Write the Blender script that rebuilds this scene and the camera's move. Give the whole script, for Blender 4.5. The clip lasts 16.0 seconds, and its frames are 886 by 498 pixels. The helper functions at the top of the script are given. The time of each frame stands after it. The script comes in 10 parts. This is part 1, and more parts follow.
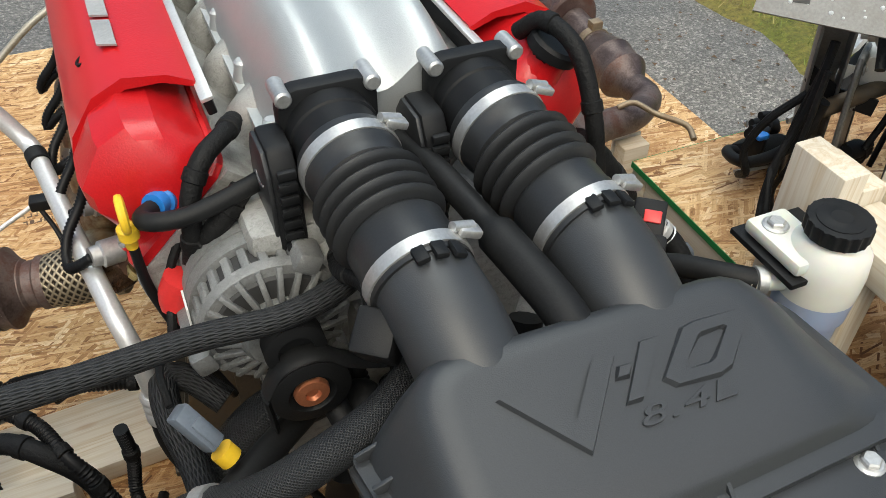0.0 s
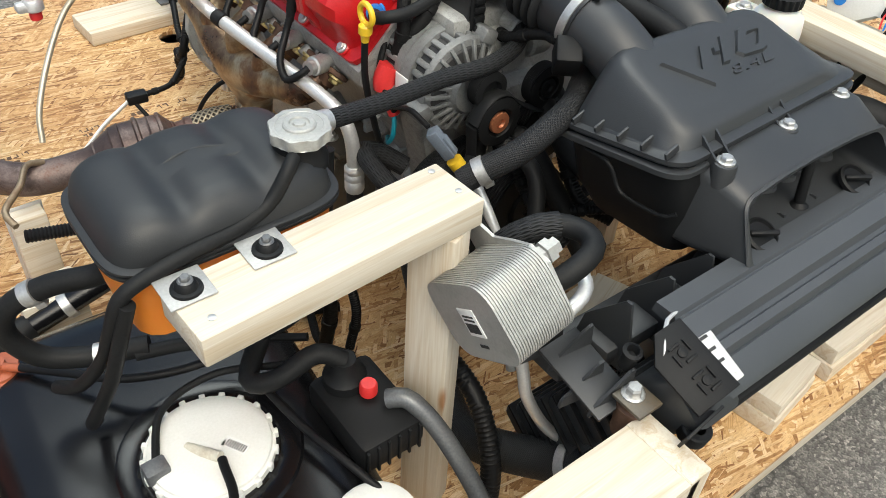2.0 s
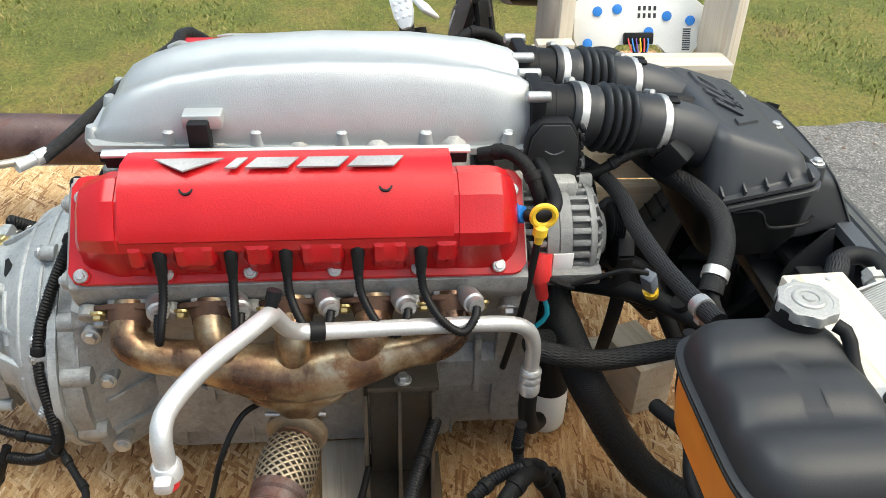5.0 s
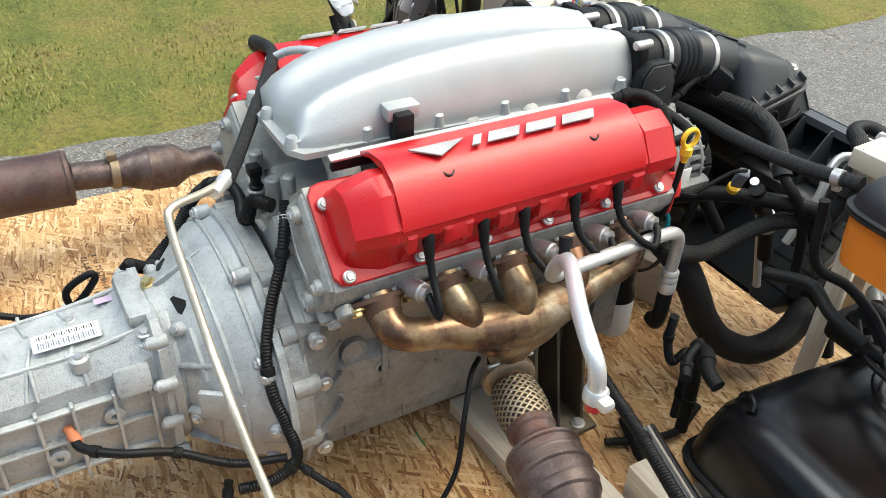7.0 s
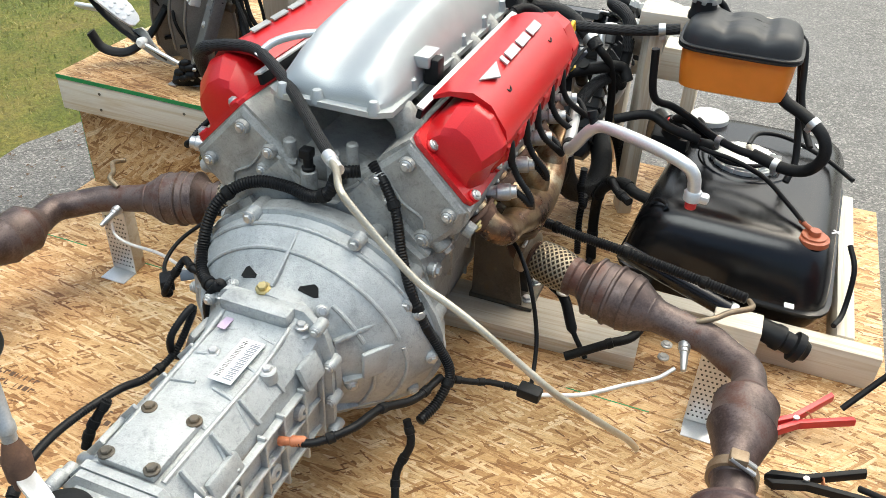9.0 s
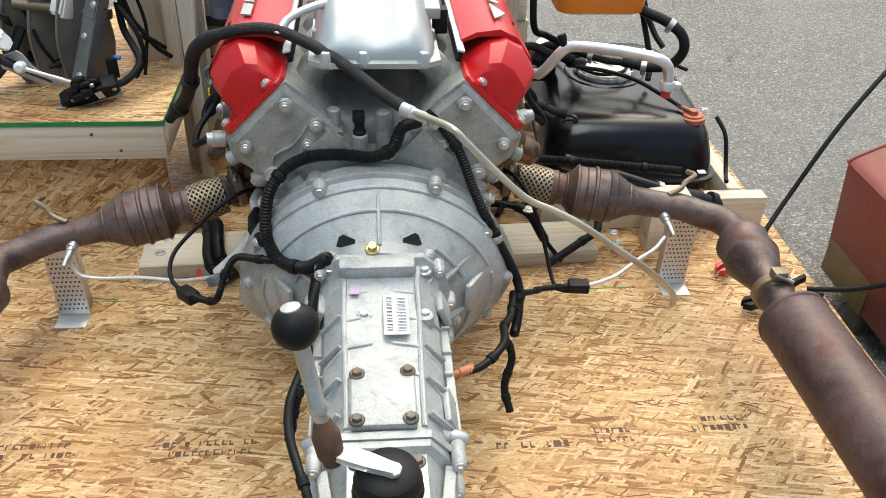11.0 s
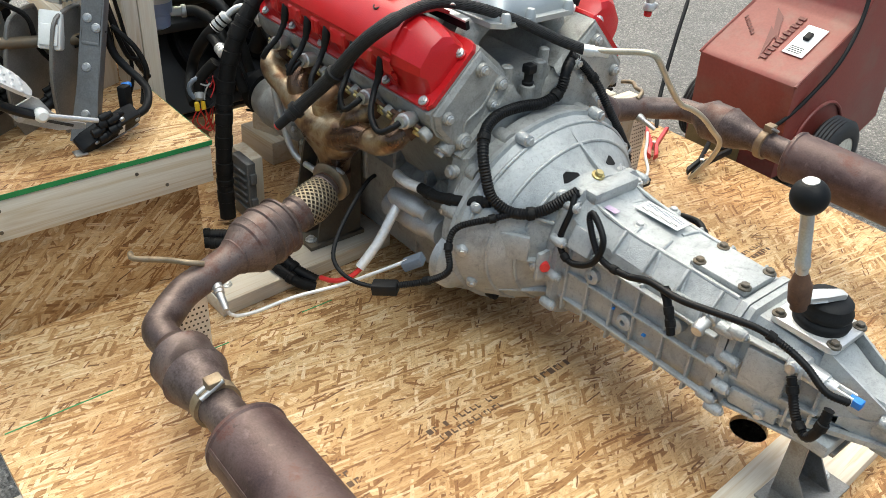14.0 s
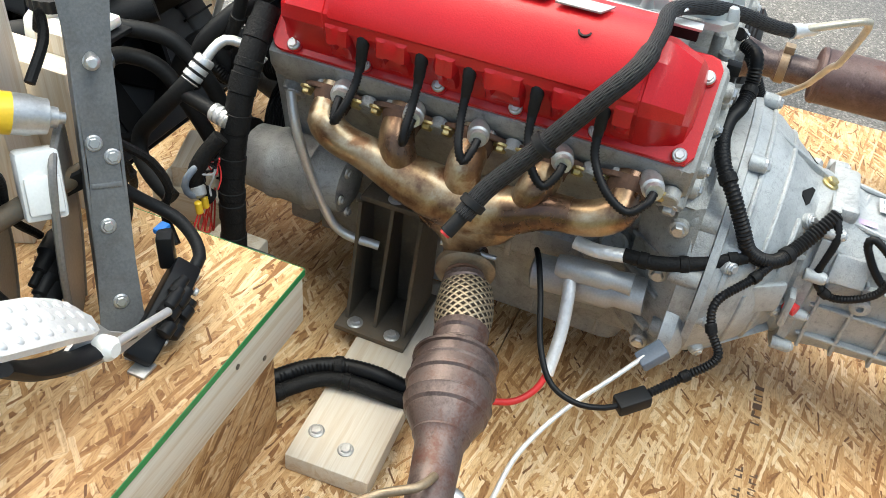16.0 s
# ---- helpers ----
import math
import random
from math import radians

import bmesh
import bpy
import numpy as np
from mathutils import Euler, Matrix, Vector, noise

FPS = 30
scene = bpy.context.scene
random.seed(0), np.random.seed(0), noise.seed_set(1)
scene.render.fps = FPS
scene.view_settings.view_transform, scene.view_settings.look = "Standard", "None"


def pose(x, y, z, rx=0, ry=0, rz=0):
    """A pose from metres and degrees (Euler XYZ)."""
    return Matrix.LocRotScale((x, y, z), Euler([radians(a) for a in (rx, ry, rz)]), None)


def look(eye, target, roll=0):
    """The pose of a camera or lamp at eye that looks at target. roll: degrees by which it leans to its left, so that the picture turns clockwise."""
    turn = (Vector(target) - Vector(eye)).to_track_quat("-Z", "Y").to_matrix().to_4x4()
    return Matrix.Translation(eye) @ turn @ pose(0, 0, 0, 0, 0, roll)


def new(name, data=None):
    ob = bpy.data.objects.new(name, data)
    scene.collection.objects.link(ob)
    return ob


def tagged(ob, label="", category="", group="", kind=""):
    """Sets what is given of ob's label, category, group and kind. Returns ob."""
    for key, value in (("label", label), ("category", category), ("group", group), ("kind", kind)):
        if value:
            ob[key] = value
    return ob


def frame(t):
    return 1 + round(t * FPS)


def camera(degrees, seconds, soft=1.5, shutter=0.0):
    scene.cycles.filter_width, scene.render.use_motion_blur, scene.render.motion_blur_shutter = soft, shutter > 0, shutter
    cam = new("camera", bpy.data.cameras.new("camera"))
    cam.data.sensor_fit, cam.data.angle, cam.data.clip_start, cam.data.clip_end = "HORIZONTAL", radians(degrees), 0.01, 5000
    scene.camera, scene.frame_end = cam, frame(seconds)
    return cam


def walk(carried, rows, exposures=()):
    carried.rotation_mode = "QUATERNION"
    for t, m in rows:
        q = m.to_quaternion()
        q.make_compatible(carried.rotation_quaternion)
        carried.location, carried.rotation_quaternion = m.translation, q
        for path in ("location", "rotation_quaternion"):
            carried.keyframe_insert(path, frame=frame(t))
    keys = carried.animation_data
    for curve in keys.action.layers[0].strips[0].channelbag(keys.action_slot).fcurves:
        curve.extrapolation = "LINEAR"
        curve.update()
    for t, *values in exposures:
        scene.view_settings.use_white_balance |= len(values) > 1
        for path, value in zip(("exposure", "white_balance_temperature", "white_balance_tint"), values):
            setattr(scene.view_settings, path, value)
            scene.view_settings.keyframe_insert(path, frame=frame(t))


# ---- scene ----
cam = camera(55.7, 16.0, soft=0.8)
PATH = [
    (0, (-0.233, -0.708, 1.144), (0.374, 0.649, -0.193), 0.9),
    (0.5, (-0.33, -0.83, 1.101), (0.392, 0.443, -0.262), 3.1),
    (1, (-0.442, -0.964, 1.112), (0.337, 0.289, -0.238), 2.4),
    (1.5, (-0.606, -1.026, 1.127), (0.213, 0.222, -0.203), 1.9),
    (2, (-0.872, -0.962, 1.183), (0.087, 0.185, -0.147), 4.0),
    (2.5, (-0.958, -0.8, 1.203), (0.162, 0.223, -0.102), 5.1),
    (3, (-0.963, -0.585, 1.19), (0.374, 0.175, -0.089), 4.2),
    (3.5, (-1.028, -0.389, 1.187), (0.406, 0.091, -0.121), 4.5),
    (4, (-1.184, -0.208, 1.206), (0.349, 0.026, -0.057), 2.8),
    (4.5, (-1.234, -0.014, 1.219), (0.362, 0.039, 0.015), 3.0),
    (5, (-1.215, 0.205, 1.239), (0.426, 0.043, 0.107), 1.8),
    (5.2, (-1.217, 0.289, 1.238), (0.424, 0.053, 0.119), 2.0),
    (7.3, (-1.119, 1.121, 1.276), (0.18, 0.07, 0.177), 3.9),
    (7.5, (-1.109, 1.225, 1.285), (0.097, 0.04, 0.218), 4.3),
    (8, (-1.031, 1.466, 1.299), (-0.028, 0.127, 0.204), 4.7),
    (8.5, (-0.849, 1.627, 1.273), (0.026, 0.207, 0.17), 3.9),
    (8.7, (-0.761, 1.674, 1.282), (-0.023, 0.21, 0.136), 3.2),
    (10.8, (-0.047, 2.008, 1.254), (-0.097, 0.339, 0.154), 0.7),
    (11, (0.015, 1.998, 1.241), (-0.157, 0.363, 0.102), 2.1),
    (11.5, (0.214, 2.056, 1.231), (-0.291, 0.459, 0.137), 4.3),
    (12, (0.433, 2.1, 1.232), (-0.2, 0.531, 0.167), 5.1),
    (12.5, (0.63, 2.046, 1.209), (-0.062, 0.513, 0.126), 4.9),
    (13, (0.832, 1.953, 1.197), (0.022, 0.548, 0.028), 3.9),
    (13.5, (1.058, 1.868, 1.198), (0.028, 0.564, 0.085), 3.9),
    (14, (1.179, 1.696, 1.19), (0.067, 0.464, 0.074), 4.6),
    (14.5, (1.177, 1.354, 1.186), (0.065, 0.177, 0.013), 3.0),
    (15, (1.189, 1.083, 1.158), (-0.1, 0.146, -0.05), 4.8),
    (15.5, (1.245, 0.825, 1.169), (-0.193, 0.216, -0.081), 6.4),
    (16, (1.247, 0.611, 1.136), (-0.209, 0.143, -0.152), 7.0),
]
walk(cam, [(t, look(eye, target, roll)) for t, eye, target, roll in PATH], exposures=((0, 0.38, 6200, 0), (0.5, 0.83, 6200, 0), (1.0, 0.68, 6200, 0), (1.5, 0.50, 6200, 0), (4, 0.70, 6200, 0), (8, 0.85, 6200, 0), (11.5, 0.6, 6250, 0), (13.5, 0.7, 6300, 0), (14.5, 0.90, 6300, 0), (15.5, 1.12, 6270, 0), (16, 1.19, 6250, 0)))

# ---- sky and light: bright overcast day after rain ----
world = bpy.data.worlds.new("overcast_sky")
scene.world = world
world.use_nodes = True
wn = world.node_tree.nodes
sky = wn.new("ShaderNodeTexSky")
sky.sky_type = "NISHITA"
sky.sun_disc = False
sky.sun_elevation = radians(58)
sky.sun_rotation = radians(200)
sky.air_density = 1.0
sky.dust_density = 8.0
sky.ozone_density = 1.0
wn["Background"].inputs["Strength"].default_value = 0.15
world.node_tree.links.new(sky.outputs[0], wn["Background"].inputs["Color"])

sun_data = bpy.data.lights.new("sun", "SUN")
sun_data.energy = 1.2
sun_data.angle = radians(35)
sun_data.color = (1.0, 0.97, 0.93)
sun = new("sun", sun_data)
sun.matrix_world = look((0.6, 1.6, 4.0), (0, 0, 0))

# ---- mesh helpers ----
V = Vector


def to_mesh(name, bm, mat, smooth=True, angle=38):
    bmesh.ops.recalc_face_normals(bm, faces=bm.faces)
    me = bpy.data.meshes.new(name)
    bm.to_mesh(me)
    bm.free()
    if mat:
        me.materials.append(mat)
    if smooth:
        me.shade_smooth()
        me.set_sharp_from_angle(angle=radians(angle))
    return me


def part(name, bm, mat, parent=None, label="", smooth=True, angle=38):
    """Links a bmesh as one mesh object, under a thing or part where one is given."""
    ob = new(name, to_mesh(name, bm, mat, smooth, angle))
    if parent:
        ob.parent = parent
    if label:
        ob["label"] = label
    return ob


def thing(name, label, category, group="", kind=""):
    return tagged(new(name), label, category, group, kind)


def B():
    return bmesh.new()


def merge(bm, other, m=None):
    me = bpy.data.meshes.new("tmp")
    other.to_mesh(me)
    other.free()
    if m is not None:
        me.transform(m)
    bm.from_mesh(me)
    bpy.data.meshes.remove(me)
    return bm


def box(bm, lo, hi, bevel=0.0, m=None, seg=2):
    """A box from corner lo to corner hi, edges rounded by bevel."""
    b = bmesh.new()
    bmesh.ops.create_cube(b, size=1)
    c, s = (V(lo) + V(hi)) / 2, V(hi) - V(lo)
    for v in b.verts:
        v.co = V((v.co.x * s.x, v.co.y * s.y, v.co.z * s.z)) + c
    if bevel > 0:
        bmesh.ops.bevel(b, geom=b.edges[:], offset=min(bevel, min(abs(x) for x in s) * 0.45), segments=seg, affect="EDGES", profile=0.5)
    return merge(bm, b, m)


def frame_of(p, q):
    """Two unit vectors across the line from p to q, and its direction."""
    d = (V(q) - V(p)).normalized()
    a = V((0, 0, 1)) if abs(d.z) < 0.9 else V((1, 0, 0))
    x = a.cross(d).normalized()
    return x, d.cross(x), d


def rings_faces(bm, rings, closed=True, cap=(True, True)):
    n = len(rings[0])
    vs = [[bm.verts.new(p) for p in ring] for ring in rings]
    m = n if closed else n - 1
    for a, b in zip(vs, vs[1:]):
        for i in range(m):
            j = (i + 1) % n
            bm.faces.new((a[i], a[j], b[j], b[i]))
    if closed and cap[0]:
        bm.faces.new(vs[0][::-1])
    if closed and cap[1]:
        bm.faces.new(vs[-1])
    return bm


def lathe(bm, p, q, prof, n=24, cap=(True, True)):
    """A turned form about the line p to q: prof holds (metres along from p, radius)."""
    x, y, d = frame_of(p, q)
    rings = []
    for s, r in prof:
        c = V(p) + d * s
        r = max(r, 1e-4)
        rings.append([c + (x * math.cos(2 * math.pi * i / n) + y * math.sin(2 * math.pi * i / n)) * r for i in range(n)])
    return rings_faces(bm, rings, True, cap)


def cyl(bm, p, q, r, r2=None, n=20, ch=0.0):
    """A cylinder or cone from p to q, with a small chamfer."""
    L = (V(q) - V(p)).length
    r2 = r if r2 is None else r2
    if ch > 0:
        return lathe(bm, p, q, [(0, r - ch), (ch, r), (L - ch, r2), (L, r2 - ch)], n)
    return lathe(bm, p, q, [(0, r), (L, r2)], n)


def smooth_path(pts, step):
    """A Catmull-Rom line through pts, cut into steps of about the given length."""
    P = [V(p) for p in pts]
    P = [P[0] * 2 - P[1]] + P + [P[-1] * 2 - P[-2]]
    fine = []
    for i in range(1, len(P) - 2):
        a, b, c, d = P[i - 1:i + 3]
        k = max(6, int((c - b).length / 0.004))
        for j in range(k):
            t = j / k
            fine.append(0.5 * ((2 * b) + (c - a) * t + (2 * a - 5 * b + 4 * c - d) * t * t + (3 * b - a - 3 * c + d) * t ** 3))
    fine.append(P[-2])
    acc = [0.0]
    for a, b in zip(fine, fine[1:]):
        acc.append(acc[-1] + (b - a).length)
    total = acc[-1]
    k = max(3, int(round(total / step)))
    out, j = [], 0
    for i in range(k + 1):
        s = total * i / k
        while j < len(acc) - 2 and acc[j + 1] < s:
            j += 1
        w = (s - acc[j]) / max(acc[j + 1] - acc[j], 1e-9)
        out.append((fine[j].lerp(fine[j + 1], min(max(w, 0), 1)), s))
    return out, total


def tube(bm, pts, r, n=10, step=0.012, ridge=None, cap=True, flat=1.0):
    """A hose or bar along a smooth line. r: radius, or a function of 0..1 along it. ridge: (pitch, depth) of corrugations."""
    if ridge:
        step = ridge[0] / 2
    path, total = smooth_path(pts, step)
    uv = bm.loops.layers.uv.get("uv") or bm.loops.layers.uv.new("uv")
    side = None
    rings, where = [], []
    for i, (c, s) in enumerate(path):
        a = path[max(i - 1, 0)][0]
        b = path[min(i + 1, len(path) - 1)][0]
        d = (b - a).normalized()
        if side is None:
            side = frame_of(a, b)[0]
        side = (side - d * side.dot(d)).normalized()
        up = d.cross(side)
        rr = r(s / total) if callable(r) else r
        if ridge and i % 2:
            rr -= ridge[1]
        rings.append([c + side * (math.cos(2 * math.pi * k / n) * rr) + up * (math.sin(2 * math.pi * k / n) * rr * flat) for k in range(n)])
        where.append(s)
    vs = [[bm.verts.new(p) for p in ring] for ring in rings]
    for i in range(len(vs) - 1):
        for k in range(n):
            j = (k + 1) % n
            f = bm.faces.new((vs[i][k], vs[i][j], vs[i + 1][j], vs[i + 1][k]))
            for lp, (u, w) in zip(f.loops, ((k / n, where[i]), ((k + 1) / n, where[i]), ((k + 1) / n, where[i + 1]), (k / n, where[i + 1]))):
                lp[uv].uv = (u, w)
    if cap:
        bm.faces.new(vs[0][::-1])
        bm.faces.new(vs[-1])
    return bm


def prism(bm, poly, h, m=None, bevel=0.0):
    """A flat polygon in local xy pushed up by h along local z."""
    b = bmesh.new()
    lo = [b.verts.new((x, y, 0)) for x, y in poly]
    hi = [b.verts.new((x, y, h)) for x, y in poly]
    n = len(poly)
    b.faces.new(lo[::-1])
    b.faces.new(hi)
    for i in range(n):
        j = (i + 1) % n
        b.faces.new((lo[i], lo[j], hi[j], hi[i]))
    if bevel:
        bmesh.ops.bevel(b, geom=b.edges[:], offset=bevel, segments=2, affect="EDGES", profile=0.5)
    return merge(bm, b, m)


def rrect(w, h, r, k=4, c=(0, 0)):
    """A rounded rectangle of w by h about c, as points."""
    out = []
    for qx, qy, a0 in ((1, 1, 0), (-1, 1, 90), (-1, -1, 180), (1, -1, 270)):
        for i in range(k + 1):
            a = radians(a0 + 90 * i / k)
            out.append((c[0] + qx * (w / 2 - r) + r * math.cos(a), c[1] + qy * (h / 2 - r) + r * math.sin(a)))
    return out


def ngon(r, n, a0=0.0):
    return [(r * math.cos(2 * math.pi * i / n + a0), r * math.sin(2 * math.pi * i / n + a0)) for i in range(n)]


def axes(origin, x, y):
    """A pose with the given origin whose local x and y point along x and y; z follows."""
    x = V(x).normalized()
    z = x.cross(V(y)).normalized()
    y = z.cross(x)
    return Matrix.Translation(origin) @ Matrix((x, y, z)).transposed().to_4x4()


def bolt(bm, p, d, r=0.008, h=0.007, washer=True):
    """A hexagon bolt head at p that stands out along d."""
    d = V(d).normalized()
    p = V(p)
    if washer:
        lathe(bm, p, p + d, [(-0.002, r * 1.45), (0.0015, r * 1.45), (0.003, r * 1.2)], 14)
    lathe(bm, p, p + d, [(0.0, r), (h * 0.8, r), (h, r * 0.82)], 6)
    return bm


def bolt_part(p, d, parent, mat, r=0.008, h=0.007, name="bolt"):
    return part(name, bolt(B(), p, d, r, h), mat, parent, angle=25)


def lettering(text, size, depth, m, mat, parent, name="lettering", shear=0.0, space=1.0, label=""):
    cu = bpy.data.curves.new("text", "FONT")
    cu.body, cu.size, cu.extrude, cu.shear, cu.space_character = text, size, depth, shear, space
    cu.align_x, cu.align_y = "CENTER", "CENTER"
    cu.bevel_depth = size * 0.006
    ob = new("text", cu)
    me = bpy.data.meshes.new_from_object(ob.evaluated_get(bpy.context.evaluated_depsgraph_get()))
    bpy.data.objects.remove(ob)
    bpy.data.curves.remove(cu)
    me.transform(m)
    me.materials.clear()
    me.materials.append(mat)
    out = new(name, me)
    out.parent = parent
    if label:
        out["label"] = label
    return out


def bands(ob, pts, r, places, mat, name="tape_band", w=0.016, label=""):
    """Tape bands or ties round a hose, at places from 0 to 1 along it."""
    path, total = smooth_path(pts, 0.01)
    for e in places:
        i = min(max(int(e * (len(path) - 1)), 1), len(path) - 2)
        c, d = path[i][0], (path[i + 1][0] - path[i - 1][0]).normalized()
        part(name, lathe(B(), c - d * w / 2, c + d, [(0, r), (0.001, r + 0.0016), (w - 0.001, r + 0.0016), (w, r)], 18), mat, ob, label)


def hose(name, pts, r, mat, label, category="hose", n=12, ridge=None, step=0.012, group="", ends=None, end_mat=None, flat=1.0):
    """A loose hose, pipe or cable as a thing, with optional clamps at places along it (0..1)."""
    ob = part(name, tube(B(), pts, r, n, step, ridge, flat=flat), mat, angle=60)
    tagged(ob, label, category, group)
    if ends:
        path, total = smooth_path(pts, 0.01)
        for e in ends:
            i = min(max(int(e * (len(path) - 1)), 1), len(path) - 2)
            c, d = path[i][0], (path[i + 1][0] - path[i - 1][0]).normalized()
            rr = r(e) if callable(r) else r
            clamp = lathe(B(), c - d * 0.008, c + d * 0.008, [(0, rr), (0.0005, rr + 0.0022), (0.0155, rr + 0.0022), (0.016, rr)], 24)
            x, y, _ = frame_of(c, c + d)
            box(clamp, (-0.006, -0.007, rr), (0.006, 0.007, rr + 0.01), 0.002, axes(c, x, d))
            part("clamp", clamp, end_mat, ob, "steel hose clamp")
    if category == "harness":
        bands(ob, pts, r if not callable(r) else r(0.5), (0.16, 0.5, 0.84), M_TAPE, "tape_band", 0.014)
    return ob

# ---- materials ----
def nodes_of(name):
    m = bpy.data.materials.new(name)
    m.use_nodes = True
    nt = m.node_tree
    return m, nt, nt.nodes["Principled BSDF"]


def link(nt, a, b):
    nt.links.new(a, b)


def tex(nt, kind, coord, scale, detail=3.0, stretch=None, rough=0.55, dist=0.0):
    """A noise, voronoi or wave texture on a mapped coordinate."""
    n = nt.nodes.new("ShaderNodeTex" + kind)
    n.inputs["Scale"].default_value = scale
    if kind == "Noise":
        n.inputs["Detail"].default_value = detail
        n.inputs["Roughness"].default_value = rough
        n.inputs["Distortion"].default_value = dist
    src = coord
    if stretch:
        mp = nt.nodes.new("ShaderNodeMapping")
        mp.inputs["Scale"].default_value = stretch
        link(nt, src, mp.inputs["Vector"])
        src = mp.outputs[0]
    link(nt, src, n.inputs["Vector"])
    return n


def coords(nt, kind="Object"):
    return nt.nodes.new("ShaderNodeTexCoord").outputs[kind]


def ramp(nt, fac, stops):
    r = nt.nodes.new("ShaderNodeValToRGB")
    els = r.color_ramp.elements
    while len(els) < len(stops):
        els.new(0.5)
    for e, (pos, c) in zip(els, stops):
        e.position = pos
        e.color = (*c, 1) if len(c) == 3 else c
    link(nt, fac, r.inputs[0])
    return r.outputs[0]


def mix(nt, fac, a, b, blend="MIX"):
    n = nt.nodes.new("ShaderNodeMix")
    n.data_type, n.blend_type = "RGBA", blend
    for sock, val in ((n.inputs[0], fac), (n.inputs[6], a), (n.inputs[7], b)):
        if isinstance(val, (int, float)):
            sock.default_value = val
        elif isinstance(val, tuple):
            sock.default_value = (*val, 1)
        else:
            link(nt, val, sock)
    return n.outputs[2]


def calc(nt, op, a, b=0.0):
    n = nt.nodes.new("ShaderNodeMath")
    n.operation = op
    for sock, val in ((n.inputs[0], a), (n.inputs[1], b)):
        if isinstance(val, (int, float)):
            sock.default_value = val
        else:
            link(nt, val, sock)
    return n.outputs[0]


def bump(nt, bsdf, height, dist=0.001, strength=0.5, normal=None):
    b = nt.nodes.new("ShaderNodeBump")
    b.inputs["Distance"].default_value = dist
    b.inputs["Strength"].default_value = strength
    link(nt, height, b.inputs["Height"])
    if normal is not None:
        link(nt, normal, b.inputs["Normal"])
    link(nt, b.outputs[0], bsdf.inputs["Normal"])
    return b.outputs[0]


def surface(name, dark, light, rough=(0.4, 0.6), metal=0.0, big=6.0, fine=220.0, grain=0.3, bump_d=0.0006, bump_s=0.4, spec=0.5, coat=0.0, dirt=None, dirt_amt=0.5):
    """A general surface: two colours mixed by large and fine noise, roughness that varies, fine relief, optional dirt patches."""
    m, nt, b = nodes_of(name)
    c = coords(nt)
    nb, nf = tex(nt, "Noise", c, big, 4), tex(nt, "Noise", c, fine, 2)
    f = calc(nt, "ADD", calc(nt, "MULTIPLY", nb.outputs[0], 1 - grain), calc(nt, "MULTIPLY", nf.outputs[0], grain))
    col = ramp(nt, f, [(0.32, dark), (0.68, light)])
    if dirt:
        nd = tex(nt, "Noise", c, big * 2.3, 6, rough=0.65)
        col = mix(nt, ramp(nt, nd.outputs[0], [(0.5, (0, 0, 0)), (0.68, (dirt_amt,) * 3)]), col, dirt)
    link(nt, col, b.inputs["Base Color"])
    rr = nt.nodes.new("ShaderNodeMapRange")
    rr.inputs[3].default_value, rr.inputs[4].default_value = rough
    link(nt, nb.outputs[0], rr.inputs[0])
    link(nt, rr.outputs[0], b.inputs["Roughness"])
    b.inputs["Metallic"].default_value = metal
    b.inputs["Specular IOR Level"].default_value = spec
    b.inputs["Coat Weight"].default_value = coat
    b.inputs["Coat Roughness"].default_value = 0.12
    if bump_s:
        bump(nt, b, nf.outputs[0], bump_d, bump_s)
    return m


def plain(name, col, rough=0.45, metal=0.0, var=0.12):
    d = tuple(x * (1 - var) for x in col)
    l = tuple(min(1, x * (1 + var)) for x in col)
    return surface(name, d, l, (rough * 0.85, min(1, rough * 1.2)), metal, 18, 300, 0.4, 0.0004, 0.25)


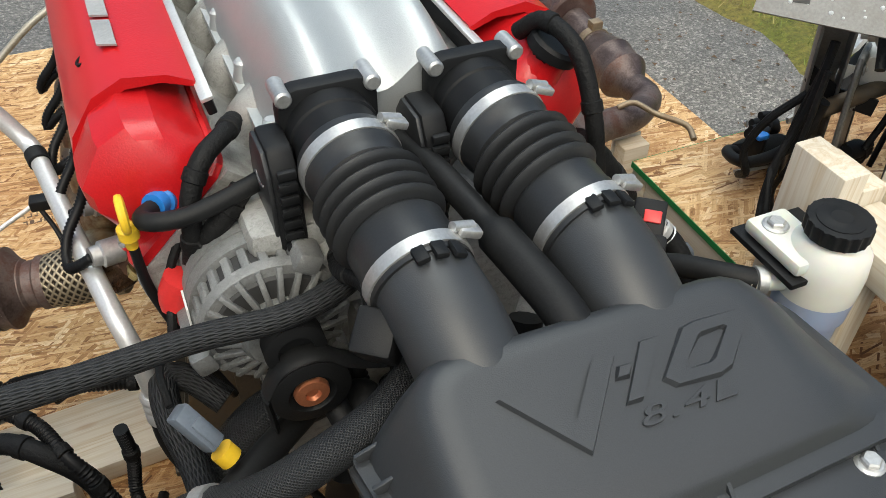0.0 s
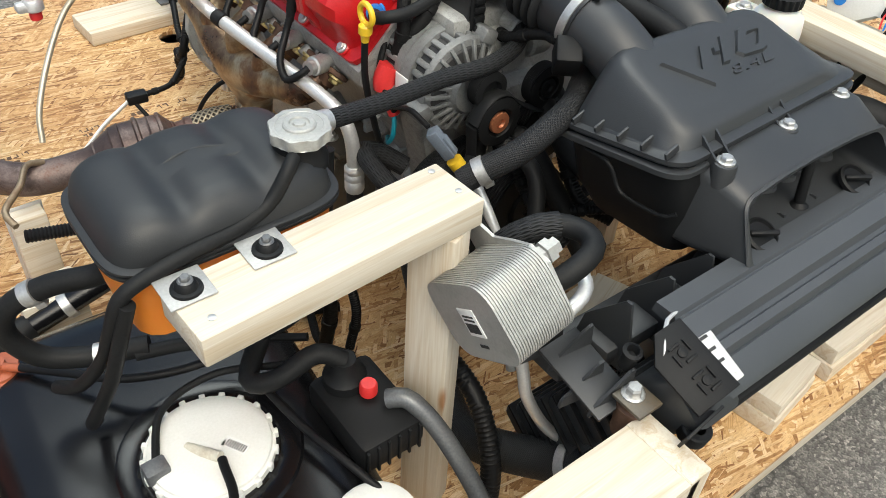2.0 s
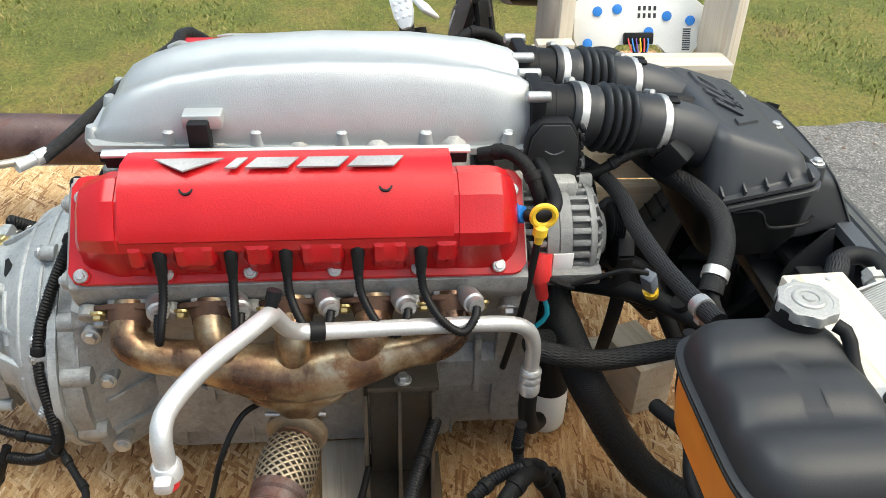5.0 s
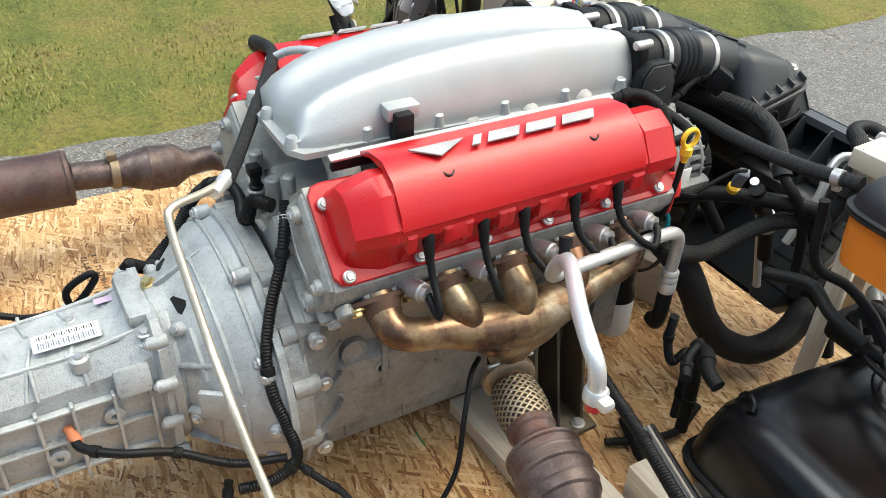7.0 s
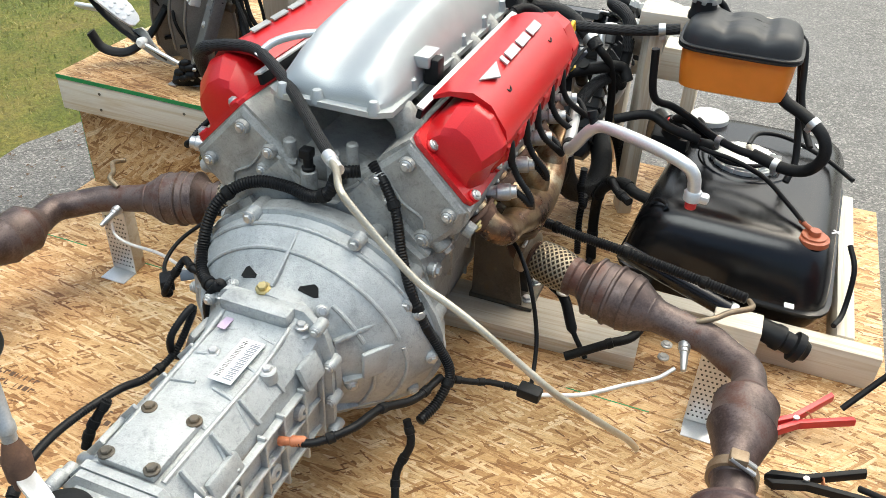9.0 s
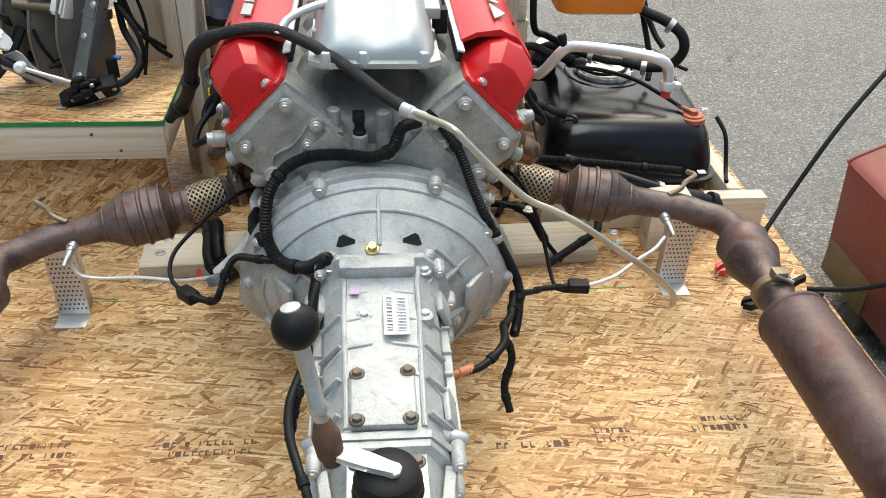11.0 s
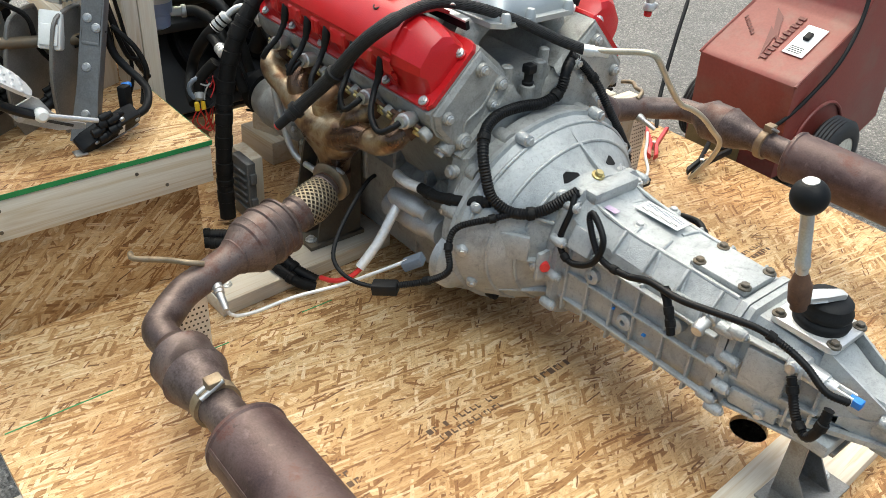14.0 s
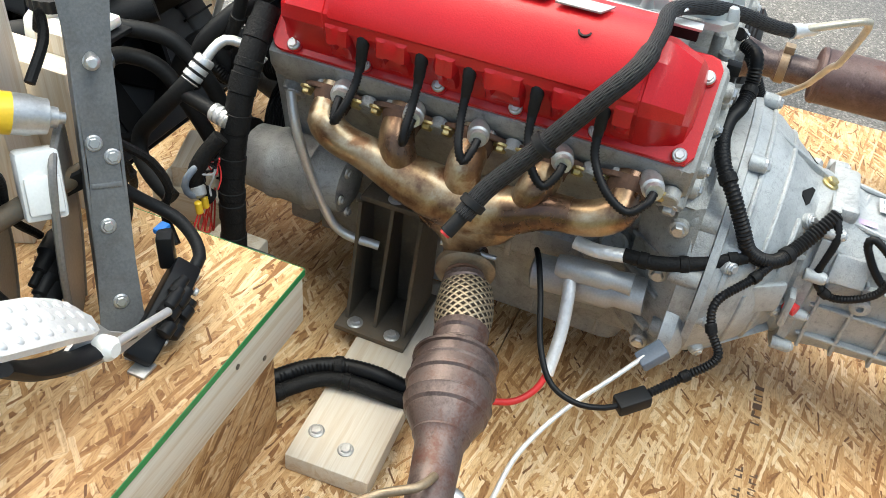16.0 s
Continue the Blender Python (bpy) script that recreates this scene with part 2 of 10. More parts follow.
def osb_material(name="osb", turn=0.0, dark=1.0, upright=False):
    """Oriented strand board: layers of long flakes, most of them along one way, each with its own tone, and dark resin slivers."""
    m, nt, b = nodes_of(name)
    c = coords(nt)
    if upright:
        flip = nt.nodes.new("ShaderNodeMapping")
        flip.inputs["Rotation"].default_value = (radians(-90), 0, 0)
        link(nt, c, flip.inputs["Vector"])
        c = flip.outputs[0]
    col, hgt = None, None
    d = dark * 0.95
    tones = [(0.0, (0.25 * d, 0.120 * d, 0.042 * d)), (0.12, (0.42 * d, 0.235 * d, 0.092 * d)), (0.36, (0.58 * d, 0.370 * d, 0.170 * d)), (0.75, (0.68 * d, 0.475 * d, 0.250 * d)), (1.0, (0.78 * d, 0.610 * d, 0.385 * d))]
    darks = [(0.0, (0.16 * d, 0.075 * d, 0.028 * d)), (0.4, (0.29 * d, 0.145 * d, 0.055 * d)), (1.0, (0.44 * d, 0.24 * d, 0.09 * d))]
    # ragged outlines: one fine and one coarse shift for all flakes
    for size, amount in ((16, 0.010), (110, 0.0040)):
        shift = nt.nodes.new("ShaderNodeVectorMath")
        shift.operation = "MULTIPLY_ADD"
        shift.inputs[1].default_value = (amount, amount * 0.55, 0.0)
        link(nt, tex(nt, "Noise", c, size, 2).outputs["Color"], shift.inputs[0])
        link(nt, c, shift.inputs[2])
        c = shift.outputs[0]
    # angle, flake width and length in millimetres, share left out, dark layer
    layers = [(3, 17, 85, 0.0, 0), (-24, 15, 72, 0.45, 0), (33, 14, 68, 0.50, 0), (-58, 12, 52, 0.68, 0), (8, 20, 95, 0.50, 0), (72, 11, 50, 0.78, 0), (-13, 10, 76, 0.52, 0), (47, 9, 55, 0.68, 0), (-38, 11, 64, 0.62, 0), (19, 8, 58, 0.60, 0), (-4, 13, 90, 0.58, 0), (24, 5, 38, 0.945, 1), (-41, 4, 30, 0.95, 1), (-6, 4, 46, 0.945, 1), (-52, 8, 50, 0.78, 0), (9, 6, 60, 0.68, 0)]
    for i, (ang, wide, long, gap, low) in enumerate(layers):
        rot = nt.nodes.new("ShaderNodeMapping")
        rot.inputs["Rotation"].default_value = (0, 0, radians(ang + turn))
        rot.inputs["Location"].default_value = (i * 3.713 + 5, i * 1.931 + 5, 0)
        link(nt, c, rot.inputs["Vector"])
        br = nt.nodes.new("ShaderNodeTexBrick")
        br.offset, br.offset_frequency, br.squash = 0.37, 2, 1.0
        for k, v in (("Scale", 1.0), ("Mortar Size", 0.0005), ("Mortar Smooth", 0.3), ("Bias", 0.0), ("Brick Width", long * 0.001), ("Row Height", wide * 0.001)):
            br.inputs[k].default_value = v
        for k, v in (("Color1", 0.0), ("Color2", 1.0), ("Mortar", 0.5)):
            br.inputs[k].default_value = (v, v, v, 1)
        link(nt, rot.outputs[0], br.inputs["Vector"])
        sep = nt.nodes.new("ShaderNodeSeparateColor")
        link(nt, br.outputs["Color"], sep.inputs[0])
        own = calc(nt, "FRACT", calc(nt, "MULTIPLY", sep.outputs[0], 37.7))
        gr = tex(nt, "Noise", rot.outputs[0], 1.0, 3, (14, 620, 10))
        tone = ramp(nt, own, darks if low else tones)
        tone = mix(nt, 0.55, tone, ramp(nt, gr.outputs[0], [(0.32, (0.55, 0.45, 0.34)), (0.60, (1.08, 1.08, 1.08))]), "MULTIPLY")
        tone = mix(nt, calc(nt, "MULTIPLY", br.outputs["Fac"], 0.32), tone, (0.16 * d, 0.085 * d, 0.035 * d))
        if col is None:
            col, hgt = tone, own
        else:
            on = calc(nt, "GREATER_THAN", sep.outputs[0], gap)
            col = mix(nt, on, col, tone)
            step = nt.nodes.new("ShaderNodeMix")
            for sock, val in zip(step.inputs[:4], (on, None, hgt, own)):
                if val is not None:
                    link(nt, val, sock)
            hgt = step.outputs[0]
    chip = tex(nt, "Noise", c, 1.0, 4, (90, 260, 90), rough=0.7, dist=0.5)
    col = mix(nt, 0.75, col, ramp(nt, chip.outputs[0], [(0.33, (0.42, 0.32, 0.24)), (0.45, (1, 1, 1)), (0.66, (1.12, 1.13, 1.14))]), "MULTIPLY")
    damp = tex(nt, "Noise", c, 2.6, 4)
    col = mix(nt, ramp(nt, damp.outputs[0], [(0.42, (0, 0, 0)), (0.72, (0.85,) * 3)]), col, (0.70, 0.55, 0.42), "MULTIPLY")
    link(nt, col, b.inputs["Base Color"])
    link(nt, ramp(nt, damp.outputs[0], [(0.35, (0.66,) * 3), (0.7, (0.48,) * 3)]), b.inputs["Roughness"])
    b.inputs["Specular IOR Level"].default_value = 0.35
    bump(nt, b, hgt, 0.0011, 0.7)
    return m


def pine_material(name, tint=1.0):
    """Sawn pine; the grain runs along local x."""
    m, nt, b = nodes_of(name)
    c = coords(nt)
    rnd = nt.nodes.new("ShaderNodeObjectInfo")
    off = nt.nodes.new("ShaderNodeVectorMath")
    off.operation = "MULTIPLY_ADD"
    off.inputs[1].default_value = (7.0, 3.0, 5.0)
    link(nt, rnd.outputs["Random"], off.inputs[0])
    link(nt, c, off.inputs[2])
    rings = tex(nt, "Noise", off.outputs[0], 1.0, 3, (1.2, 34, 34), dist=1.6)
    fine = tex(nt, "Noise", off.outputs[0], 1.0, 3, (18, 500, 500))
    knots = tex(nt, "Voronoi", off.outputs[0], 1.0, stretch=(3.2, 9, 9))
    col = ramp(nt, rings.outputs[0], [(0.30, (0.60 * tint, 0.525 * tint, 0.405 * tint)), (0.5, (0.65 * tint, 0.60 * tint, 0.505 * tint)), (0.62, (0.55 * tint, 0.46 * tint, 0.33 * tint)), (0.7, (0.63 * tint, 0.58 * tint, 0.485 * tint))])
    col = mix(nt, 0.25, col, ramp(nt, fine.outputs[0], [(0.3, (0.6, 0.5, 0.4)), (0.7, (1, 1, 1))]), "MULTIPLY")
    col = mix(nt, ramp(nt, knots.outputs["Distance"], [(0.05, (0.85,) * 3), (0.11, (0, 0, 0))]), col, (0.33, 0.15, 0.055))
    link(nt, col, b.inputs["Base Color"])
    b.inputs["Roughness"].default_value = 0.62
    bump(nt, b, fine.outputs[0], 0.0004, 0.35)
    return m


def braid_material(name, dark, light, metal=0.0, around=9, pitch=0.0065, rough=0.55, depth=0.0016):
    """Woven sleeve on a tube's uv: two sets of strands crossing."""
    m, nt, b = nodes_of(name)
    uv = nt.nodes.new("ShaderNodeUVMap")
    uv.uv_map = "uv"
    sep = nt.nodes.new("ShaderNodeSeparateXYZ")
    link(nt, uv.outputs[0], sep.inputs[0])
    u = calc(nt, "MULTIPLY", sep.outputs[0], 2 * math.pi * around)
    v = calc(nt, "MULTIPLY", sep.outputs[1], 2 * math.pi / pitch)
    a = calc(nt, "SINE", calc(nt, "ADD", u, v))
    d = calc(nt, "SINE", calc(nt, "SUBTRACT", u, v))
    h = calc(nt, "MAXIMUM", a, d)
    hh = calc(nt, "ADD", calc(nt, "MULTIPLY", h, 0.5), 0.5)
    link(nt, ramp(nt, hh, [(0.45, dark), (0.95, light)]), b.inputs["Base Color"])
    b.inputs["Roughness"].default_value = rough
    b.inputs["Metallic"].default_value = metal
    b.inputs["Specular IOR Level"].default_value = 0.25
    bump(nt, b, hh, depth, 0.8)
    return m


def asphalt_material():
    m, nt, b = nodes_of("asphalt")
    c = coords(nt)
    st = tex(nt, "Voronoi", c, 150)
    st2 = tex(nt, "Voronoi", c, 260)
    big = tex(nt, "Noise", c, 0.8, 5)
    mid = tex(nt, "Noise", c, 7, 4)
    sep = nt.nodes.new("ShaderNodeSeparateColor")
    link(nt, st.outputs["Color"], sep.inputs[0])
    col = ramp(nt, sep.outputs[0], [(0.0, (0.115, 0.111, 0.104)), (0.6, (0.185, 0.179, 0.167)), (0.9, (0.29, 0.278, 0.255)), (1.0, (0.42, 0.40, 0.365))])
    col = mix(nt, 0.75, col, ramp(nt, st2.outputs["Distance"], [(0.2, (1.1, 1.1, 1.1)), (0.75, (0.45, 0.45, 0.45))]), "MULTIPLY")
    col = mix(nt, 0.7, col, ramp(nt, big.outputs[0], [(0.35, (0.65, 0.65, 0.66)), (0.65, (1.15, 1.13, 1.1))]), "MULTIPLY")
    col = mix(nt, 0.5, col, ramp(nt, mid.outputs[0], [(0.35, (0.7, 0.7, 0.7)), (0.6, (1, 1, 1))]), "MULTIPLY")
    # long thin cracks, broken up
    warp = nt.nodes.new("ShaderNodeVectorMath")
    warp.operation = "MULTIPLY_ADD"
    warp.inputs[1].default_value = (0.35, 0.35, 0.0)
    wn_ = tex(nt, "Noise", c, 2.5, 5, rough=0.65)
    link(nt, wn_.outputs["Color"], warp.inputs[0])
    link(nt, c, warp.inputs[2])
    crk = nt.nodes.new("ShaderNodeTexVoronoi")
    crk.feature = "DISTANCE_TO_EDGE"
    crk.inputs["Scale"].default_value = 1.1
    link(nt, warp.outputs[0], crk.inputs["Vector"])
    part_ = tex(nt, "Noise", c, 0.9, 2)
    line = calc(nt, "MULTIPLY", ramp(nt, crk.outputs["Distance"], [(0.0, (1, 1, 1)), (0.006, (0, 0, 0))]), ramp(nt, part_.outputs[0], [(0.5, (0, 0, 0)), (0.56, (0.8,) * 3)]))
    col = mix(nt, line, col, (0.035, 0.034, 0.032))
    link(nt, col, b.inputs["Base Color"])
    link(nt, ramp(nt, big.outputs[0], [(0.35, (0.45,) * 3), (0.6, (0.75,) * 3)]), b.inputs["Roughness"])
    bump(nt, b, st.outputs["Distance"], 0.004, 0.7)
    return m


def soil_material():
    m, nt, b = nodes_of("turf_soil")
    c = coords(nt)
    a, d = tex(nt, "Noise", c, 2.2, 6, rough=0.65), tex(nt, "Noise", c, 55, 6, rough=0.75)
    col = ramp(nt, a.outputs[0], [(0.3, (0.066, 0.086, 0.012)), (0.48, (0.125, 0.138, 0.020)), (0.6, (0.19, 0.165, 0.036)), (0.75, (0.15, 0.10, 0.04))])
    col = mix(nt, 0.6, col, ramp(nt, d.outputs[0], [(0.36, (0.3, 0.3, 0.3)), (0.64, (1.5, 1.5, 1.3))]), "MULTIPLY")
    link(nt, col, b.inputs["Base Color"])
    b.inputs["Roughness"].default_value = 0.9
    bump(nt, b, d.outputs[0], 0.02, 0.8)
    return m


def grass_material():
    m, nt, b = nodes_of("grass_blades")
    g = nt.nodes.new("ShaderNodeNewGeometry")
    c = coords(nt)
    patch = tex(nt, "Noise", c, 1.6, 4)
    f = calc(nt, "ADD", calc(nt, "MULTIPLY", g.outputs["Random Per Island"], 0.45), calc(nt, "MULTIPLY", patch.outputs[0], 0.75))
    col = ramp(nt, f, [(0.30, (0.085, 0.125, 0.014)), (0.52, (0.145, 0.182, 0.022)), (0.66, (0.225, 0.225, 0.040)), (0.85, (0.32, 0.26, 0.09))])
    link(nt, col, b.inputs["Base Color"])
    b.inputs["Roughness"].default_value = 0.55
    return m


def rust_material(name, stops, rough=(0.55, 0.8), metal=0.35, scale=7.0, speck=1.0, grain=0.2):
    m, nt, b = nodes_of(name)
    c = coords(nt)
    a = tex(nt, "Noise", c, scale, 6, rough=0.6, dist=0.3)
    d = tex(nt, "Noise", c, 260, 3)
    f = calc(nt, "ADD", calc(nt, "MULTIPLY", a.outputs[0], 1 - grain), calc(nt, "MULTIPLY", d.outputs[0], grain))
    col = ramp(nt, f, stops)
    sp = tex(nt, "Noise", c, 90, 5, rough=0.7)
    col = mix(nt, ramp(nt, sp.outputs[0], [(0.58, (0, 0, 0)), (0.72, (0.6 * speck,) * 3)]), col, tuple(x * 0.45 for x in stops[1][1]))
    ls = tex(nt, "Noise", c, 45, 5, rough=0.65)
    col = mix(nt, ramp(nt, ls.outputs[0], [(0.58, (0, 0, 0)), (0.72, (0.4 * speck,) * 3)]), col, tuple(min(1, x * 1.5 + 0.03) for x in stops[2][1]))
    link(nt, col, b.inputs["Base Color"])
    link(nt, ramp(nt, a.outputs[0], [(0.35, (rough[0],) * 3), (0.65, (rough[1],) * 3)]), b.inputs["Roughness"])
    b.inputs["Metallic"].default_value = metal
    bump(nt, b, d.outputs[0], 0.004 * grain, 0.4)
    return m


def cast_material(name, dark, light, stain):
    """Sand-cast alloy: matt grey with a rough skin, blotches, white bloom and oily stains."""
    m, nt, b = nodes_of(name)
    c = coords(nt)
    big, mid, fine = tex(nt, "Noise", c, 7, 6, rough=0.62), tex(nt, "Noise", c, 38, 5, rough=0.65), tex(nt, "Noise", c, 420, 2)
    f = calc(nt, "ADD", calc(nt, "MULTIPLY", big.outputs[0], 0.45), calc(nt, "ADD", calc(nt, "MULTIPLY", mid.outputs[0], 0.4), calc(nt, "MULTIPLY", fine.outputs[0], 0.15)))
    col = ramp(nt, f, [(0.36, dark), (0.50, tuple((x + y) / 2 for x, y in zip(dark, light))), (0.64, light)])
    st = tex(nt, "Noise", c, 15, 7, rough=0.7, dist=0.8)
    col = mix(nt, ramp(nt, st.outputs[0], [(0.55, (0, 0, 0)), (0.72, (0.6,) * 3)]), col, stain)
    gm = tex(nt, "Noise", c, 110, 6, rough=0.75, dist=0.6)
    col = mix(nt, ramp(nt, gm.outputs[0], [(0.53, (0, 0, 0)), (0.66, (0.30,) * 3)]), col, tuple(x * 0.5 for x in stain))
    bl = tex(nt, "Noise", c, 60, 5, rough=0.7)
    col = mix(nt, ramp(nt, bl.outputs[0], [(0.60, (0, 0, 0)), (0.75, (0.28,) * 3)]), col, (0.58, 0.585, 0.575))
    pit = tex(nt, "Noise", c, 150, 4, rough=0.75)
    col = mix(nt, ramp(nt, pit.outputs[0], [(0.56, (0, 0, 0)), (0.70, (0.35,) * 3)]), col, tuple(x * 0.55 for x in dark))
    link(nt, col, b.inputs["Base Color"])
    link(nt, ramp(nt, mid.outputs[0], [(0.3, (0.46,) * 3), (0.7, (0.66,) * 3)]), b.inputs["Roughness"])
    b.inputs["Metallic"].default_value = 0.35
    h = calc(nt, "ADD", calc(nt, "MULTIPLY", fine.outputs[0], 0.6), mid.outputs[0])
    bump(nt, b, h, 0.0024, 0.6)
    return m


def tank_plastic(name, col):
    m, nt, b = nodes_of(name)
    c = coords(nt)
    n = tex(nt, "Noise", c, 9, 4)
    link(nt, ramp(nt, n.outputs[0], [(0.3, tuple(x * 0.8 for x in col)), (0.7, col)]), b.inputs["Base Color"])
    b.inputs["Roughness"].default_value = 0.35
    b.inputs["Subsurface Weight"].default_value = 0.35
    b.inputs["Subsurface Radius"].default_value = (0.02, 0.012, 0.006)
    b.inputs["Subsurface Scale"].default_value = 0.6
    return m


M_OSB = osb_material()
M_OSB_EDGE = surface("osb_edge", (0.36, 0.20, 0.08), (0.56, 0.37, 0.17), (0.7, 0.9), 0, 30, 160, 0.6, 0.002, 0.8)
M_PINE = pine_material("pine")
M_ASPHALT = asphalt_material()
M_SOIL = soil_material()
M_GRASS = grass_material()
M_RED = surface("red_paint", (0.41, 0.006, 0.010), (0.53, 0.010, 0.014), (0.25, 0.36), 0, 8, 420, 0.5, 0.0006, 0.45, 0.45, 0.08)
M_BLACKP = surface("black_plastic", (0.006, 0.0064, 0.007), (0.012, 0.0125, 0.0135), (0.42, 0.60), 0, 9, 900, 0.5, 0.0003, 0.5, 0.20)
M_GREYP = surface("charcoal_plastic", (0.026, 0.028, 0.0305), (0.037, 0.0395, 0.043), (0.36, 0.50), 0, 6, 900, 0.5, 0.0003, 0.5, 0.5)
M_BELLOW = surface("bellows_rubber", (0.014, 0.0148, 0.016), (0.024, 0.025, 0.0265), (0.34, 0.48), 0, 9, 500, 0.5, 0.0003, 0.4, 0.45)
M_COVER = surface("weathered_grey_plastic", (0.046, 0.050, 0.056), (0.064, 0.069, 0.076), (0.34, 0.48), 0, 6, 900, 0.5, 0.0003, 0.5, 0.5)
M_TANKTOP = surface("satin_black_plastic", (0.014, 0.015, 0.0165), (0.022, 0.0235, 0.0255), (0.44, 0.58), 0, 9, 700, 0.5, 0.0003, 0.45, 0.5)
M_RUBBER = surface("rubber", (0.006, 0.0064, 0.0068), (0.014, 0.0144, 0.015), (0.46, 0.66), 0, 16, 300, 0.5, 0.0004, 0.3, 0.22)
M_TANK = surface("tank_plastic_black", (0.0035, 0.0035, 0.004), (0.008, 0.008, 0.009), (0.15, 0.28), 0, 9, 500, 0.4, 0.0005, 0.3, 0.42)
M_LOOM = surface("loom_plastic", (0.004, 0.004, 0.0044), (0.010, 0.010, 0.0105), (0.40, 0.54), 0, 20, 300, 0.4, 0.0003, 0.2, 0.22)
M_TAPE = surface("cloth_tape", (0.003, 0.003, 0.003), (0.010, 0.010, 0.010), (0.5, 0.75), 0, 40, 260, 0.5, 0.002, 0.6, 0.22)
M_CAST = cast_material("cast_aluminium", (0.25, 0.25, 0.235), (0.46, 0.46, 0.44), (0.12, 0.112, 0.092))
M_CAST2 = cast_material("gearbox_aluminium", (0.31, 0.324, 0.323), (0.50, 0.518, 0.516), (0.18, 0.186, 0.184))
M_INTAKE = surface("bead_blasted_aluminium", (0.43, 0.45, 0.45), (0.52, 0.54, 0.54), (0.38, 0.48), 0.55, 6, 700, 0.5, 0.0006, 0.6, 0.5, 0, (0.40, 0.42, 0.42), 0.4)
M_ALU = surface("drawn_aluminium", (0.58, 0.58, 0.57), (0.74, 0.74, 0.73), (0.30, 0.46), 0.6, 14, 300, 0.4, 0.0004, 0.3)
M_STEEL = surface("zinc_steel", (0.42, 0.42, 0.41), (0.62, 0.62, 0.61), (0.36, 0.52), 0.8, 30, 300, 0.4, 0.0004, 0.25)
M_STEELF = surface("flat_grey_steel", (0.34, 0.34, 0.33), (0.50, 0.50, 0.49), (0.4, 0.55), 0.4, 20, 300, 0.4, 0.0004, 0.3)
M_ALTER = cast_material("alternator_aluminium", (0.14, 0.143, 0.14), (0.25, 0.254, 0.25), (0.16, 0.155, 0.145))
M_PIPE = surface("tan_plated_steel", (0.38, 0.34, 0.26), (0.58, 0.54, 0.45), (0.28, 0.42), 0.55, 12, 300, 0.4, 0.0004, 0.3)
M_GOLD = surface("yellow_zinc", (0.42, 0.33, 0.13), (0.58, 0.48, 0.24), (0.3, 0.45), 0.9, 30, 300, 0.4, 0.0004, 0.2)
M_RAW = rust_material("raw_steel", [(0.3, (0.060, 0.052, 0.042)), (0.5, (0.125, 0.110, 0.088)), (0.62, (0.155, 0.115, 0.072)), (0.75, (0.24, 0.125, 0.055))], (0.4, 0.6), 0.5)
M_HEADER = rust_material("heat_tinted_steel", [(0.34, (0.075, 0.044, 0.034)), (0.44, (0.16, 0.094, 0.056)), (0.50, (0.31, 0.215, 0.120)), (0.56, (0.44, 0.365, 0.250)), (0.62, (0.24, 0.132, 0.066)), (0.70, (0.10, 0.058, 0.045))], (0.24, 0.42), 0.75, 7.5, 0.35, 0.06)
M_FLANGE = rust_material("rusty_flange", [(0.3, (0.055, 0.032, 0.022)), (0.5, (0.11, 0.06, 0.038)), (0.7, (0.17, 0.09, 0.05))], (0.6, 0.85), 0.3, 20)
M_EXH = rust_material("exhaust_steel", [(0.30, (0.036, 0.025, 0.023)), (0.43, (0.076, 0.053, 0.048)), (0.52, (0.140, 0.106, 0.096)), (0.60, (0.112, 0.060, 0.048)), (0.70, (0.105, 0.038, 0.028))], (0.38, 0.60), 0.5, 10.0, 1.2)
M_MUFF = rust_material("muffler_steel", [(0.34, (0.045, 0.026, 0.024)), (0.45, (0.078, 0.046, 0.042)), (0.55, (0.112, 0.074, 0.068)), (0.66, (0.105, 0.040, 0.030))], (0.42, 0.60), 0.35, 11.0, 1.5)
M_BRAIDSS = braid_material("braided_steel", (0.035, 0.027, 0.02), (0.36, 0.30, 0.21), 0.7, 18, 0.0115, 0.42, 0.0022)
M_SLEEVE = braid_material("woven_sleeve", (0.005, 0.005, 0.005), (0.024, 0.025, 0.027), 0.0, 34, 0.0030, 0.5, 0.0008)
M_SLEEVE2 = braid_material("ribbed_sleeve", (0.004, 0.004, 0.004), (0.024, 0.025, 0.027), 0.0, 22, 0.026, 0.55, 0.0012)
M_ORANGE = tank_plastic("orange_plastic", (0.85, 0.27, 0.03))
M_MILK = tank_plastic("milky_plastic", (0.72, 0.72, 0.66))
M_WHITEP = surface("white_plastic", (0.70, 0.70, 0.66), (0.80, 0.80, 0.77), (0.35, 0.5), 0, 10, 300, 0.4, 0.0004, 0.25)
M_LABEL = plain("paper_label", (0.80, 0.80, 0.78), 0.5, 0, 0.05)
# flat black for print, and for shade painted where openings would be
M_INK_GAP = plain("print_and_gap_shade", (0.03, 0.03, 0.03), 0.6)
# near-black that paints the shade of the bell housing's slots
M_SLOT_SHADE = plain("slot_shade_black", (0.004, 0.004, 0.004), 0.95, 0, 0.1)
M_STAMP = plain("board_stamp", (0.10, 0.055, 0.03), 0.7)
M_YELLOW = plain("yellow_plastic", (0.80, 0.52, 0.03), 0.35, 0, 0.08)
M_REDP = plain("red_plastic", (0.60, 0.03, 0.03), 0.4, 0, 0.1)
M_BLUEP = plain("blue_plastic", (0.03, 0.20, 0.62), 0.4, 0, 0.1)
M_GREENP = plain("green_paint", (0.02, 0.22, 0.06), 0.5, 0, 0.2)
M_TEAL = plain("teal_wire", (0.02, 0.28, 0.36), 0.45, 0, 0.1)
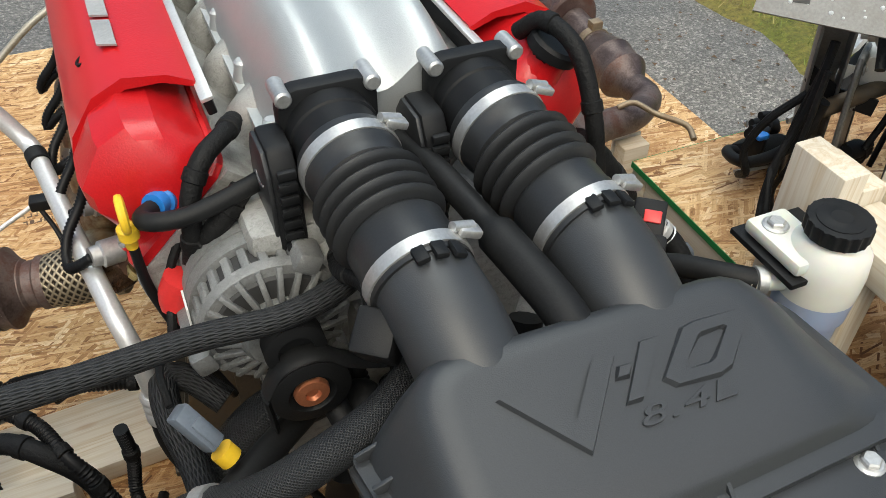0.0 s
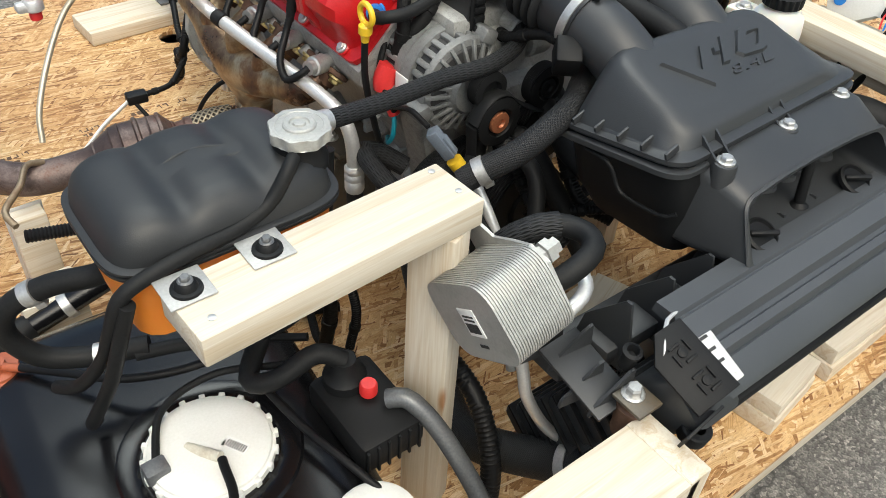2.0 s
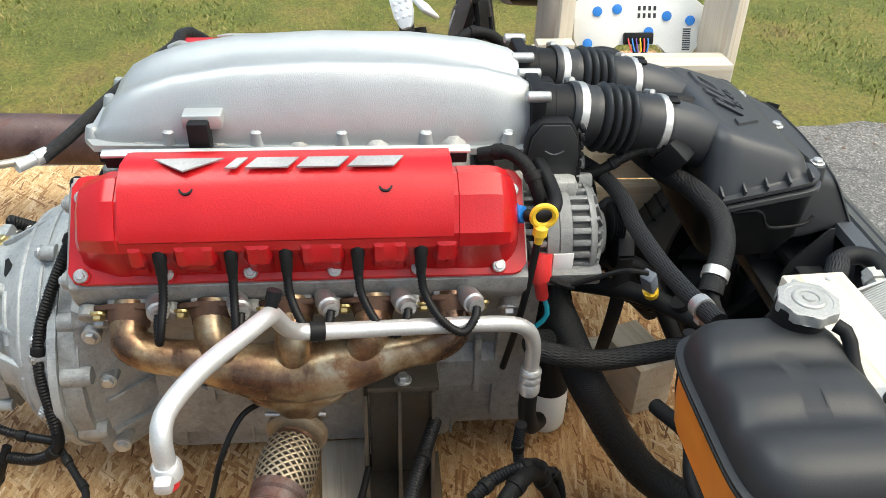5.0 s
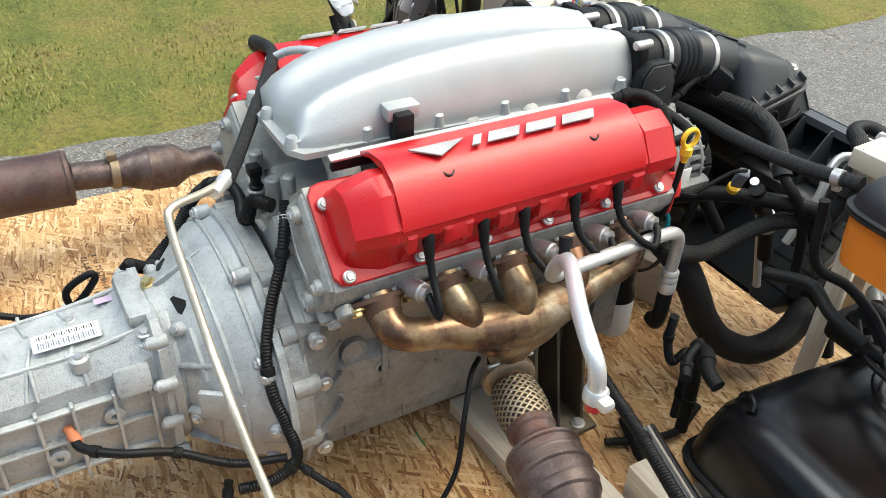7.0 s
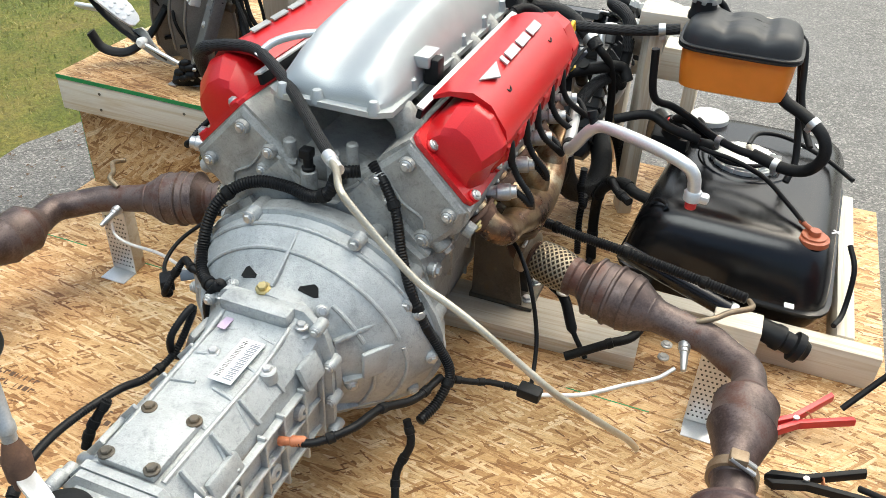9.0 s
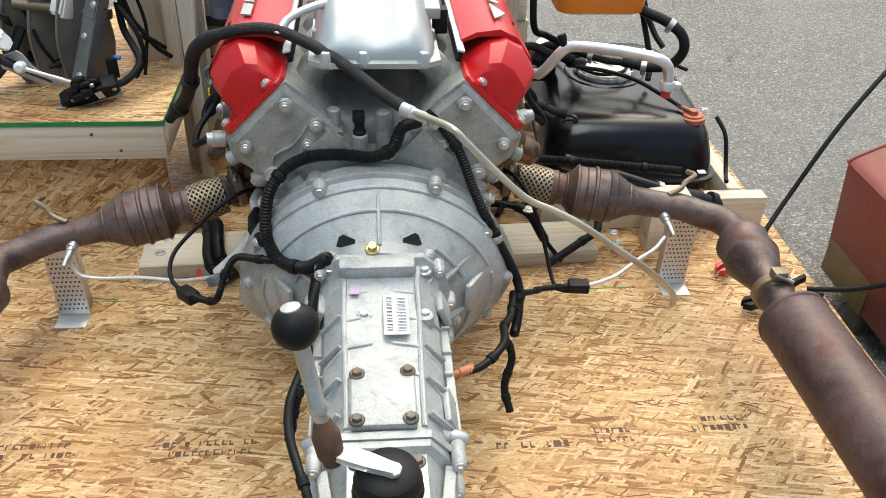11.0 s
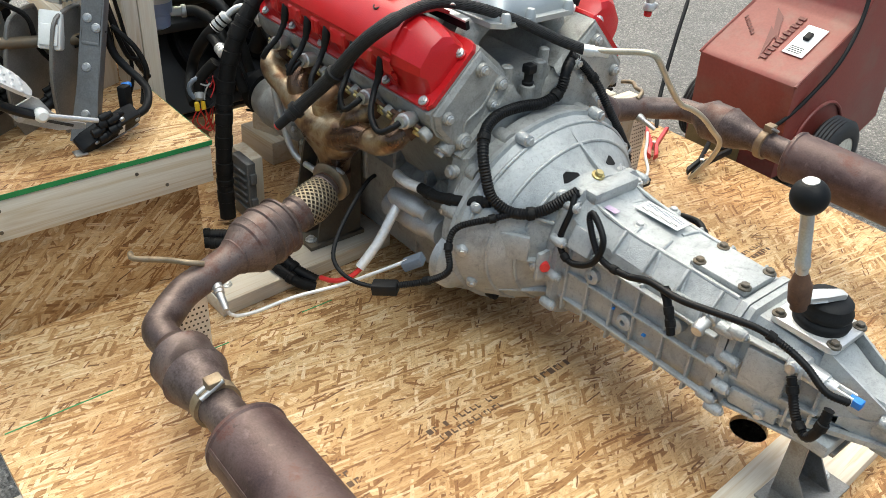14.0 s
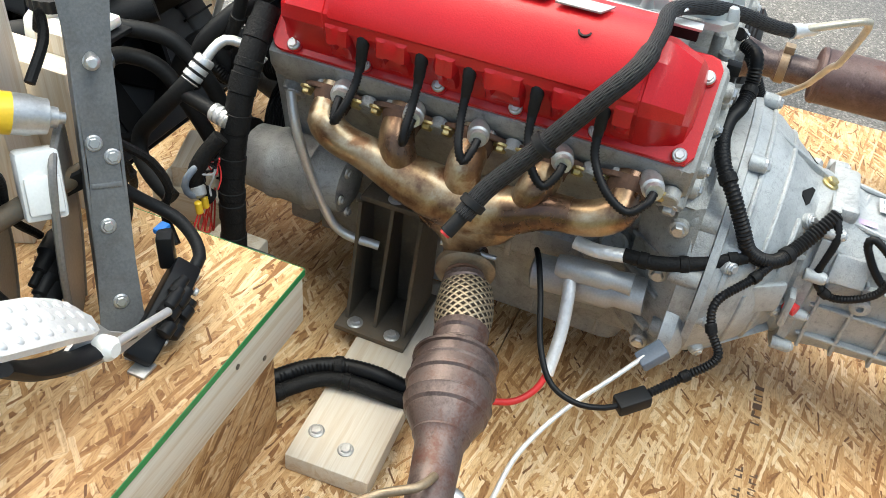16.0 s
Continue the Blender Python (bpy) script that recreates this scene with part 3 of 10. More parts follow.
M_CONN = plain("grey_connector", (0.13, 0.155, 0.19), 0.45, 0, 0.15)
M_COPPER = plain("copper_hub", (0.42, 0.16, 0.08), 0.4, 0.6, 0.2)
M_FOIL = surface("foil_sleeve", (0.62, 0.61, 0.59), (0.80, 0.79, 0.77), (0.3, 0.45), 0.3, 30, 120, 0.5, 0.003, 0.6)
M_PEDALM = surface("painted_steel_grey", (0.10, 0.105, 0.11), (0.19, 0.195, 0.20), (0.35, 0.5), 0.5, 12, 300, 0.45, 0.0006, 0.35)
M_PEDALL = surface("pressed_grey_steel", (0.12, 0.122, 0.122), (0.21, 0.212, 0.21), (0.4, 0.55), 0.35, 14, 300, 0.45, 0.0006, 0.35, 0.5, 0, (0.12, 0.11, 0.10), 0.5)
M_TYRE = surface("tyre_rubber", (0.014, 0.014, 0.014), (0.028, 0.028, 0.028), (0.5, 0.7), 0, 18, 300, 0.5, 0.0006, 0.3)
M_REDBOX = surface("weathered_red_paint", (0.175, 0.033, 0.026), (0.255, 0.056, 0.042), (0.42, 0.6), 0, 4, 120, 0.35, 0.0005, 0.3, 0.5, 0, (0.20, 0.10, 0.075), 0.5)
M_CREAM = surface("cream_paint", (0.55, 0.52, 0.42), (0.72, 0.69, 0.60), (0.4, 0.6), 0, 14, 200, 0.4, 0.0005, 0.3, 0.5, 0, (0.28, 0.20, 0.12), 0.6)
M_MOUNT = surface("bare_steel_plate", (0.17, 0.165, 0.155), (0.30, 0.295, 0.28), (0.34, 0.5), 0.6, 14, 300, 0.45, 0.0006, 0.35, 0.5, 0, (0.12, 0.08, 0.05), 0.5)
M_RUSTPIPE = rust_material("rusty_pipe", [(0.3, (0.15, 0.11, 0.07)), (0.5, (0.27, 0.215, 0.145)), (0.7, (0.19, 0.115, 0.065))], (0.4, 0.6), 0.55, 14)
M_CLAMPRED = plain("red_clamp", (0.50, 0.02, 0.025), 0.35, 0, 0.1)
M_WHITEA = surface("pale_cast_alloy", (0.60, 0.61, 0.61), (0.76, 0.77, 0.77), (0.34, 0.48), 0.3, 16, 300, 0.4, 0.0004, 0.3)
M_DROP = surface("water_drop", (0.45, 0.47, 0.48), (0.6, 0.62, 0.63), (0.05, 0.1), 0.0, 16, 300, 0.1, 0.0, 0.0)
M_COOL = surface("brazed_aluminium", (0.36, 0.36, 0.34), (0.48, 0.48, 0.46), (0.40, 0.55), 0.45, 16, 300, 0.45, 0.0005, 0.35, 0.5, 0, (0.26, 0.255, 0.24), 0.4)
M_BARK = rust_material("weathered_wood", [(0.3, (0.035, 0.025, 0.018)), (0.5, (0.075, 0.055, 0.04)), (0.7, (0.12, 0.09, 0.065))], (0.8, 0.95), 0.0, 12)

# ---- setting: asphalt, lawn, plywood deck on timber ----
GZ = -0.13


def lumber(name, length, w, h, m, parent=None, label="", category="", kind="", mat=None, group=""):
    """A sawn board, its length along local x from 0, width along y, thickness along z from 0."""
    ob = part(name, box(B(), (0, -w / 2, 0), (length, w / 2, h), 0.0025), mat or M_PINE, parent, label)
    ob.matrix_basis = m
    if category or kind:
        tagged(ob, label, category, group, kind)
    return ob


g = B()
S = 300.0
rows_n = 24
cells = [[g.verts.new((-S + 2 * S * i / rows_n, -S + 2 * S * j / rows_n, GZ)) for j in range(rows_n + 1)] for i in range(rows_n + 1)]
for i in range(rows_n):
    for j in range(rows_n):
        g.faces.new((cells[i][j], cells[i + 1][j], cells[i + 1][j + 1], cells[i][j + 1]))
ground = tagged(part("ground", g, M_ASPHALT), "worn grey asphalt yard with loose grit", "asphalt", kind="structure")


def lawn_edge(y):
    return 1.60 + 0.08 * noise.noise((y * 0.9, 3.1, 0)) + 0.06 * noise.noise((y * 4.0, 7.7, 0)) + 0.06 * y


g = B()
ys = [-14 + 28 * i / 220 for i in range(221)]
xs = [0, 0.06, 0.2, 0.5, 1.0, 2.0, 4, 8, 20, 60]
lv = [[g.verts.new((lawn_edge(y) + x, y * (1 + x * 0.05), GZ + (0.0 if x == 0 else 0.014) + (0.012 * noise.noise((x * 3, y * 3, 1)) if x > 0.05 else 0))) for x in xs] for y in ys]
for a, b in zip(lv, lv[1:]):
    for k in range(len(xs) - 1):
        g.faces.new((a[k], a[k + 1], b[k + 1], b[k]))
tagged(part("lawn", g, M_SOIL), "damp mown lawn, green and straw yellow", "lawn", kind="structure")

rng = np.random.default_rng(5)
verts, faces = [], []
count = 0
while count < 100000:
    y = rng.uniform(-6.5, 7.5)
    d = rng.exponential(1.7) if rng.random() < 0.75 else rng.uniform(0, 7)
    if d > 8.5:
        continue
    x = lawn_edge(y) + 0.02 + d
    thin = noise.noise((x * 1.3, y * 1.3, 4.0))
    if d < 0.5 and rng.random() > d * 2.2 + 0.1:
        continue
    if thin < -0.25 and rng.random() < 0.5:
        continue
    h = rng.uniform(0.010, 0.028) * (0.75 + 0.5 * (thin + 0.5))
    a, ln = rng.uniform(0, 6.283), rng.uniform(0.2, 1.4)
    w = 0.0026 + 0.0010 * d ** 0.5
    dx, dy = math.cos(a), math.sin(a)
    k = len(verts)
    z = GZ + 0.008
    verts += [(x - dy * w, y + dx * w, z), (x + dy * w, y - dx * w, z), (x + dx * h * ln, y + dy * h * ln, z + h)]
    faces.append((k, k + 1, k + 2))
    count += 1
me = bpy.data.meshes.new("grass")
me.from_pydata(verts, [], faces)
me.materials.append(M_GRASS)
tagged(new("grass", me), "short damp grass, green with yellowed blades", "grass", kind="stuff")

# leaf litter and grit on the asphalt by the lawn
verts, faces = [], []
for _ in range(900):
    y = rng.uniform(-4, 5)
    x = lawn_edge(y) - rng.exponential(0.22)
    r, a = rng.uniform(0.003, 0.011), rng.uniform(0, 6.28)
    k = len(verts)
    verts += [(x + r * math.cos(a + q), y + r * math.sin(a + q), GZ + rng.uniform(0.001, 0.006)) for q in (0, 1.9, 4.1)]
    faces.append((k, k + 1, k + 2))
me = bpy.data.meshes.new("leaf_litter")
me.from_pydata(verts, [], faces)
me.materials.append(plain("dead_leaf", (0.10, 0.06, 0.03), 0.8, 0, 0.4))
tagged(new("leaf_litter", me), "scattered dead leaf crumbs on asphalt", "litter", kind="stuff")

# the deck: two boards of strand board, side by side, over timber
DX0, DX1, DY0, DYM, DY1 = -1.095, 1.068, -0.685, 0.401, 1.63
deck = tagged(new("floor"), "strand board display deck, damp and scuffed", "deck", kind="structure")
part("board", box(B(), (DX0, DY0, -0.012), (DX1, DYM - 0.0012, 0), 0.0012), M_OSB, deck)
# the rear board has a round hole bored through it
HX, HY, HR = -0.110, 1.219, 0.038
bm = B()
arc = [(HX + HR * math.cos(math.pi * i / 20), HR * math.sin(math.pi * i / 20)) for i in range(21)]
prism(bm, [(DX0, DYM + 0.0012), (DX1, DYM + 0.0012), (DX1, HY)] + [(x, HY - s) for x, s in arc] + [(DX0, HY)], 0.012, Matrix.Translation((0, 0, -0.012)))
prism(bm, [(DX1, DY1), (DX0, DY1), (DX0, HY)] + [(x, HY + s) for x, s in arc[::-1]] + [(DX1, HY)], 0.012, Matrix.Translation((0, 0, -0.012)))
part("board", bm, M_OSB, deck, smooth=False)
box_y = [(-0.676, 0), (0.1, 0), (0.7, 0), (1.10, 0), (1.59, 0)]
for y, _ in box_y:
    j = lumber("joist", DX1 - DX0 - 0.02, 0.038, 0.089, pose(DX0 + 0.01, y + 0.022, -0.102), deck)
for x in (DX0 + 0.005, DX1 - 0.043):
    lumber("joist", DY1 - DY0 - 0.02, 0.036, 0.087, pose(x + 0.018, DY0 + 0.012, -0.1015, 0, 0, 90), deck)
for x in (-1.0, 0.0, 1.0):
    for y in (-0.6, 0.5, 1.5):
        lumber("bearer", 0.16, 0.09, 0.026, pose(x - 0.08, y, GZ), deck)
for x0, x1 in ((-0.62, -0.44), (-0.16, -0.12), (0.34, 0.42), (0.60, 0.68), (0.85, 1.05)):
    part("paint_line", box(B(), (x0, DYM - 0.0015, 0.0002), (x1, DYM + 0.0015, 0.0008)), M_GREENP, deck, "green paint on board edge")
# printed stamps, worn, as rows of bars
rs = random.Random(3)


def stamp(x, y, rows, chars, ang, size=0.016):
    b = B()
    for r in range(rows):
        px = 0.0
        for _ in range(chars):
            w = size * rs.uniform(0.35, 0.75)
            if rs.random() > 0.12:
                z = 0.0003
                for (ax, ay, bx, by) in ((px, 0, px + w * 0.3, size * 0.8), (px + w * 0.3, 0 if rs.random() < 0.5 else size * 0.55, px + w, size * 0.25 if rs.random() < 0.5 else size * 0.8)):
                    if by > ay + 0.002:
                        box(b, (ax, ay - r * size * 1.5, z), (bx, by - r * size * 1.5, z + 0.0005))
            px += w + size * 0.28
    ob = part("board_stamp", b, M_STAMP, deck, "faded printed board stamp", smooth=False)
    ob.matrix_basis = pose(x, y, 0, 0, 0, ang)


stamp(0.78, 0.85, 2, 14, 180)
stamp(0.42, 0.86, 2, 13, 180)
stamp(0.14, 0.875, 1, 6, 180, 0.02)
stamp(-0.22, 0.90, 1, 9, 180, 0.02)
stamp(-0.42, 0.87, 2, 6, 180)
stamp(-0.62, 0.85, 2, 9, 180)
stamp(0.55, -0.30, 1, 8, 180)

# planks that carry the engine mounts
for i, (x, y, L, w, z, rz) in enumerate(((0.10, 0.150 + 0.076, 0.475, 0.14, 0, 3), (-0.10, 0.245, 0.46, 0.14, 0, 183), (0.20, 1.362, 0.52, 0.14, 0, 182))):
    lumber("mount_plank", L, w, 0.038, pose(x, y, 0.001, 0, 0, rz), None, "thick pale pine plank screwed to the deck", "plank", group="engine support planks")
for x, y in ((0.518, 0.204), (0.530, 0.262), (-0.62, 0.215), (-0.62, 0.26)):
    b = bolt(B(), (x, y, 0.0395), (0, 0, 1), 0.009, 0.006)
    ob = part("plank_bolt", b, M_STEEL, angle=25)
    tagged(ob, "zinc hex bolt with washer in plank", "bolt", "plank bolts")

lp_ = part("lawn_post", lathe(B(), (2.93, -0.52, GZ - 0.02), (2.95, -0.52, GZ + 0.6), [(0, 0.075), (0.03, 0.062), (0.10, 0.055), (0.60, 0.050), (0.61, 0.046), (0.615, 0.02)], 18), M_BARK)
tagged(lp_, "dark weathered wooden post in the lawn", "post")

# ---- the engine ----
R2 = 0.70711


def SU(s, u, n, y):
    """A place on a cylinder bank: s side, u up the bank's slope, n out of it, y along the engine."""
    return V((s * (n - u) * R2, y, (n + u) * R2))


engine = thing("engine", "ten cylinder engine with red valve covers and silver intake", "engine")

# block and pan
half = [(0.0, 0.10), (0.125, 0.10), (0.135, 0.20), (0.150, 0.215), (0.150, 0.27), (0.125, 0.29), (0.192, 0.425), (0.205, 0.44), (0.082, 0.56), (0.07, 0.545), (0.03, 0.50), (0.0, 0.495)]
sec = half + [(-x, z) for x, z in half[-2:0:-1]]
bm = B()
rings_faces(bm, [[V((x, y, z)) for x, z in sec] for y in (0.0, 0.02, 0.60, 0.645)])
for s in (-1, 1):
    pass
block = part("cylinder_block", bm, M_CAST, engine, angle=30)
for s in (-1, 1):
    for k in range(6):
        y = 0.035 + k * 0.113
        part("rib", box(B(), (-0.004, y - 0.006, 0.0), (0.03, y + 0.006, 0.12), 0.003, Matrix.Translation((s * 0.138 - 0.013, 0, 0.20))), M_CAST, block)
    for y, z, r in ((0.10, 0.34, 0.017), (0.33, 0.34, 0.017), (0.545, 0.30, 0.019), (0.49, 0.24, 0.012), (0.58, 0.20, 0.012)):
        x = s * (0.150 if z > 0.29 else 0.148)
        plug = part("core_plug", lathe(B(), (x - s * 0.02, y, z), (x + s * 0.01, y, z), [(0, r + 0.006), (0.024, r + 0.005), (0.026, r), (0.022, r - 0.003), (0.022, 0.002)], 22), M_CAST, block)
    # flank that spreads to the flywheel flange, with ribs and a tie boss
    bm = B()
    rings_faces(bm, [[V((s * x, y, z)) for x, z in p] for y, p in ((0.575, [(0.12, 0.13), (0.150, 0.16), (0.152, 0.28), (0.165, 0.37), (0.195, 0.43), (0.15, 0.46), (0.10, 0.40)]), (0.625, [(0.12, 0.11), (0.185, 0.14), (0.205, 0.26), (0.212, 0.36), (0.205, 0.43), (0.15, 0.47), (0.10, 0.40)]), (0.660, [(0.12, 0.09), (0.205, 0.14), (0.235, 0.26), (0.230, 0.36), (0.195, 0.44), (0.14, 0.48), (0.10, 0.40)]))])
    fk = part("flank", bm, M_CAST, block, "cast flank with ribs", angle=30)
    for z in (0.20, 0.27, 0.34):
        part("rib", box(B(), (0, -0.004, -0.008), (0.085, 0.004, 0.010), 0.002, axes((s * 0.155, 0.575, z), (s * 0.075, 0.085, 0), (0, 0, 1))), M_CAST, fk)
    for y, z in ((0.632, 0.405), (0.625, 0.315), (0.63, 0.17)):
        c = V((s * 0.205, y, z))
        b_ = part("boss", lathe(B(), c - V((s * 0.02, 0, 0)), c + V((s, 0, 0)), [(0, 0.015), (0.022, 0.0135), (0.028, 0.012), (0.029, 0.008)], 18), M_CAST, fk)
        bolt_part(c + V((s * 0.010, 0, 0)), (s, 0, 0), b_, M_STEEL, 0.010, 0.009)
bm = B()
pan = [[V((x, y, z)) for x, y in rrect(0.25 - d, L, 0.03, 3, (0, cy))] for z, d, L, cy in ((0.045, 0.05, 0.50, 0.33), (0.05, 0.03, 0.53, 0.33), (0.17, 0.0, 0.62, 0.325), (0.19, -0.02, 0.635, 0.325), (0.20, -0.02, 0.635, 0.325))]
rings_faces(bm, pan)
for s in (-1, 1):
    for k in range(5):
        box(bm, (s * 0.123 - 0.004, 0.07 + k * 0.12, 0.07), (s * 0.123 + 0.004, 0.075 + k * 0.12, 0.19), 0.002)
part("oil_pan", bm, M_CAST, engine)

# lifter valley and the flange at the rear of the block
vc_ = part("valley_cover", box(B(), (-0.075, 0.03, 0.50), (0.075, 0.60, 0.560), 0.012), M_CAST, engine)
bm = B()
prism(bm, [(-0.105, 0.575), (-0.060, 0.535), (-0.018, 0.505), (0.030, 0.505), (0.062, 0.540), (0.105, 0.575), (0.15, 0.50), (0.14, 0.44), (-0.14, 0.44), (-0.15, 0.50)], 0.032, axes((0, 0.634, 0), (1, 0, 0), (0, 0, 1)), 0.006)
vw = part("valley_wall", bm, M_CAST, engine, "cast rear wall of the valley", angle=30)
for x, y, z0, z1, r in ((-0.040, 0.600, 0.50, 0.600, 0.0105), (-0.012, 0.618, 0.50, 0.585, 0.0125), (0.030, 0.632, 0.49, 0.548, 0.015), (0.075, 0.615, 0.52, 0.590, 0.012)):
    part("pillar", lathe(B(), (x, y, z0), (x, y, z1), [(0, r * 1.25), (0.02, r), (z1 - z0 - 0.003, r), (z1 - z0, r * 0.7)], 16), M_CAST, vw)
sen = part("oil_sensor", lathe(B(), (0.030, 0.632, 0.545), (0.030, 0.632, 0.60), [(0, 0.011), (0.008, 0.0125), (0.010, 0.009), (0.030, 0.009), (0.032, 0.006)], 14), M_BLACKP, vw, "black plug-in oil sensor")
part("plug", box(B(), (0.020, 0.622, 0.572), (0.042, 0.644, 0.590), 0.003), M_BLACKP, sen)
bm = B()
prism(bm, [(0.246 * math.sin(2 * math.pi * i / 48), 0.2875 + 0.211 * math.cos(2 * math.pi * i / 48)) for i in range(48)], 0.030, axes((0, 0.685, 0), (1, 0, 0), (0, 0, 1)), 0.004)
rp = part("rear_flange", bm, M_CAST, engine, "round cast flywheel flange", angle=30)
for a in (-75, -52, -28, 28, 52, 75, 110, -110, 140, -140):
    t = radians(a)
    c = V((0.236 * math.sin(t), 0.640, 0.2875 + 0.201 * math.cos(t)))
    part("boss", lathe(B(), c, c + V((0, 1, 0)), [(0, 0.014), (0.01, 0.018), (0.044, 0.018)], 16), M_CAST, rp)

for s in (-1, 1):
    # cylinder head
    bm = B()
    prof = [(0.165, 0.44), (0.172, 0.50), (0.168, 0.52), (0.175, 0.548), (0.188, 0.566), (0.345, 0.566), (0.352, 0.50), (0.345, 0.44)]
    rings_faces(bm, [[SU(s, u, n, y) for u, n in prof] for y in (-0.012, 0.0, 0.612, 0.622)])
    for k in range(5):
        y = 0.096 + 0.1135 * k
        cyl(bm, SU(s, 0.168, 0.528, y + 0.056), SU(s, 0.150, 0.534, y + 0.056), 0.014, n=14, ch=0.002)
        box(bm, (-0.028, -0.016, -0.004), (0.028, 0.016, 0.012), 0.004, axes(SU(s, 0.170, 0.53, y), (0, 1, 0), SU(s, 0, 1, 0)))
    for yb in (0.0, 0.612):
        cyl(bm, SU(s, 0.19, 0.47, yb), SU(s, 0.155, 0.47, yb), 0.018, n=16, ch=0.003)
    head = part("cylinder_head", bm, M_CAST, engine, angle=30)
    # rear face of the head: cast end with seam, plugs, ribs and bolts
    bm = B()
    rings_faces(bm, [[SU(s, u, n, y) for u, n in p] for y, p in ((0.610, [(0.168, 0.44), (0.172, 0.54), (0.186, 0.566), (0.345, 0.566), (0.350, 0.44)]), (0.626, [(0.170, 0.430), (0.176, 0.535), (0.192, 0.560), (0.338, 0.562), (0.346, 0.43)]), (0.631, [(0.180, 0.438), (0.184, 0.530), (0.198, 0.552), (0.330, 0.554), (0.336, 0.44)]))])
    he = part("head_end", bm, M_CAST, head, "cast head end face", angle=25)
    for u, n, r in ((0.205, 0.535, 0.011), (0.315, 0.538, 0.012), (0.195, 0.462, 0.015), (0.285, 0.46, 0.010), (0.325, 0.475, 0.012)):
        c = SU(s, u, n, 0.626)
        bs = part("boss", lathe(B(), c, c + V((0, 1, 0)), [(0, r * 1.25), (0.010, r * 1.18), (0.014, r * 1.05)], 18), M_CAST, he)
        bolt_part(c + V((0, 0.013, 0)), (0, 1, 0), bs, M_STEEL, r * 0.62, 0.007)
    part("seam", tube(B(), [SU(s, 0.186, 0.435, 0.630), SU(s, 0.22, 0.486, 0.632), SU(s, 0.27, 0.478, 0.632), SU(s, 0.335, 0.49, 0.630)], 0.0028, 8, 0.01), M_CAST, he)
    bolt_part(SU(s, 0.156, 0.47, 0.608), SU(s, -1, 0, 0), head, M_STEEL, 0.012, 0.012)
    bolt_part(SU(s, 0.156, 0.47, 0.004), SU(s, -1, 0, 0), head, M_STEEL, 0.012, 0.012)

    # valve cover: flange, body with pockets, faceted ends
    bm = B()
    fl = [(0.191, 0.567), (0.191, 0.574), (0.193, 0.577), (0.343, 0.577), (0.346, 0.574), (0.346, 0.567)]
    rings_faces(bm, [[SU(s, 0.268 + (u - 0.268) * q, n, y) for u, n in fl] for y, q in ((-0.008, 0.80), (0.0, 0.95), (0.010, 1.0), (0.600, 1.0), (0.612, 0.96), (0.620, 0.80))])
    body = [(0.200, 0.574), (0.214, 0.600), (0.222, 0.638), (0.236, 0.655), (0.285, 0.668), (0.318, 0.658), (0.335, 0.632), (0.340, 0.600), (0.342, 0.574)]

    def shrink(t, lift=0.0):
        return [(0.275 + (u - 0.275) * (1 - 0.5 * t), 0.574 + (n - 0.574) * (1 - t) + lift) for u, n in body]

    ys = [(0.001, 0.96), (0.006, 0.62), (0.012, 0.40), (0.022, 0.16), (0.034, 0.04), (0.048, 0.0), (0.092, 0.0), (0.093, 0.02), (0.536, 0.02), (0.537, 0.0), (0.548, 0.0), (0.556, 0.03), (0.592, 0.34), (0.600, 0.52), (0.606, 0.97)]
    rings_faces(bm, [[SU(s, u, n, y) for u, n in shrink(t)] for y, t in ys])
    by = (0.032, 0.146, 0.261, 0.375, 0.488, 0.601)
    for y in by:
        cyl(bm, SU(s, 0.203, 0.574, y), SU(s, 0.203, 0.584, y), 0.0115, n=16, ch=0.003)
    for y in (0.008, 0.604):
        cyl(bm, SU(s, 0.312, 0.572, y), SU(s, 0.312, 0.584, y), 0.0115, n=16, ch=0.003)
    vc = part("valve_cover", bm, M_RED, engine, "red textured valve cover", angle=24)
    for y in by:
        bolt_part(SU(s, 0.203, 0.584, y), SU(s, 0, 1, 0), vc, M_STEEL, 0.0068, 0.006)
    bolt_part(SU(s, 0.312, 0.584, 0.604), SU(s, 0, 1, 0), vc, M_STEEL, 0.0068, 0.006)
    bolt_part(SU(s, 0.312, 0.584, 0.008), SU(s, 0, 1, 0), vc, M_STEEL, 0.0068, 0.006)
    # raised panels between the leads
    boots = (0.487, 0.395, 0.323, 0.228, 0.143)
    if s > 0:
        boots = (0.495, 0.405, 0.310, 0.240, 0.152)
    edges = [0.545] + [y for y in boots] + [0.075]
    for a, b2 in zip(edges, edges[1:]):
        if a - b2 < 0.05:
            continue
        lo, hi = b2 + 0.017, a - 0.017
        bm = B()
        def sill(q, e):
            return ((0.206, 0.582), (q, 0.588), (q + 0.002, 0.594 + e), (q + 0.004 + e, 0.600 + e), (q + 0.006 + e, 0.616), (q + 0.004, 0.622), (q + 0.020, 0.642), (0.232, 0.644), (0.226, 0.59))
        rings_faces(bm, [[SU(s, u, n, y) for u, n in sill(q, e)] for y, q, e in ((lo, 0.212, 0.0), (lo + 0.006, 0.203, 0.0), (lo + 0.014, 0.202, 0.0), (lo + 0.020, 0.204, 0.0055), (hi - 0.020, 0.204, 0.0055), (hi - 0.014, 0.202, 0.0), (hi - 0.006, 0.203, 0.0), (hi, 0.212, 0.0))])
        part("side_panel", bm, M_RED, vc)
    # coil cover
    bm = B()
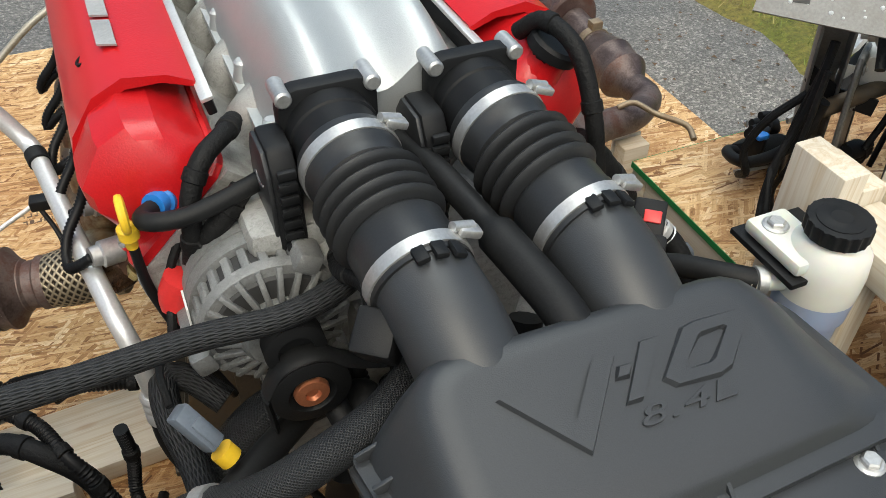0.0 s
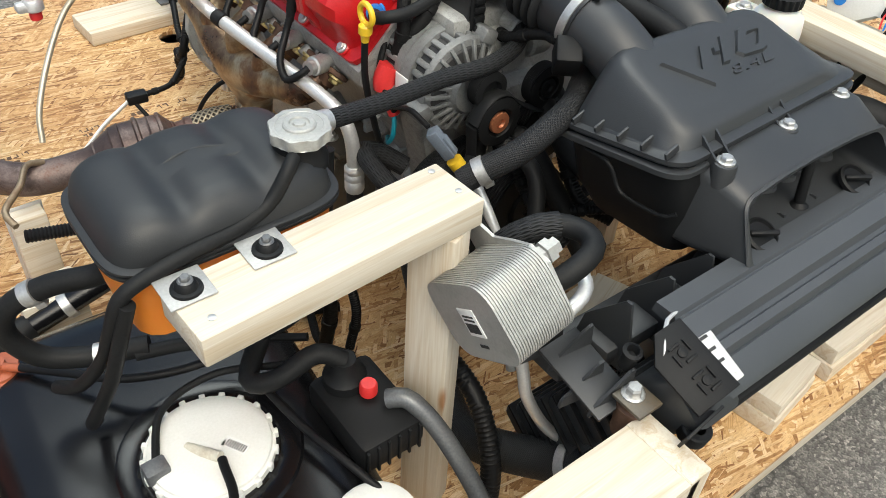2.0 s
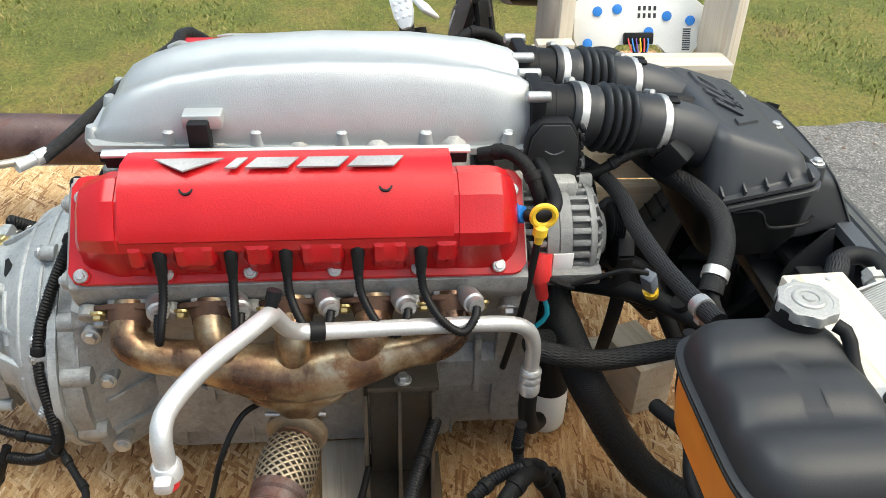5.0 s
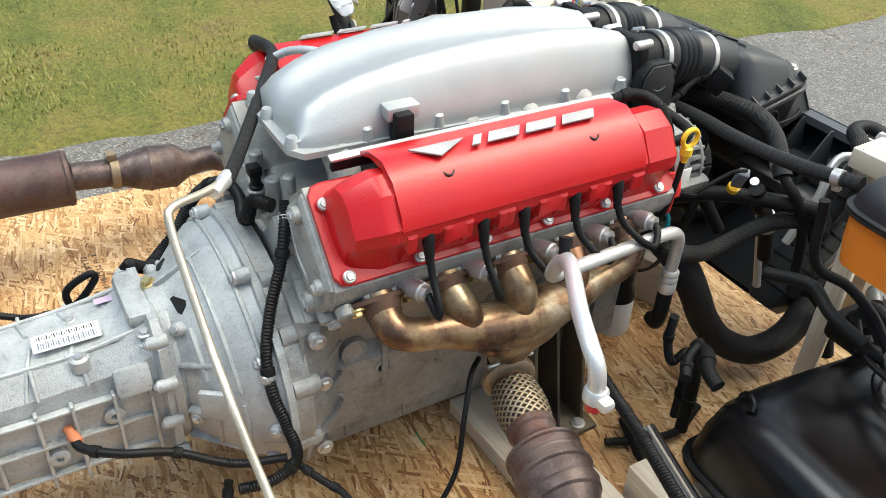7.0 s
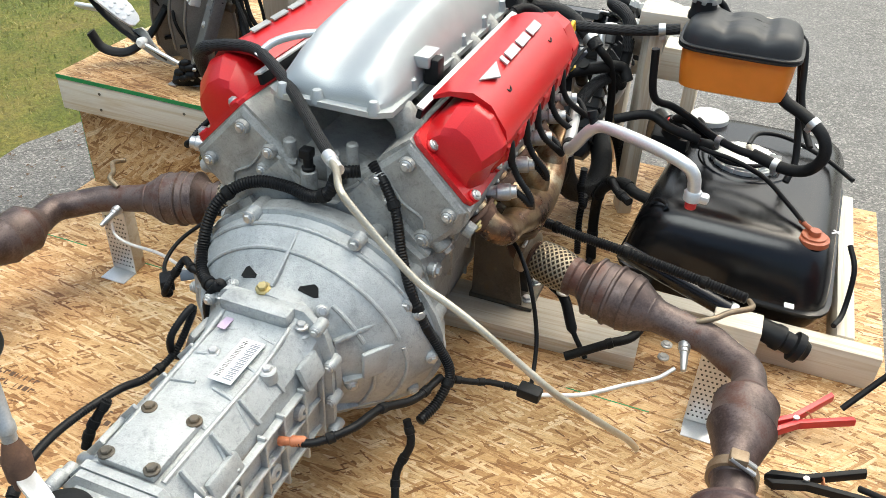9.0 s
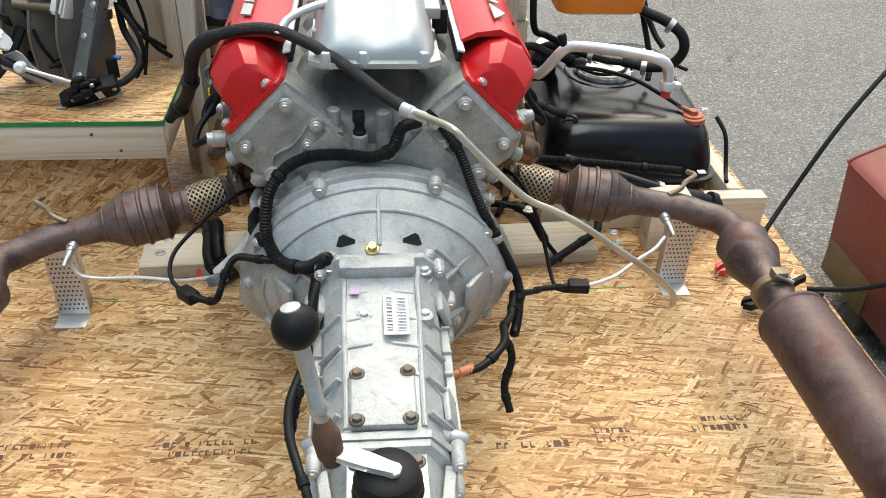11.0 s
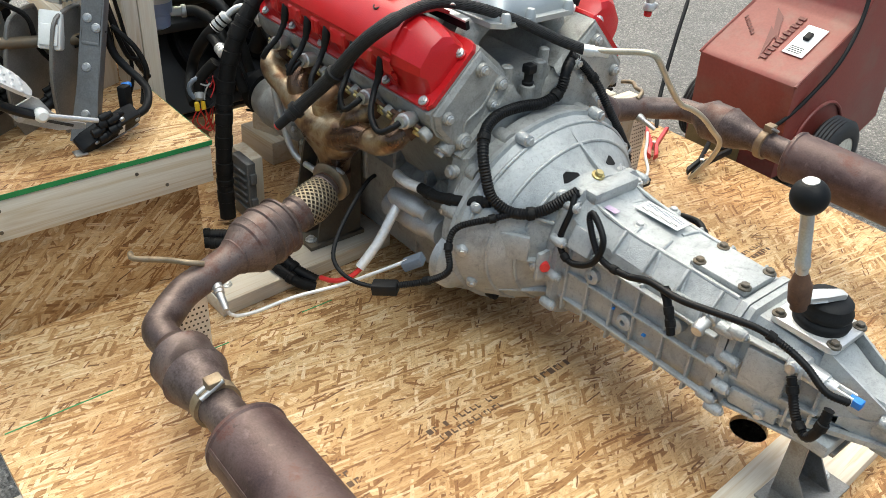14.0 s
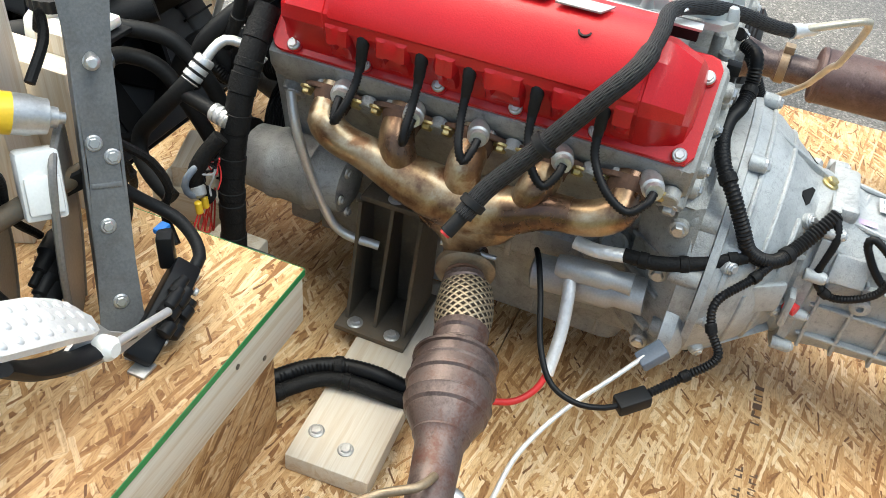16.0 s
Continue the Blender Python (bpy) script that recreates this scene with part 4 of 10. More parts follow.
    cc = [(0.232, 0.648), (0.233, 0.652), (0.252, 0.664), (0.300, 0.672), (0.335, 0.660), (0.362, 0.625), (0.372, 0.596), (0.366, 0.594), (0.352, 0.624), (0.326, 0.650), (0.290, 0.660), (0.250, 0.655)]
    rings_faces(bm, [[SU(s, u, n, y) for u, n in cc] for y in (0.100, 0.102, 0.530, 0.532)])
    cov = part("coil_cover", bm, M_RED, vc, "smooth red coil cover")
    for y in (0.189, 0.445):
        bm = lathe(B(), SU(s, 0.298, 0.6655, y), SU(s, 0.305, 0.69, y), [(0, 0.0095), (0.006, 0.0095), (0.0062, 0.007), (0.003, 0.006)], 20)
        part("screw", bm, M_BLACKP, cov, "black recessed screw")
    # silver emblem as plain strokes
    em = axes(SU(s, 0.333, 0.664, 0.317), (0, -1 if s < 0 else 1, 0), SU(s, 0.82, -0.57, 0))
    strokes = []
    px = -0.172
    strokes.append([(px, 0.010), (px + 0.040, -0.016), (px + 0.090, 0.010)])
    px += 0.096
    for w in (0.014, 0.054, 0.054, 0.060):
        strokes.append([(px + 0.011, 0.010), (px - 0.003, -0.010), (px + w - 0.003, -0.010), (px + w + 0.011, 0.010)])
        px += w + 0.012
    for st in strokes:
        b2 = B()
        prism(b2, st, 0.0025, None)
        bmesh.ops.triangulate(b2, faces=[f for f in b2.faces if len(f.verts) > 4])
        b2.transform(em)
        part("stroke", b2, M_STEELF, cov, "brushed silver emblem stroke", smooth=False)
    # silver rail along the top of the cover
    bm = box(B(), (-0.007, 0, -0.0025), (0.007, 0.512, 0.0025), 0.0012, Matrix.Translation((0, 0.066, 0)))
    rail = part("fuel_rail", bm, M_ALU, engine, "bright aluminium rail")
    rail.matrix_basis = axes(SU(s, 0.372, 0.590, 0) - V((0, 0, 0)), (-s, 0, 0.25), (0, 1, 0)) if s < 0 else axes(SU(s, 0.372, 0.590, 0), (1, 0, -0.25), (0, 1, 0))
    bm = B()
    box(bm, (-0.006, 0.07, -0.022), (0.004, 0.575, -0.0025), 0.002)
    ob = part("rail_web", bm, M_BLACKP, rail)
    # plug leads
    ends = (0.497, 0.388, 0.267, 0.161, 0.066) if s < 0 else (0.586, 0.462, 0.340, 0.242, 0.128)
    for k, (y, ye) in enumerate(zip(boots, ends)):
        a = SU(s, 0.228, 0.632, y)
        bm = lathe(B(), a, a + V((s * 0.012, 0, -0.06)), [(0, 0.0080), (0.003, 0.0092), (0.016, 0.0092), (0.020, 0.0082), (0.034, 0.0080), (0.037, 0.0070), (0.05, 0.0062)], 16)
        q0 = SU(s, 0.146, 0.584, ye)
        lead = part("spark_plug_lead", tube(B(), [a + V((s * 0.008, 0, -0.040)), a + V((s * 0.022, (ye - y) * 0.06, -0.068)), V((s * 0.332, y + (ye - y) * 0.35, 0.512)), V((s * 0.338, y + (ye - y) * 0.72, 0.494)), q0.lerp(V((s * 0.338, y + (ye - y) * 0.9, 0.497)), 0.5), q0], 0.0067, 12, ridge=(0.0046, 0.0015)), M_LOOM, engine, "corrugated black spark plug lead", angle=80)
        part("boot", bm, M_RUBBER, lead)
        p0 = SU(s, 0.175, 0.545, ye + (0.014 if s < 0 else -0.014))
        bm = lathe(B(), p0, q0, [(0, 0.012), (0.016, 0.013), (0.018, 0.0155), (0.040, 0.0155), (0.042, 0.0125), (0.052, 0.0115)], 18)
        part("plug_shield", bm, M_STEEL, lead, "steel plug heat shield")

    # exhaust manifold
    py = [0.096 + 0.1135 * k for k in range(5)]
    cy = 0.323 if s < 0 else 0.335
    log = [(0.304, 0.500, 0.438), (0.305, 0.455, 0.430), (0.305, 0.395, 0.411), (0.302, cy, 0.396), (0.305, 0.250, 0.411), (0.305, 0.185, 0.430), (0.304, 0.146, 0.439)]
    if s > 0:
        log = [(x, y - 0.012 if y > 0.4 else y, z) for x, y, z in log]
    # the log that gathers the runners, thicker towards its outlet
    man = part("exhaust_manifold", tube(B(), [(s * x, y, z) for x, y, z in log], lambda t: 0.0255 + 0.0175 * math.sin(math.pi * t) ** 1.6, 32, 0.008), M_HEADER, engine, "heat-tinted golden brown steel manifold", angle=60)
    for k, y in enumerate(py):
        dy = cy - y
        a = SU(s, 0.172, 0.53, y)
        w = (0.12, 0.20, 0.0, 0.20, 0.12)[k]
        e = min(log, key=lambda q: abs(q[1] - (y + dy * w)))
        bm = tube(B(), [a, a + V((s * 0.016, 0, -0.013)), a + V((s * 0.036, dy * 0.02, -0.026)), a + V((s * 0.050, dy * w * 0.45, -0.043)), V((s * e[0], y + dy * w, e[2] + 0.006))] if 0 < k < 4 else [a, a + V((s * 0.016, 0, -0.013)), a + V((s * 0.036, 0, -0.030)), V((s * 0.300, y + (0.010 if k else -0.010) * -0.6, 0.459)), V((s * 0.304, y + (-0.034 if k else 0.034), 0.443)), V((s * 0.305, y + (-0.085 if k else 0.085), 0.432))], lambda t: 0.0240 + 0.0025 * math.sin(math.pi * t), 26, 0.007)
        part("runner", bm, M_HEADER, man, angle=60)
        part("collar", lathe(B(), a + V((s * 0.010, 0, -0.008)), a + V((s * 0.03, 0, -0.024)), [(0, 0.0240), (0.002, 0.0272), (0.006, 0.0272), (0.008, 0.0240)], 26), M_HEADER, man)
    bm = B()
    rings_faces(bm, [[V((s * x + px, cy + py_, z)) for px, py_ in rrect(w, L, w * 0.48, 6)] for z, w, L, x in ((0.410, 0.070, 0.14, 0.300), (0.380, 0.078, 0.17, 0.299), (0.362, 0.076, 0.15, 0.296), (0.345, 0.070, 0.105, 0.292), (0.325, 0.064, 0.075, 0.288), (0.300, 0.060, 0.062, 0.286), (0.280, 0.058, 0.060, 0.286))])
    part("outlet", bm, M_HEADER, man, angle=50)
    for k, y in enumerate(py):
        m = axes(SU(s, 0.166, 0.53, y), (0, 1, 0), SU(s, 0, 1, 0))
        if s < 0:
            m = axes(SU(s, 0.160, 0.53, y), (0, 1, 0), SU(s, 0, 1, 0))
        bm = B()
        prism(bm, [(0.05 * math.cos(t) * (1 if abs(math.cos(t)) > 0.5 else 0.9), 0.030 * math.sin(t)) for t in [2 * math.pi * i / 22 for i in range(22)]], 0.008, m, 0.0015)
        fl = part("flange", bm, M_FLANGE, man, "rusty port flange")
        for q in (-0.041, 0.041):
            p0 = SU(s, 0.157, 0.53 + 0.006, y + q)
            bolt_part(p0, SU(s, -1, 0, 0), fl, M_GOLD, 0.009, 0.010)
        bm = lathe(B(), SU(s, 0.165, 0.53, y), SU(s, 0.12, 0.53, y), [(0, 0.031), (0.012, 0.031), (0.02, 0.028), (0.028, 0.027)], 20)
        part("port_ring", bm, M_FLANGE, man)

# intake manifold: twin humps
bm = B()


def intake_ring(y, top, w, valley, z0):
    out = []
    k = 14
    pts = [(w, z0)]
    for i in range(k + 1):
        t = i / k
        x = w * (1 - t)
        hump = math.sin(min(1.0, (1 - x / w) / 0.42) * math.pi / 2) if x / w > 0.58 else 1.0
        dip = 0.0 if x / w > 0.58 else valley * (0.5 - 0.5 * math.cos(math.pi * (0.58 - x / w) / 0.58))
        pts.append((x, z0 + 0.012 + (top - z0 - 0.012) * hump ** 0.85 - dip))
    ring = [V((x, y, z)) for x, z in pts] + [V((-x, y, z)) for x, z in pts[-2::-1]]
    return ring


stations = [(-0.030, 0.738, 0.098, 0.030, 0.658), (-0.015, 0.748, 0.102, 0.028, 0.658), (0.04, 0.763, 0.105, 0.024, 0.659), (0.14, 0.774, 0.108, 0.018, 0.661), (0.28, 0.776, 0.110, 0.014, 0.664), (0.40, 0.770, 0.110, 0.014, 0.667), (0.49, 0.756, 0.110, 0.014, 0.669), (0.54, 0.740, 0.108, 0.013, 0.670), (0.575, 0.722, 0.105, 0.010, 0.671), (0.595, 0.700, 0.098, 0.005, 0.672), (0.602, 0.680, 0.094, 0.0, 0.672)]
rings_faces(bm, [intake_ring(*st) for st in stations])
intake = part("intake_manifold", bm, M_INTAKE, engine, "satin silver cast intake with twin humps", angle=50)
bm = B()
lo = [V((x, y, z)) for y, x, z in ((-0.025, -0.116, 0.648), (0.60, -0.116, 0.664), (0.618, -0.09, 0.664), (0.618, 0.09, 0.664), (0.60, 0.116, 0.664), (-0.025, 0.116, 0.648))]
rings_faces(bm, [lo, [p + V((0, 0, 0.010)) for p in lo]])
fl = part("flange", bm, M_INTAKE, intake, "flat intake flange")
for s in (-1, 1):
    for k in range(5):
        y = 0.003 + 0.123 * k
        z = 0.660 + 0.0022 * k
        bm = lathe(B(), (s * 0.104, y, z - 0.004), (s * 0.104, y, z + 0.03), [(0, 0.013), (0.006, 0.012), (0.02, 0.009), (0.024, 0.009), (0.027, 0.006)], 16)
        part("bolt_boss", bm, M_INTAKE, intake)
for x in (-0.085, 0.02, 0.085):
    bm = lathe(B(), (x, 0.607, 0.668), (x, 0.607, 0.70), [(0, 0.013), (0.006, 0.012), (0.018, 0.009), (0.022, 0.007)], 16)
    part("bolt_boss", bm, M_INTAKE, intake)
# runners under the plenum
for s in (-1, 1):
    for k in range(5):
        y = 0.085 + 0.1135 * k
        bm = tube(B(), [(s * 0.085, y, 0.66), (s * 0.115, y, 0.632), (s * 0.122, y, 0.59), (s * 0.10, y, 0.56)], 0.026, 14, 0.012)
        part("runner", bm, M_CAST, intake)
        bolt_part((s * 0.148, y + 0.05, 0.615), (s, 0, 1), intake, M_STEEL, 0.007, 0.01)
# pressure sensor on the side
bm = box(B(), (-0.140, 0.432, 0.668), (-0.112, 0.462, 0.716), 0.004)
sn = part("pressure_sensor", bm, M_BLACKP, engine, "black plug-in pressure sensor")
part("mount", box(B(), (-0.125, 0.415, 0.70), (-0.095, 0.47, 0.722), 0.003), M_INTAKE, sn)
# rear edge elbow port and front throttle bodies
for s, cx in ((-1, -0.058), (1, 0.092)):
    bm = B()
    prism(bm, rrect(0.098, 0.098, 0.02), 0.020, axes((cx, -0.030, 0.692), (1, 0, 0), (0, 0, 1)), 0.003)
    lathe(bm, (cx, -0.045, 0.692), (cx, -0.10, 0.688), [(0, 0.045), (0.02, 0.045), (0.022, 0.043), (0.05, 0.043)], 30)
    tb = part("throttle_body", bm, M_BLACKP, engine, "black throttle body on a silver flange")
    for dx in (-0.043, 0.043):
        for dz in (-0.043, 0.043):
            bm = cyl(B(), (cx + dx, -0.02, 0.692 + dz), (cx + dx, -0.056, 0.692 + dz), 0.0085, n=14, ch=0.002)
            part("stud", bm, M_STEEL if dz > 0 else M_BLACKP, tb, "long steel stud sleeve" if dz > 0 else "")
    pl = [(-0.036, -0.104), (0.034, -0.104), (0.040, -0.060), (0.041, -0.010), (0.036, 0.018), (0.022, 0.040), (-0.022, 0.040), (-0.038, 0.018), (-0.043, -0.010), (-0.041, -0.060)]
    bm = B()
    prism(bm, pl, 0.026, axes((cx - 0.046, -0.062, 0.668), (0, -1, 0), (0, 0, 1)), 0.006)
    act = part("actuator", bm, M_BLACKP, tb, "black electronic throttle actuator")
    bm = B()
    prism(bm, [(x * 0.90, -0.010 + (z + 0.010) * 0.93) for x, z in pl if z > -0.08], 0.005, axes((cx - 0.071, -0.062, 0.668), (0, -1, 0), (0, 0, 1)), 0.002)
    lidp = part("cap", bm, M_BELLOW, act, "smooth black lid")
    part("seam", tube(B(), [(cx - 0.0765, -0.062 + q, 0.664 - 0.006 * math.cos(q * 110)) for q in (-0.014, -0.007, 0, 0.007, 0.014)], 0.0011, 6, 0.004), M_PEDALM, lidp)
    part("lower_lid", box(B(), (cx - 0.076, -0.095, 0.572), (cx - 0.070, -0.030, 0.606), 0.002), M_BELLOW, act)
    part("strip", box(B(), (cx - 0.0768, -0.091, 0.574), (cx - 0.0758, -0.085, 0.604), 0.0004), M_STEELF, act, "grey metal strip")
    for k in range(9):
        part("clip", box(B(), (cx - 0.068, -0.108, 0.575 + k * 0.014), (cx - 0.050, -0.101, 0.584 + k * 0.014), 0.002), M_BLACKP, act)
    part("plug", box(B(), (cx - 0.078, -0.095, 0.560), (cx - 0.05, -0.055, 0.592), 0.004), M_BLACKP, act)

# rubber bellows from throttle bodies to the air box: parts of the engine's intake tract
for s, pts in ((-1, [(-0.058, -0.088, 0.690), (-0.050, -0.16, 0.676), (-0.044, -0.25, 0.658)]), (1, [(0.092, -0.088, 0.690), (0.104, -0.16, 0.676), (0.116, -0.245, 0.656)])):
    a, b2 = V(pts[0]), V(pts[-1])
    L = (b2 - a).length
    prof = [(0, 0.046), (0.004, 0.048), (0.030, 0.048), (0.034, 0.046), (0.046, 0.047)]
    x = 0.05
    for k in range(4):
        prof += [(x, 0.0425), (x + 0.002, 0.049), (x + 0.004, 0.0525), (x + 0.0065, 0.0545), (x + 0.009, 0.0525), (x + 0.011, 0.049), (x + 0.013, 0.0425)]
        x += 0.0145
    prof += [(x + 0.004, 0.0465), (L - 0.03, 0.046), (L - 0.026, 0.0475), (L, 0.0475)]
    duct = part("intake_bellows", lathe(B(), a, b2, prof, 36), M_BELLOW, engine, "ribbed black rubber intake bellows", angle=45)
    d = (b2 - a).normalized()
    for q in (0.010, L - 0.018):
        c = a + d * q
        bm = lathe(B(), c, c + d, [(0, 0.048), (0.0005, 0.0495), (0.0125, 0.0495), (0.013, 0.048)], 36)
        cl = part("clamp", bm, M_STEEL, duct, "bright steel worm-drive clamp")
        bm = B()
        cyl(bm, c + V((0.030, 0, 0.042)) + d * 0.006, c + V((0.050, 0.004, 0.034)) + d * 0.006, 0.0050, n=12)
        box(bm, (0.018, -0.007, 0.044), (0.040, 0.007, 0.052), 0.002, Matrix.Translation(c + d * 0.006) @ pose(0, 0, 0, 0, 22, 0))
        part("screw", bm, M_STEEL, cl)

# front of the engine: timing case, pulleys, belt, alternator, filter
bm = B()
prism(bm, [(-0.19, 0.45), (-0.10, 0.57), (0.10, 0.57), (0.19, 0.45), (0.14, 0.28), (0.15, 0.12), (-0.15, 0.12), (-0.14, 0.28)], 0.06, axes((0, 0.005, 0), (1, 0, 0), (0, 0, 1)), 0.008)
box(bm, (-0.06, -0.09, 0.33), (0.07, -0.04, 0.47), 0.015)
part("timing_case", bm, M_CAST, engine)


def pulley(name, c, r, w, mat=M_BLACKP, ribs=5, hub=None, parent=None):
    prof = [(0, r * 0.55), (0.002, r * 0.93), (0.003, r)]
    for k in range(ribs):
        x = 0.004 + (w - 0.008) * k / ribs
        prof += [(x, r), (x + (w - 0.008) / ribs * 0.5, r - 0.0025)]
    prof += [(w - 0.003, r), (w - 0.002, r * 0.93), (w, r * 0.6), (w - 0.008, r * 0.5), (w - 0.008, r * 0.2)]
    ob = part(name, lathe(B(), c, V(c) + V((0, -1, 0)), prof, 32), mat, parent or engine)
    if hub:
        part("hub", lathe(B(), V(c) + V((0, -w + 0.006, 0)), V(c) + V((0, -w - 0.02, 0)), [(0, r * 0.45), (0.006, r * 0.42), (0.007, r * 0.2), (0.003, r * 0.15)], 20), hub, ob, "reddish bearing hub")
    return ob


pulley("tensioner_pulley", (-0.139, -0.168, 0.500), 0.040, 0.030, hub=M_COPPER)
pulley("idler_pulley", (-0.015, -0.140, 0.505), 0.036, 0.028, hub=M_BLACKP)
pulley("crank_pulley", (0.0, -0.10, 0.245), 0.085, 0.05, ribs=7, hub=M_BLACKP)
pulley("water_pump_pulley", (0.03, -0.11, 0.40), 0.062, 0.035, hub=M_BLACKP)
pulley("compressor_pulley", (0.20, -0.10, 0.285), 0.058, 0.04, hub=M_STEEL)
pulley("alternator_pulley", (-0.145, -0.155, 0.545), 0.030, 0.025)
bm = B()
for path in ([(-0.182, -0.182, 0.50), (-0.165, -0.182, 0.36), (-0.095, -0.182, 0.20), (0.02, -0.150, 0.155), (0.10, -0.14, 0.18), (0.245, -0.135, 0.24)], [(-0.181, -0.182, 0.505), (-0.160, -0.182, 0.538), (-0.125, -0.182, 0.541), (-0.095, -0.182, 0.515), (-0.03, -0.160, 0.470), (0.03, -0.14, 0.46), (0.09, -0.14, 0.40)]):
    tube(bm, path, 0.0125, 8, 0.012, flat=0.25)
part("drive_belt", bm, M_RUBBER, engine, "ribbed rubber drive belt")

AX = (-0.150, 0.0, 0.530)


def alt_at(r, a, y):
    return V((AX[0] + r * math.sin(a), y, AX[2] + r * math.cos(a)))


# near-black core paints the shade inside the vent openings
alt = part("alternator", lathe(B(), (-0.150, 0.005, 0.530), (-0.150, -0.155, 0.530), [(0.003, 0.050), (0.012, 0.0705), (0.122, 0.0705), (0.131, 0.062), (0.135, 0.034)], 40), M_INK_GAP, engine, "cast aluminium alternator with vent slots", angle=30)
for prof in ([(0.050, 0.069), (0.051, 0.0785), (0.0675, 0.0788), (0.068, 0.0770), (0.0695, 0.0770), (0.070, 0.0788), (0.088, 0.0785), (0.089, 0.069)], [(0.0, 0.045), (0.003, 0.066), (0.010, 0.0745), (0.018, 0.0768), (0.020, 0.069)], [(0.115, 0.069), (0.116, 0.0775), (0.121, 0.0772), (0.126, 0.0740), (0.128, 0.067)], [(0.128, 0.030), (0.134, 0.041), (0.141, 0.041), (0.144, 0.037), (0.150, 0.034)]):
    part("band", lathe(B(), (-0.150, 0.005, 0.530), (-0.150, -0.155, 0.530), prof, 48), M_ALTER, alt, "grey cast band", angle=30)
for k in range(26):
    a = 2 * math.pi * k / 26
    rot_ = Matrix.Translation(AX) @ Matrix.Rotation(a, 4, "Y")
    part("bar", box(B(), (-0.0046, -0.0465, 0.066), (0.0046, -0.0135, 0.0766), 0.0022, rot_), M_ALTER, alt)
    part("bar", box(B(), (-0.0046, -0.1125, 0.066), (0.0046, -0.0835, 0.0768), 0.0022, rot_), M_ALTER, alt)
for k in range(22):
    a = 2 * math.pi * (k + 0.5) / 22
    p, q = alt_at(0.074, a, -0.1225), alt_at(0.038, a, -0.1365)
    part("fin", box(B(), (0, -0.0030, -0.008), ((q - p).length, 0.0030, 0.003), 0.0014, axes(p, q - p, V((0, -1, 0)).cross(q - p))), M_ALTER, alt)
for a in (0.5, 2.4, 4.4):
    m = Matrix.Translation((-0.150, -0.075, 0.530)) @ Matrix.Rotation(a, 4, "Y")
    part("lug", box(B(), (-0.014, -0.055, 0.068), (0.014, 0.055, 0.092), 0.006, m), M_ALTER, alt)
part("label", box(B(), (-0.2300, -0.085, 0.515), (-0.2278, -0.055, 0.545), 0.0004), M_LABEL, alt, "small white label")
bm = lathe(B(), (-0.150, 0.004, 0.530), (-0.150, 0.03, 0.530), [(0, 0.066), (0.012, 0.062), (0.02, 0.050), (0.024, 0.02)], 26)
part("rear_cap", bm, M_BLACKP, alt)
# bracket that carries it
bm = B()
box(bm, (-0.16, -0.10, 0.585), (-0.02, -0.02, 0.625), 0.012)
box(bm, (-0.10, -0.12, 0.52), (-0.02, -0.04, 0.60), 0.014)
cyl(bm, (-0.055, -0.13, 0.60), (-0.055, -0.02, 0.60), 0.018, n=18, ch=0.003)
cyl(bm, (-0.02, -0.10, 0.56), (0.02, -0.10, 0.56), 0.03, n=20, ch=0.004)
part("alternator_bracket", bm, M_CAST, engine)

fil = part("oil_filter", lathe(B(), (-0.089, -0.11, 0.055), (-0.089, -0.11, 0.17), [(0, 0.030), (0.004, 0.036), (0.012, 0.039), (0.085, 0.039), (0.09, 0.037), (0.095, 0.036)], 30), M_WHITEP, engine, "white spin-on oil filter")
part("mount", lathe(B(), (-0.089, -0.11, 0.15), (-0.089, -0.11, 0.24), [(0, 0.038), (0.02, 0.037), (0.05, 0.030), (0.09, 0.034)], 24), M_BLACKP, fil)
for k in range(3):
    part("print_bar", box(B(), (-0.105, -0.1500, 0.09 + k * 0.012), (-0.075, -0.1488, 0.094 + k * 0.012)), M_INK_GAP, fil)
# dipstick and filler
dip = part("dipstick", tube(B(), [(-0.262, -0.022, 0.60), (-0.258, -0.016, 0.52), (-0.235, -0.01, 0.42), (-0.20, 0.0, 0.30)], 0.0055, 10), M_BLACKP, engine, "dipstick with a yellow ring handle")
bm = B()
ring_pts = [V((-0.262 + 0.0, -0.026 + 0.016 * math.cos(t), 0.632 + 0.016 * math.sin(t))) for t in [2 * math.pi * k / 18 for k in range(19)]]
tube(bm, ring_pts, 0.0045, 8, 0.005, cap=False)
lathe(bm, (-0.262, -0.024, 0.618), (-0.262, -0.022, 0.59), [(0, 0.006), (0.004, 0.0105), (0.016, 0.0105), (0.02, 0.007), (0.03, 0.006)], 14)
part("handle", bm, M_YELLOW, dip, "yellow ring handle")
bm = lathe(B(), (-0.222, 0.012, 0.612), (-0.245, -0.020, 0.622), [(0, 0.0165), (0.006, 0.0165), (0.008, 0.0135), (0.02, 0.0125)], 20)
ven = part("breather_fitting", bm, M_BLUEP, engine, "blue collar on a black breather elbow")
part("elbow", tube(B(), [(-0.235, -0.008, 0.617), (-0.246, -0.024, 0.622), (-0.240, -0.045, 0.630), (-0.205, -0.052, 0.632), (-0.15, -0.045, 0.642), (-0.10, -0.03, 0.65)], 0.0095, 12), M_RUBBER, ven)
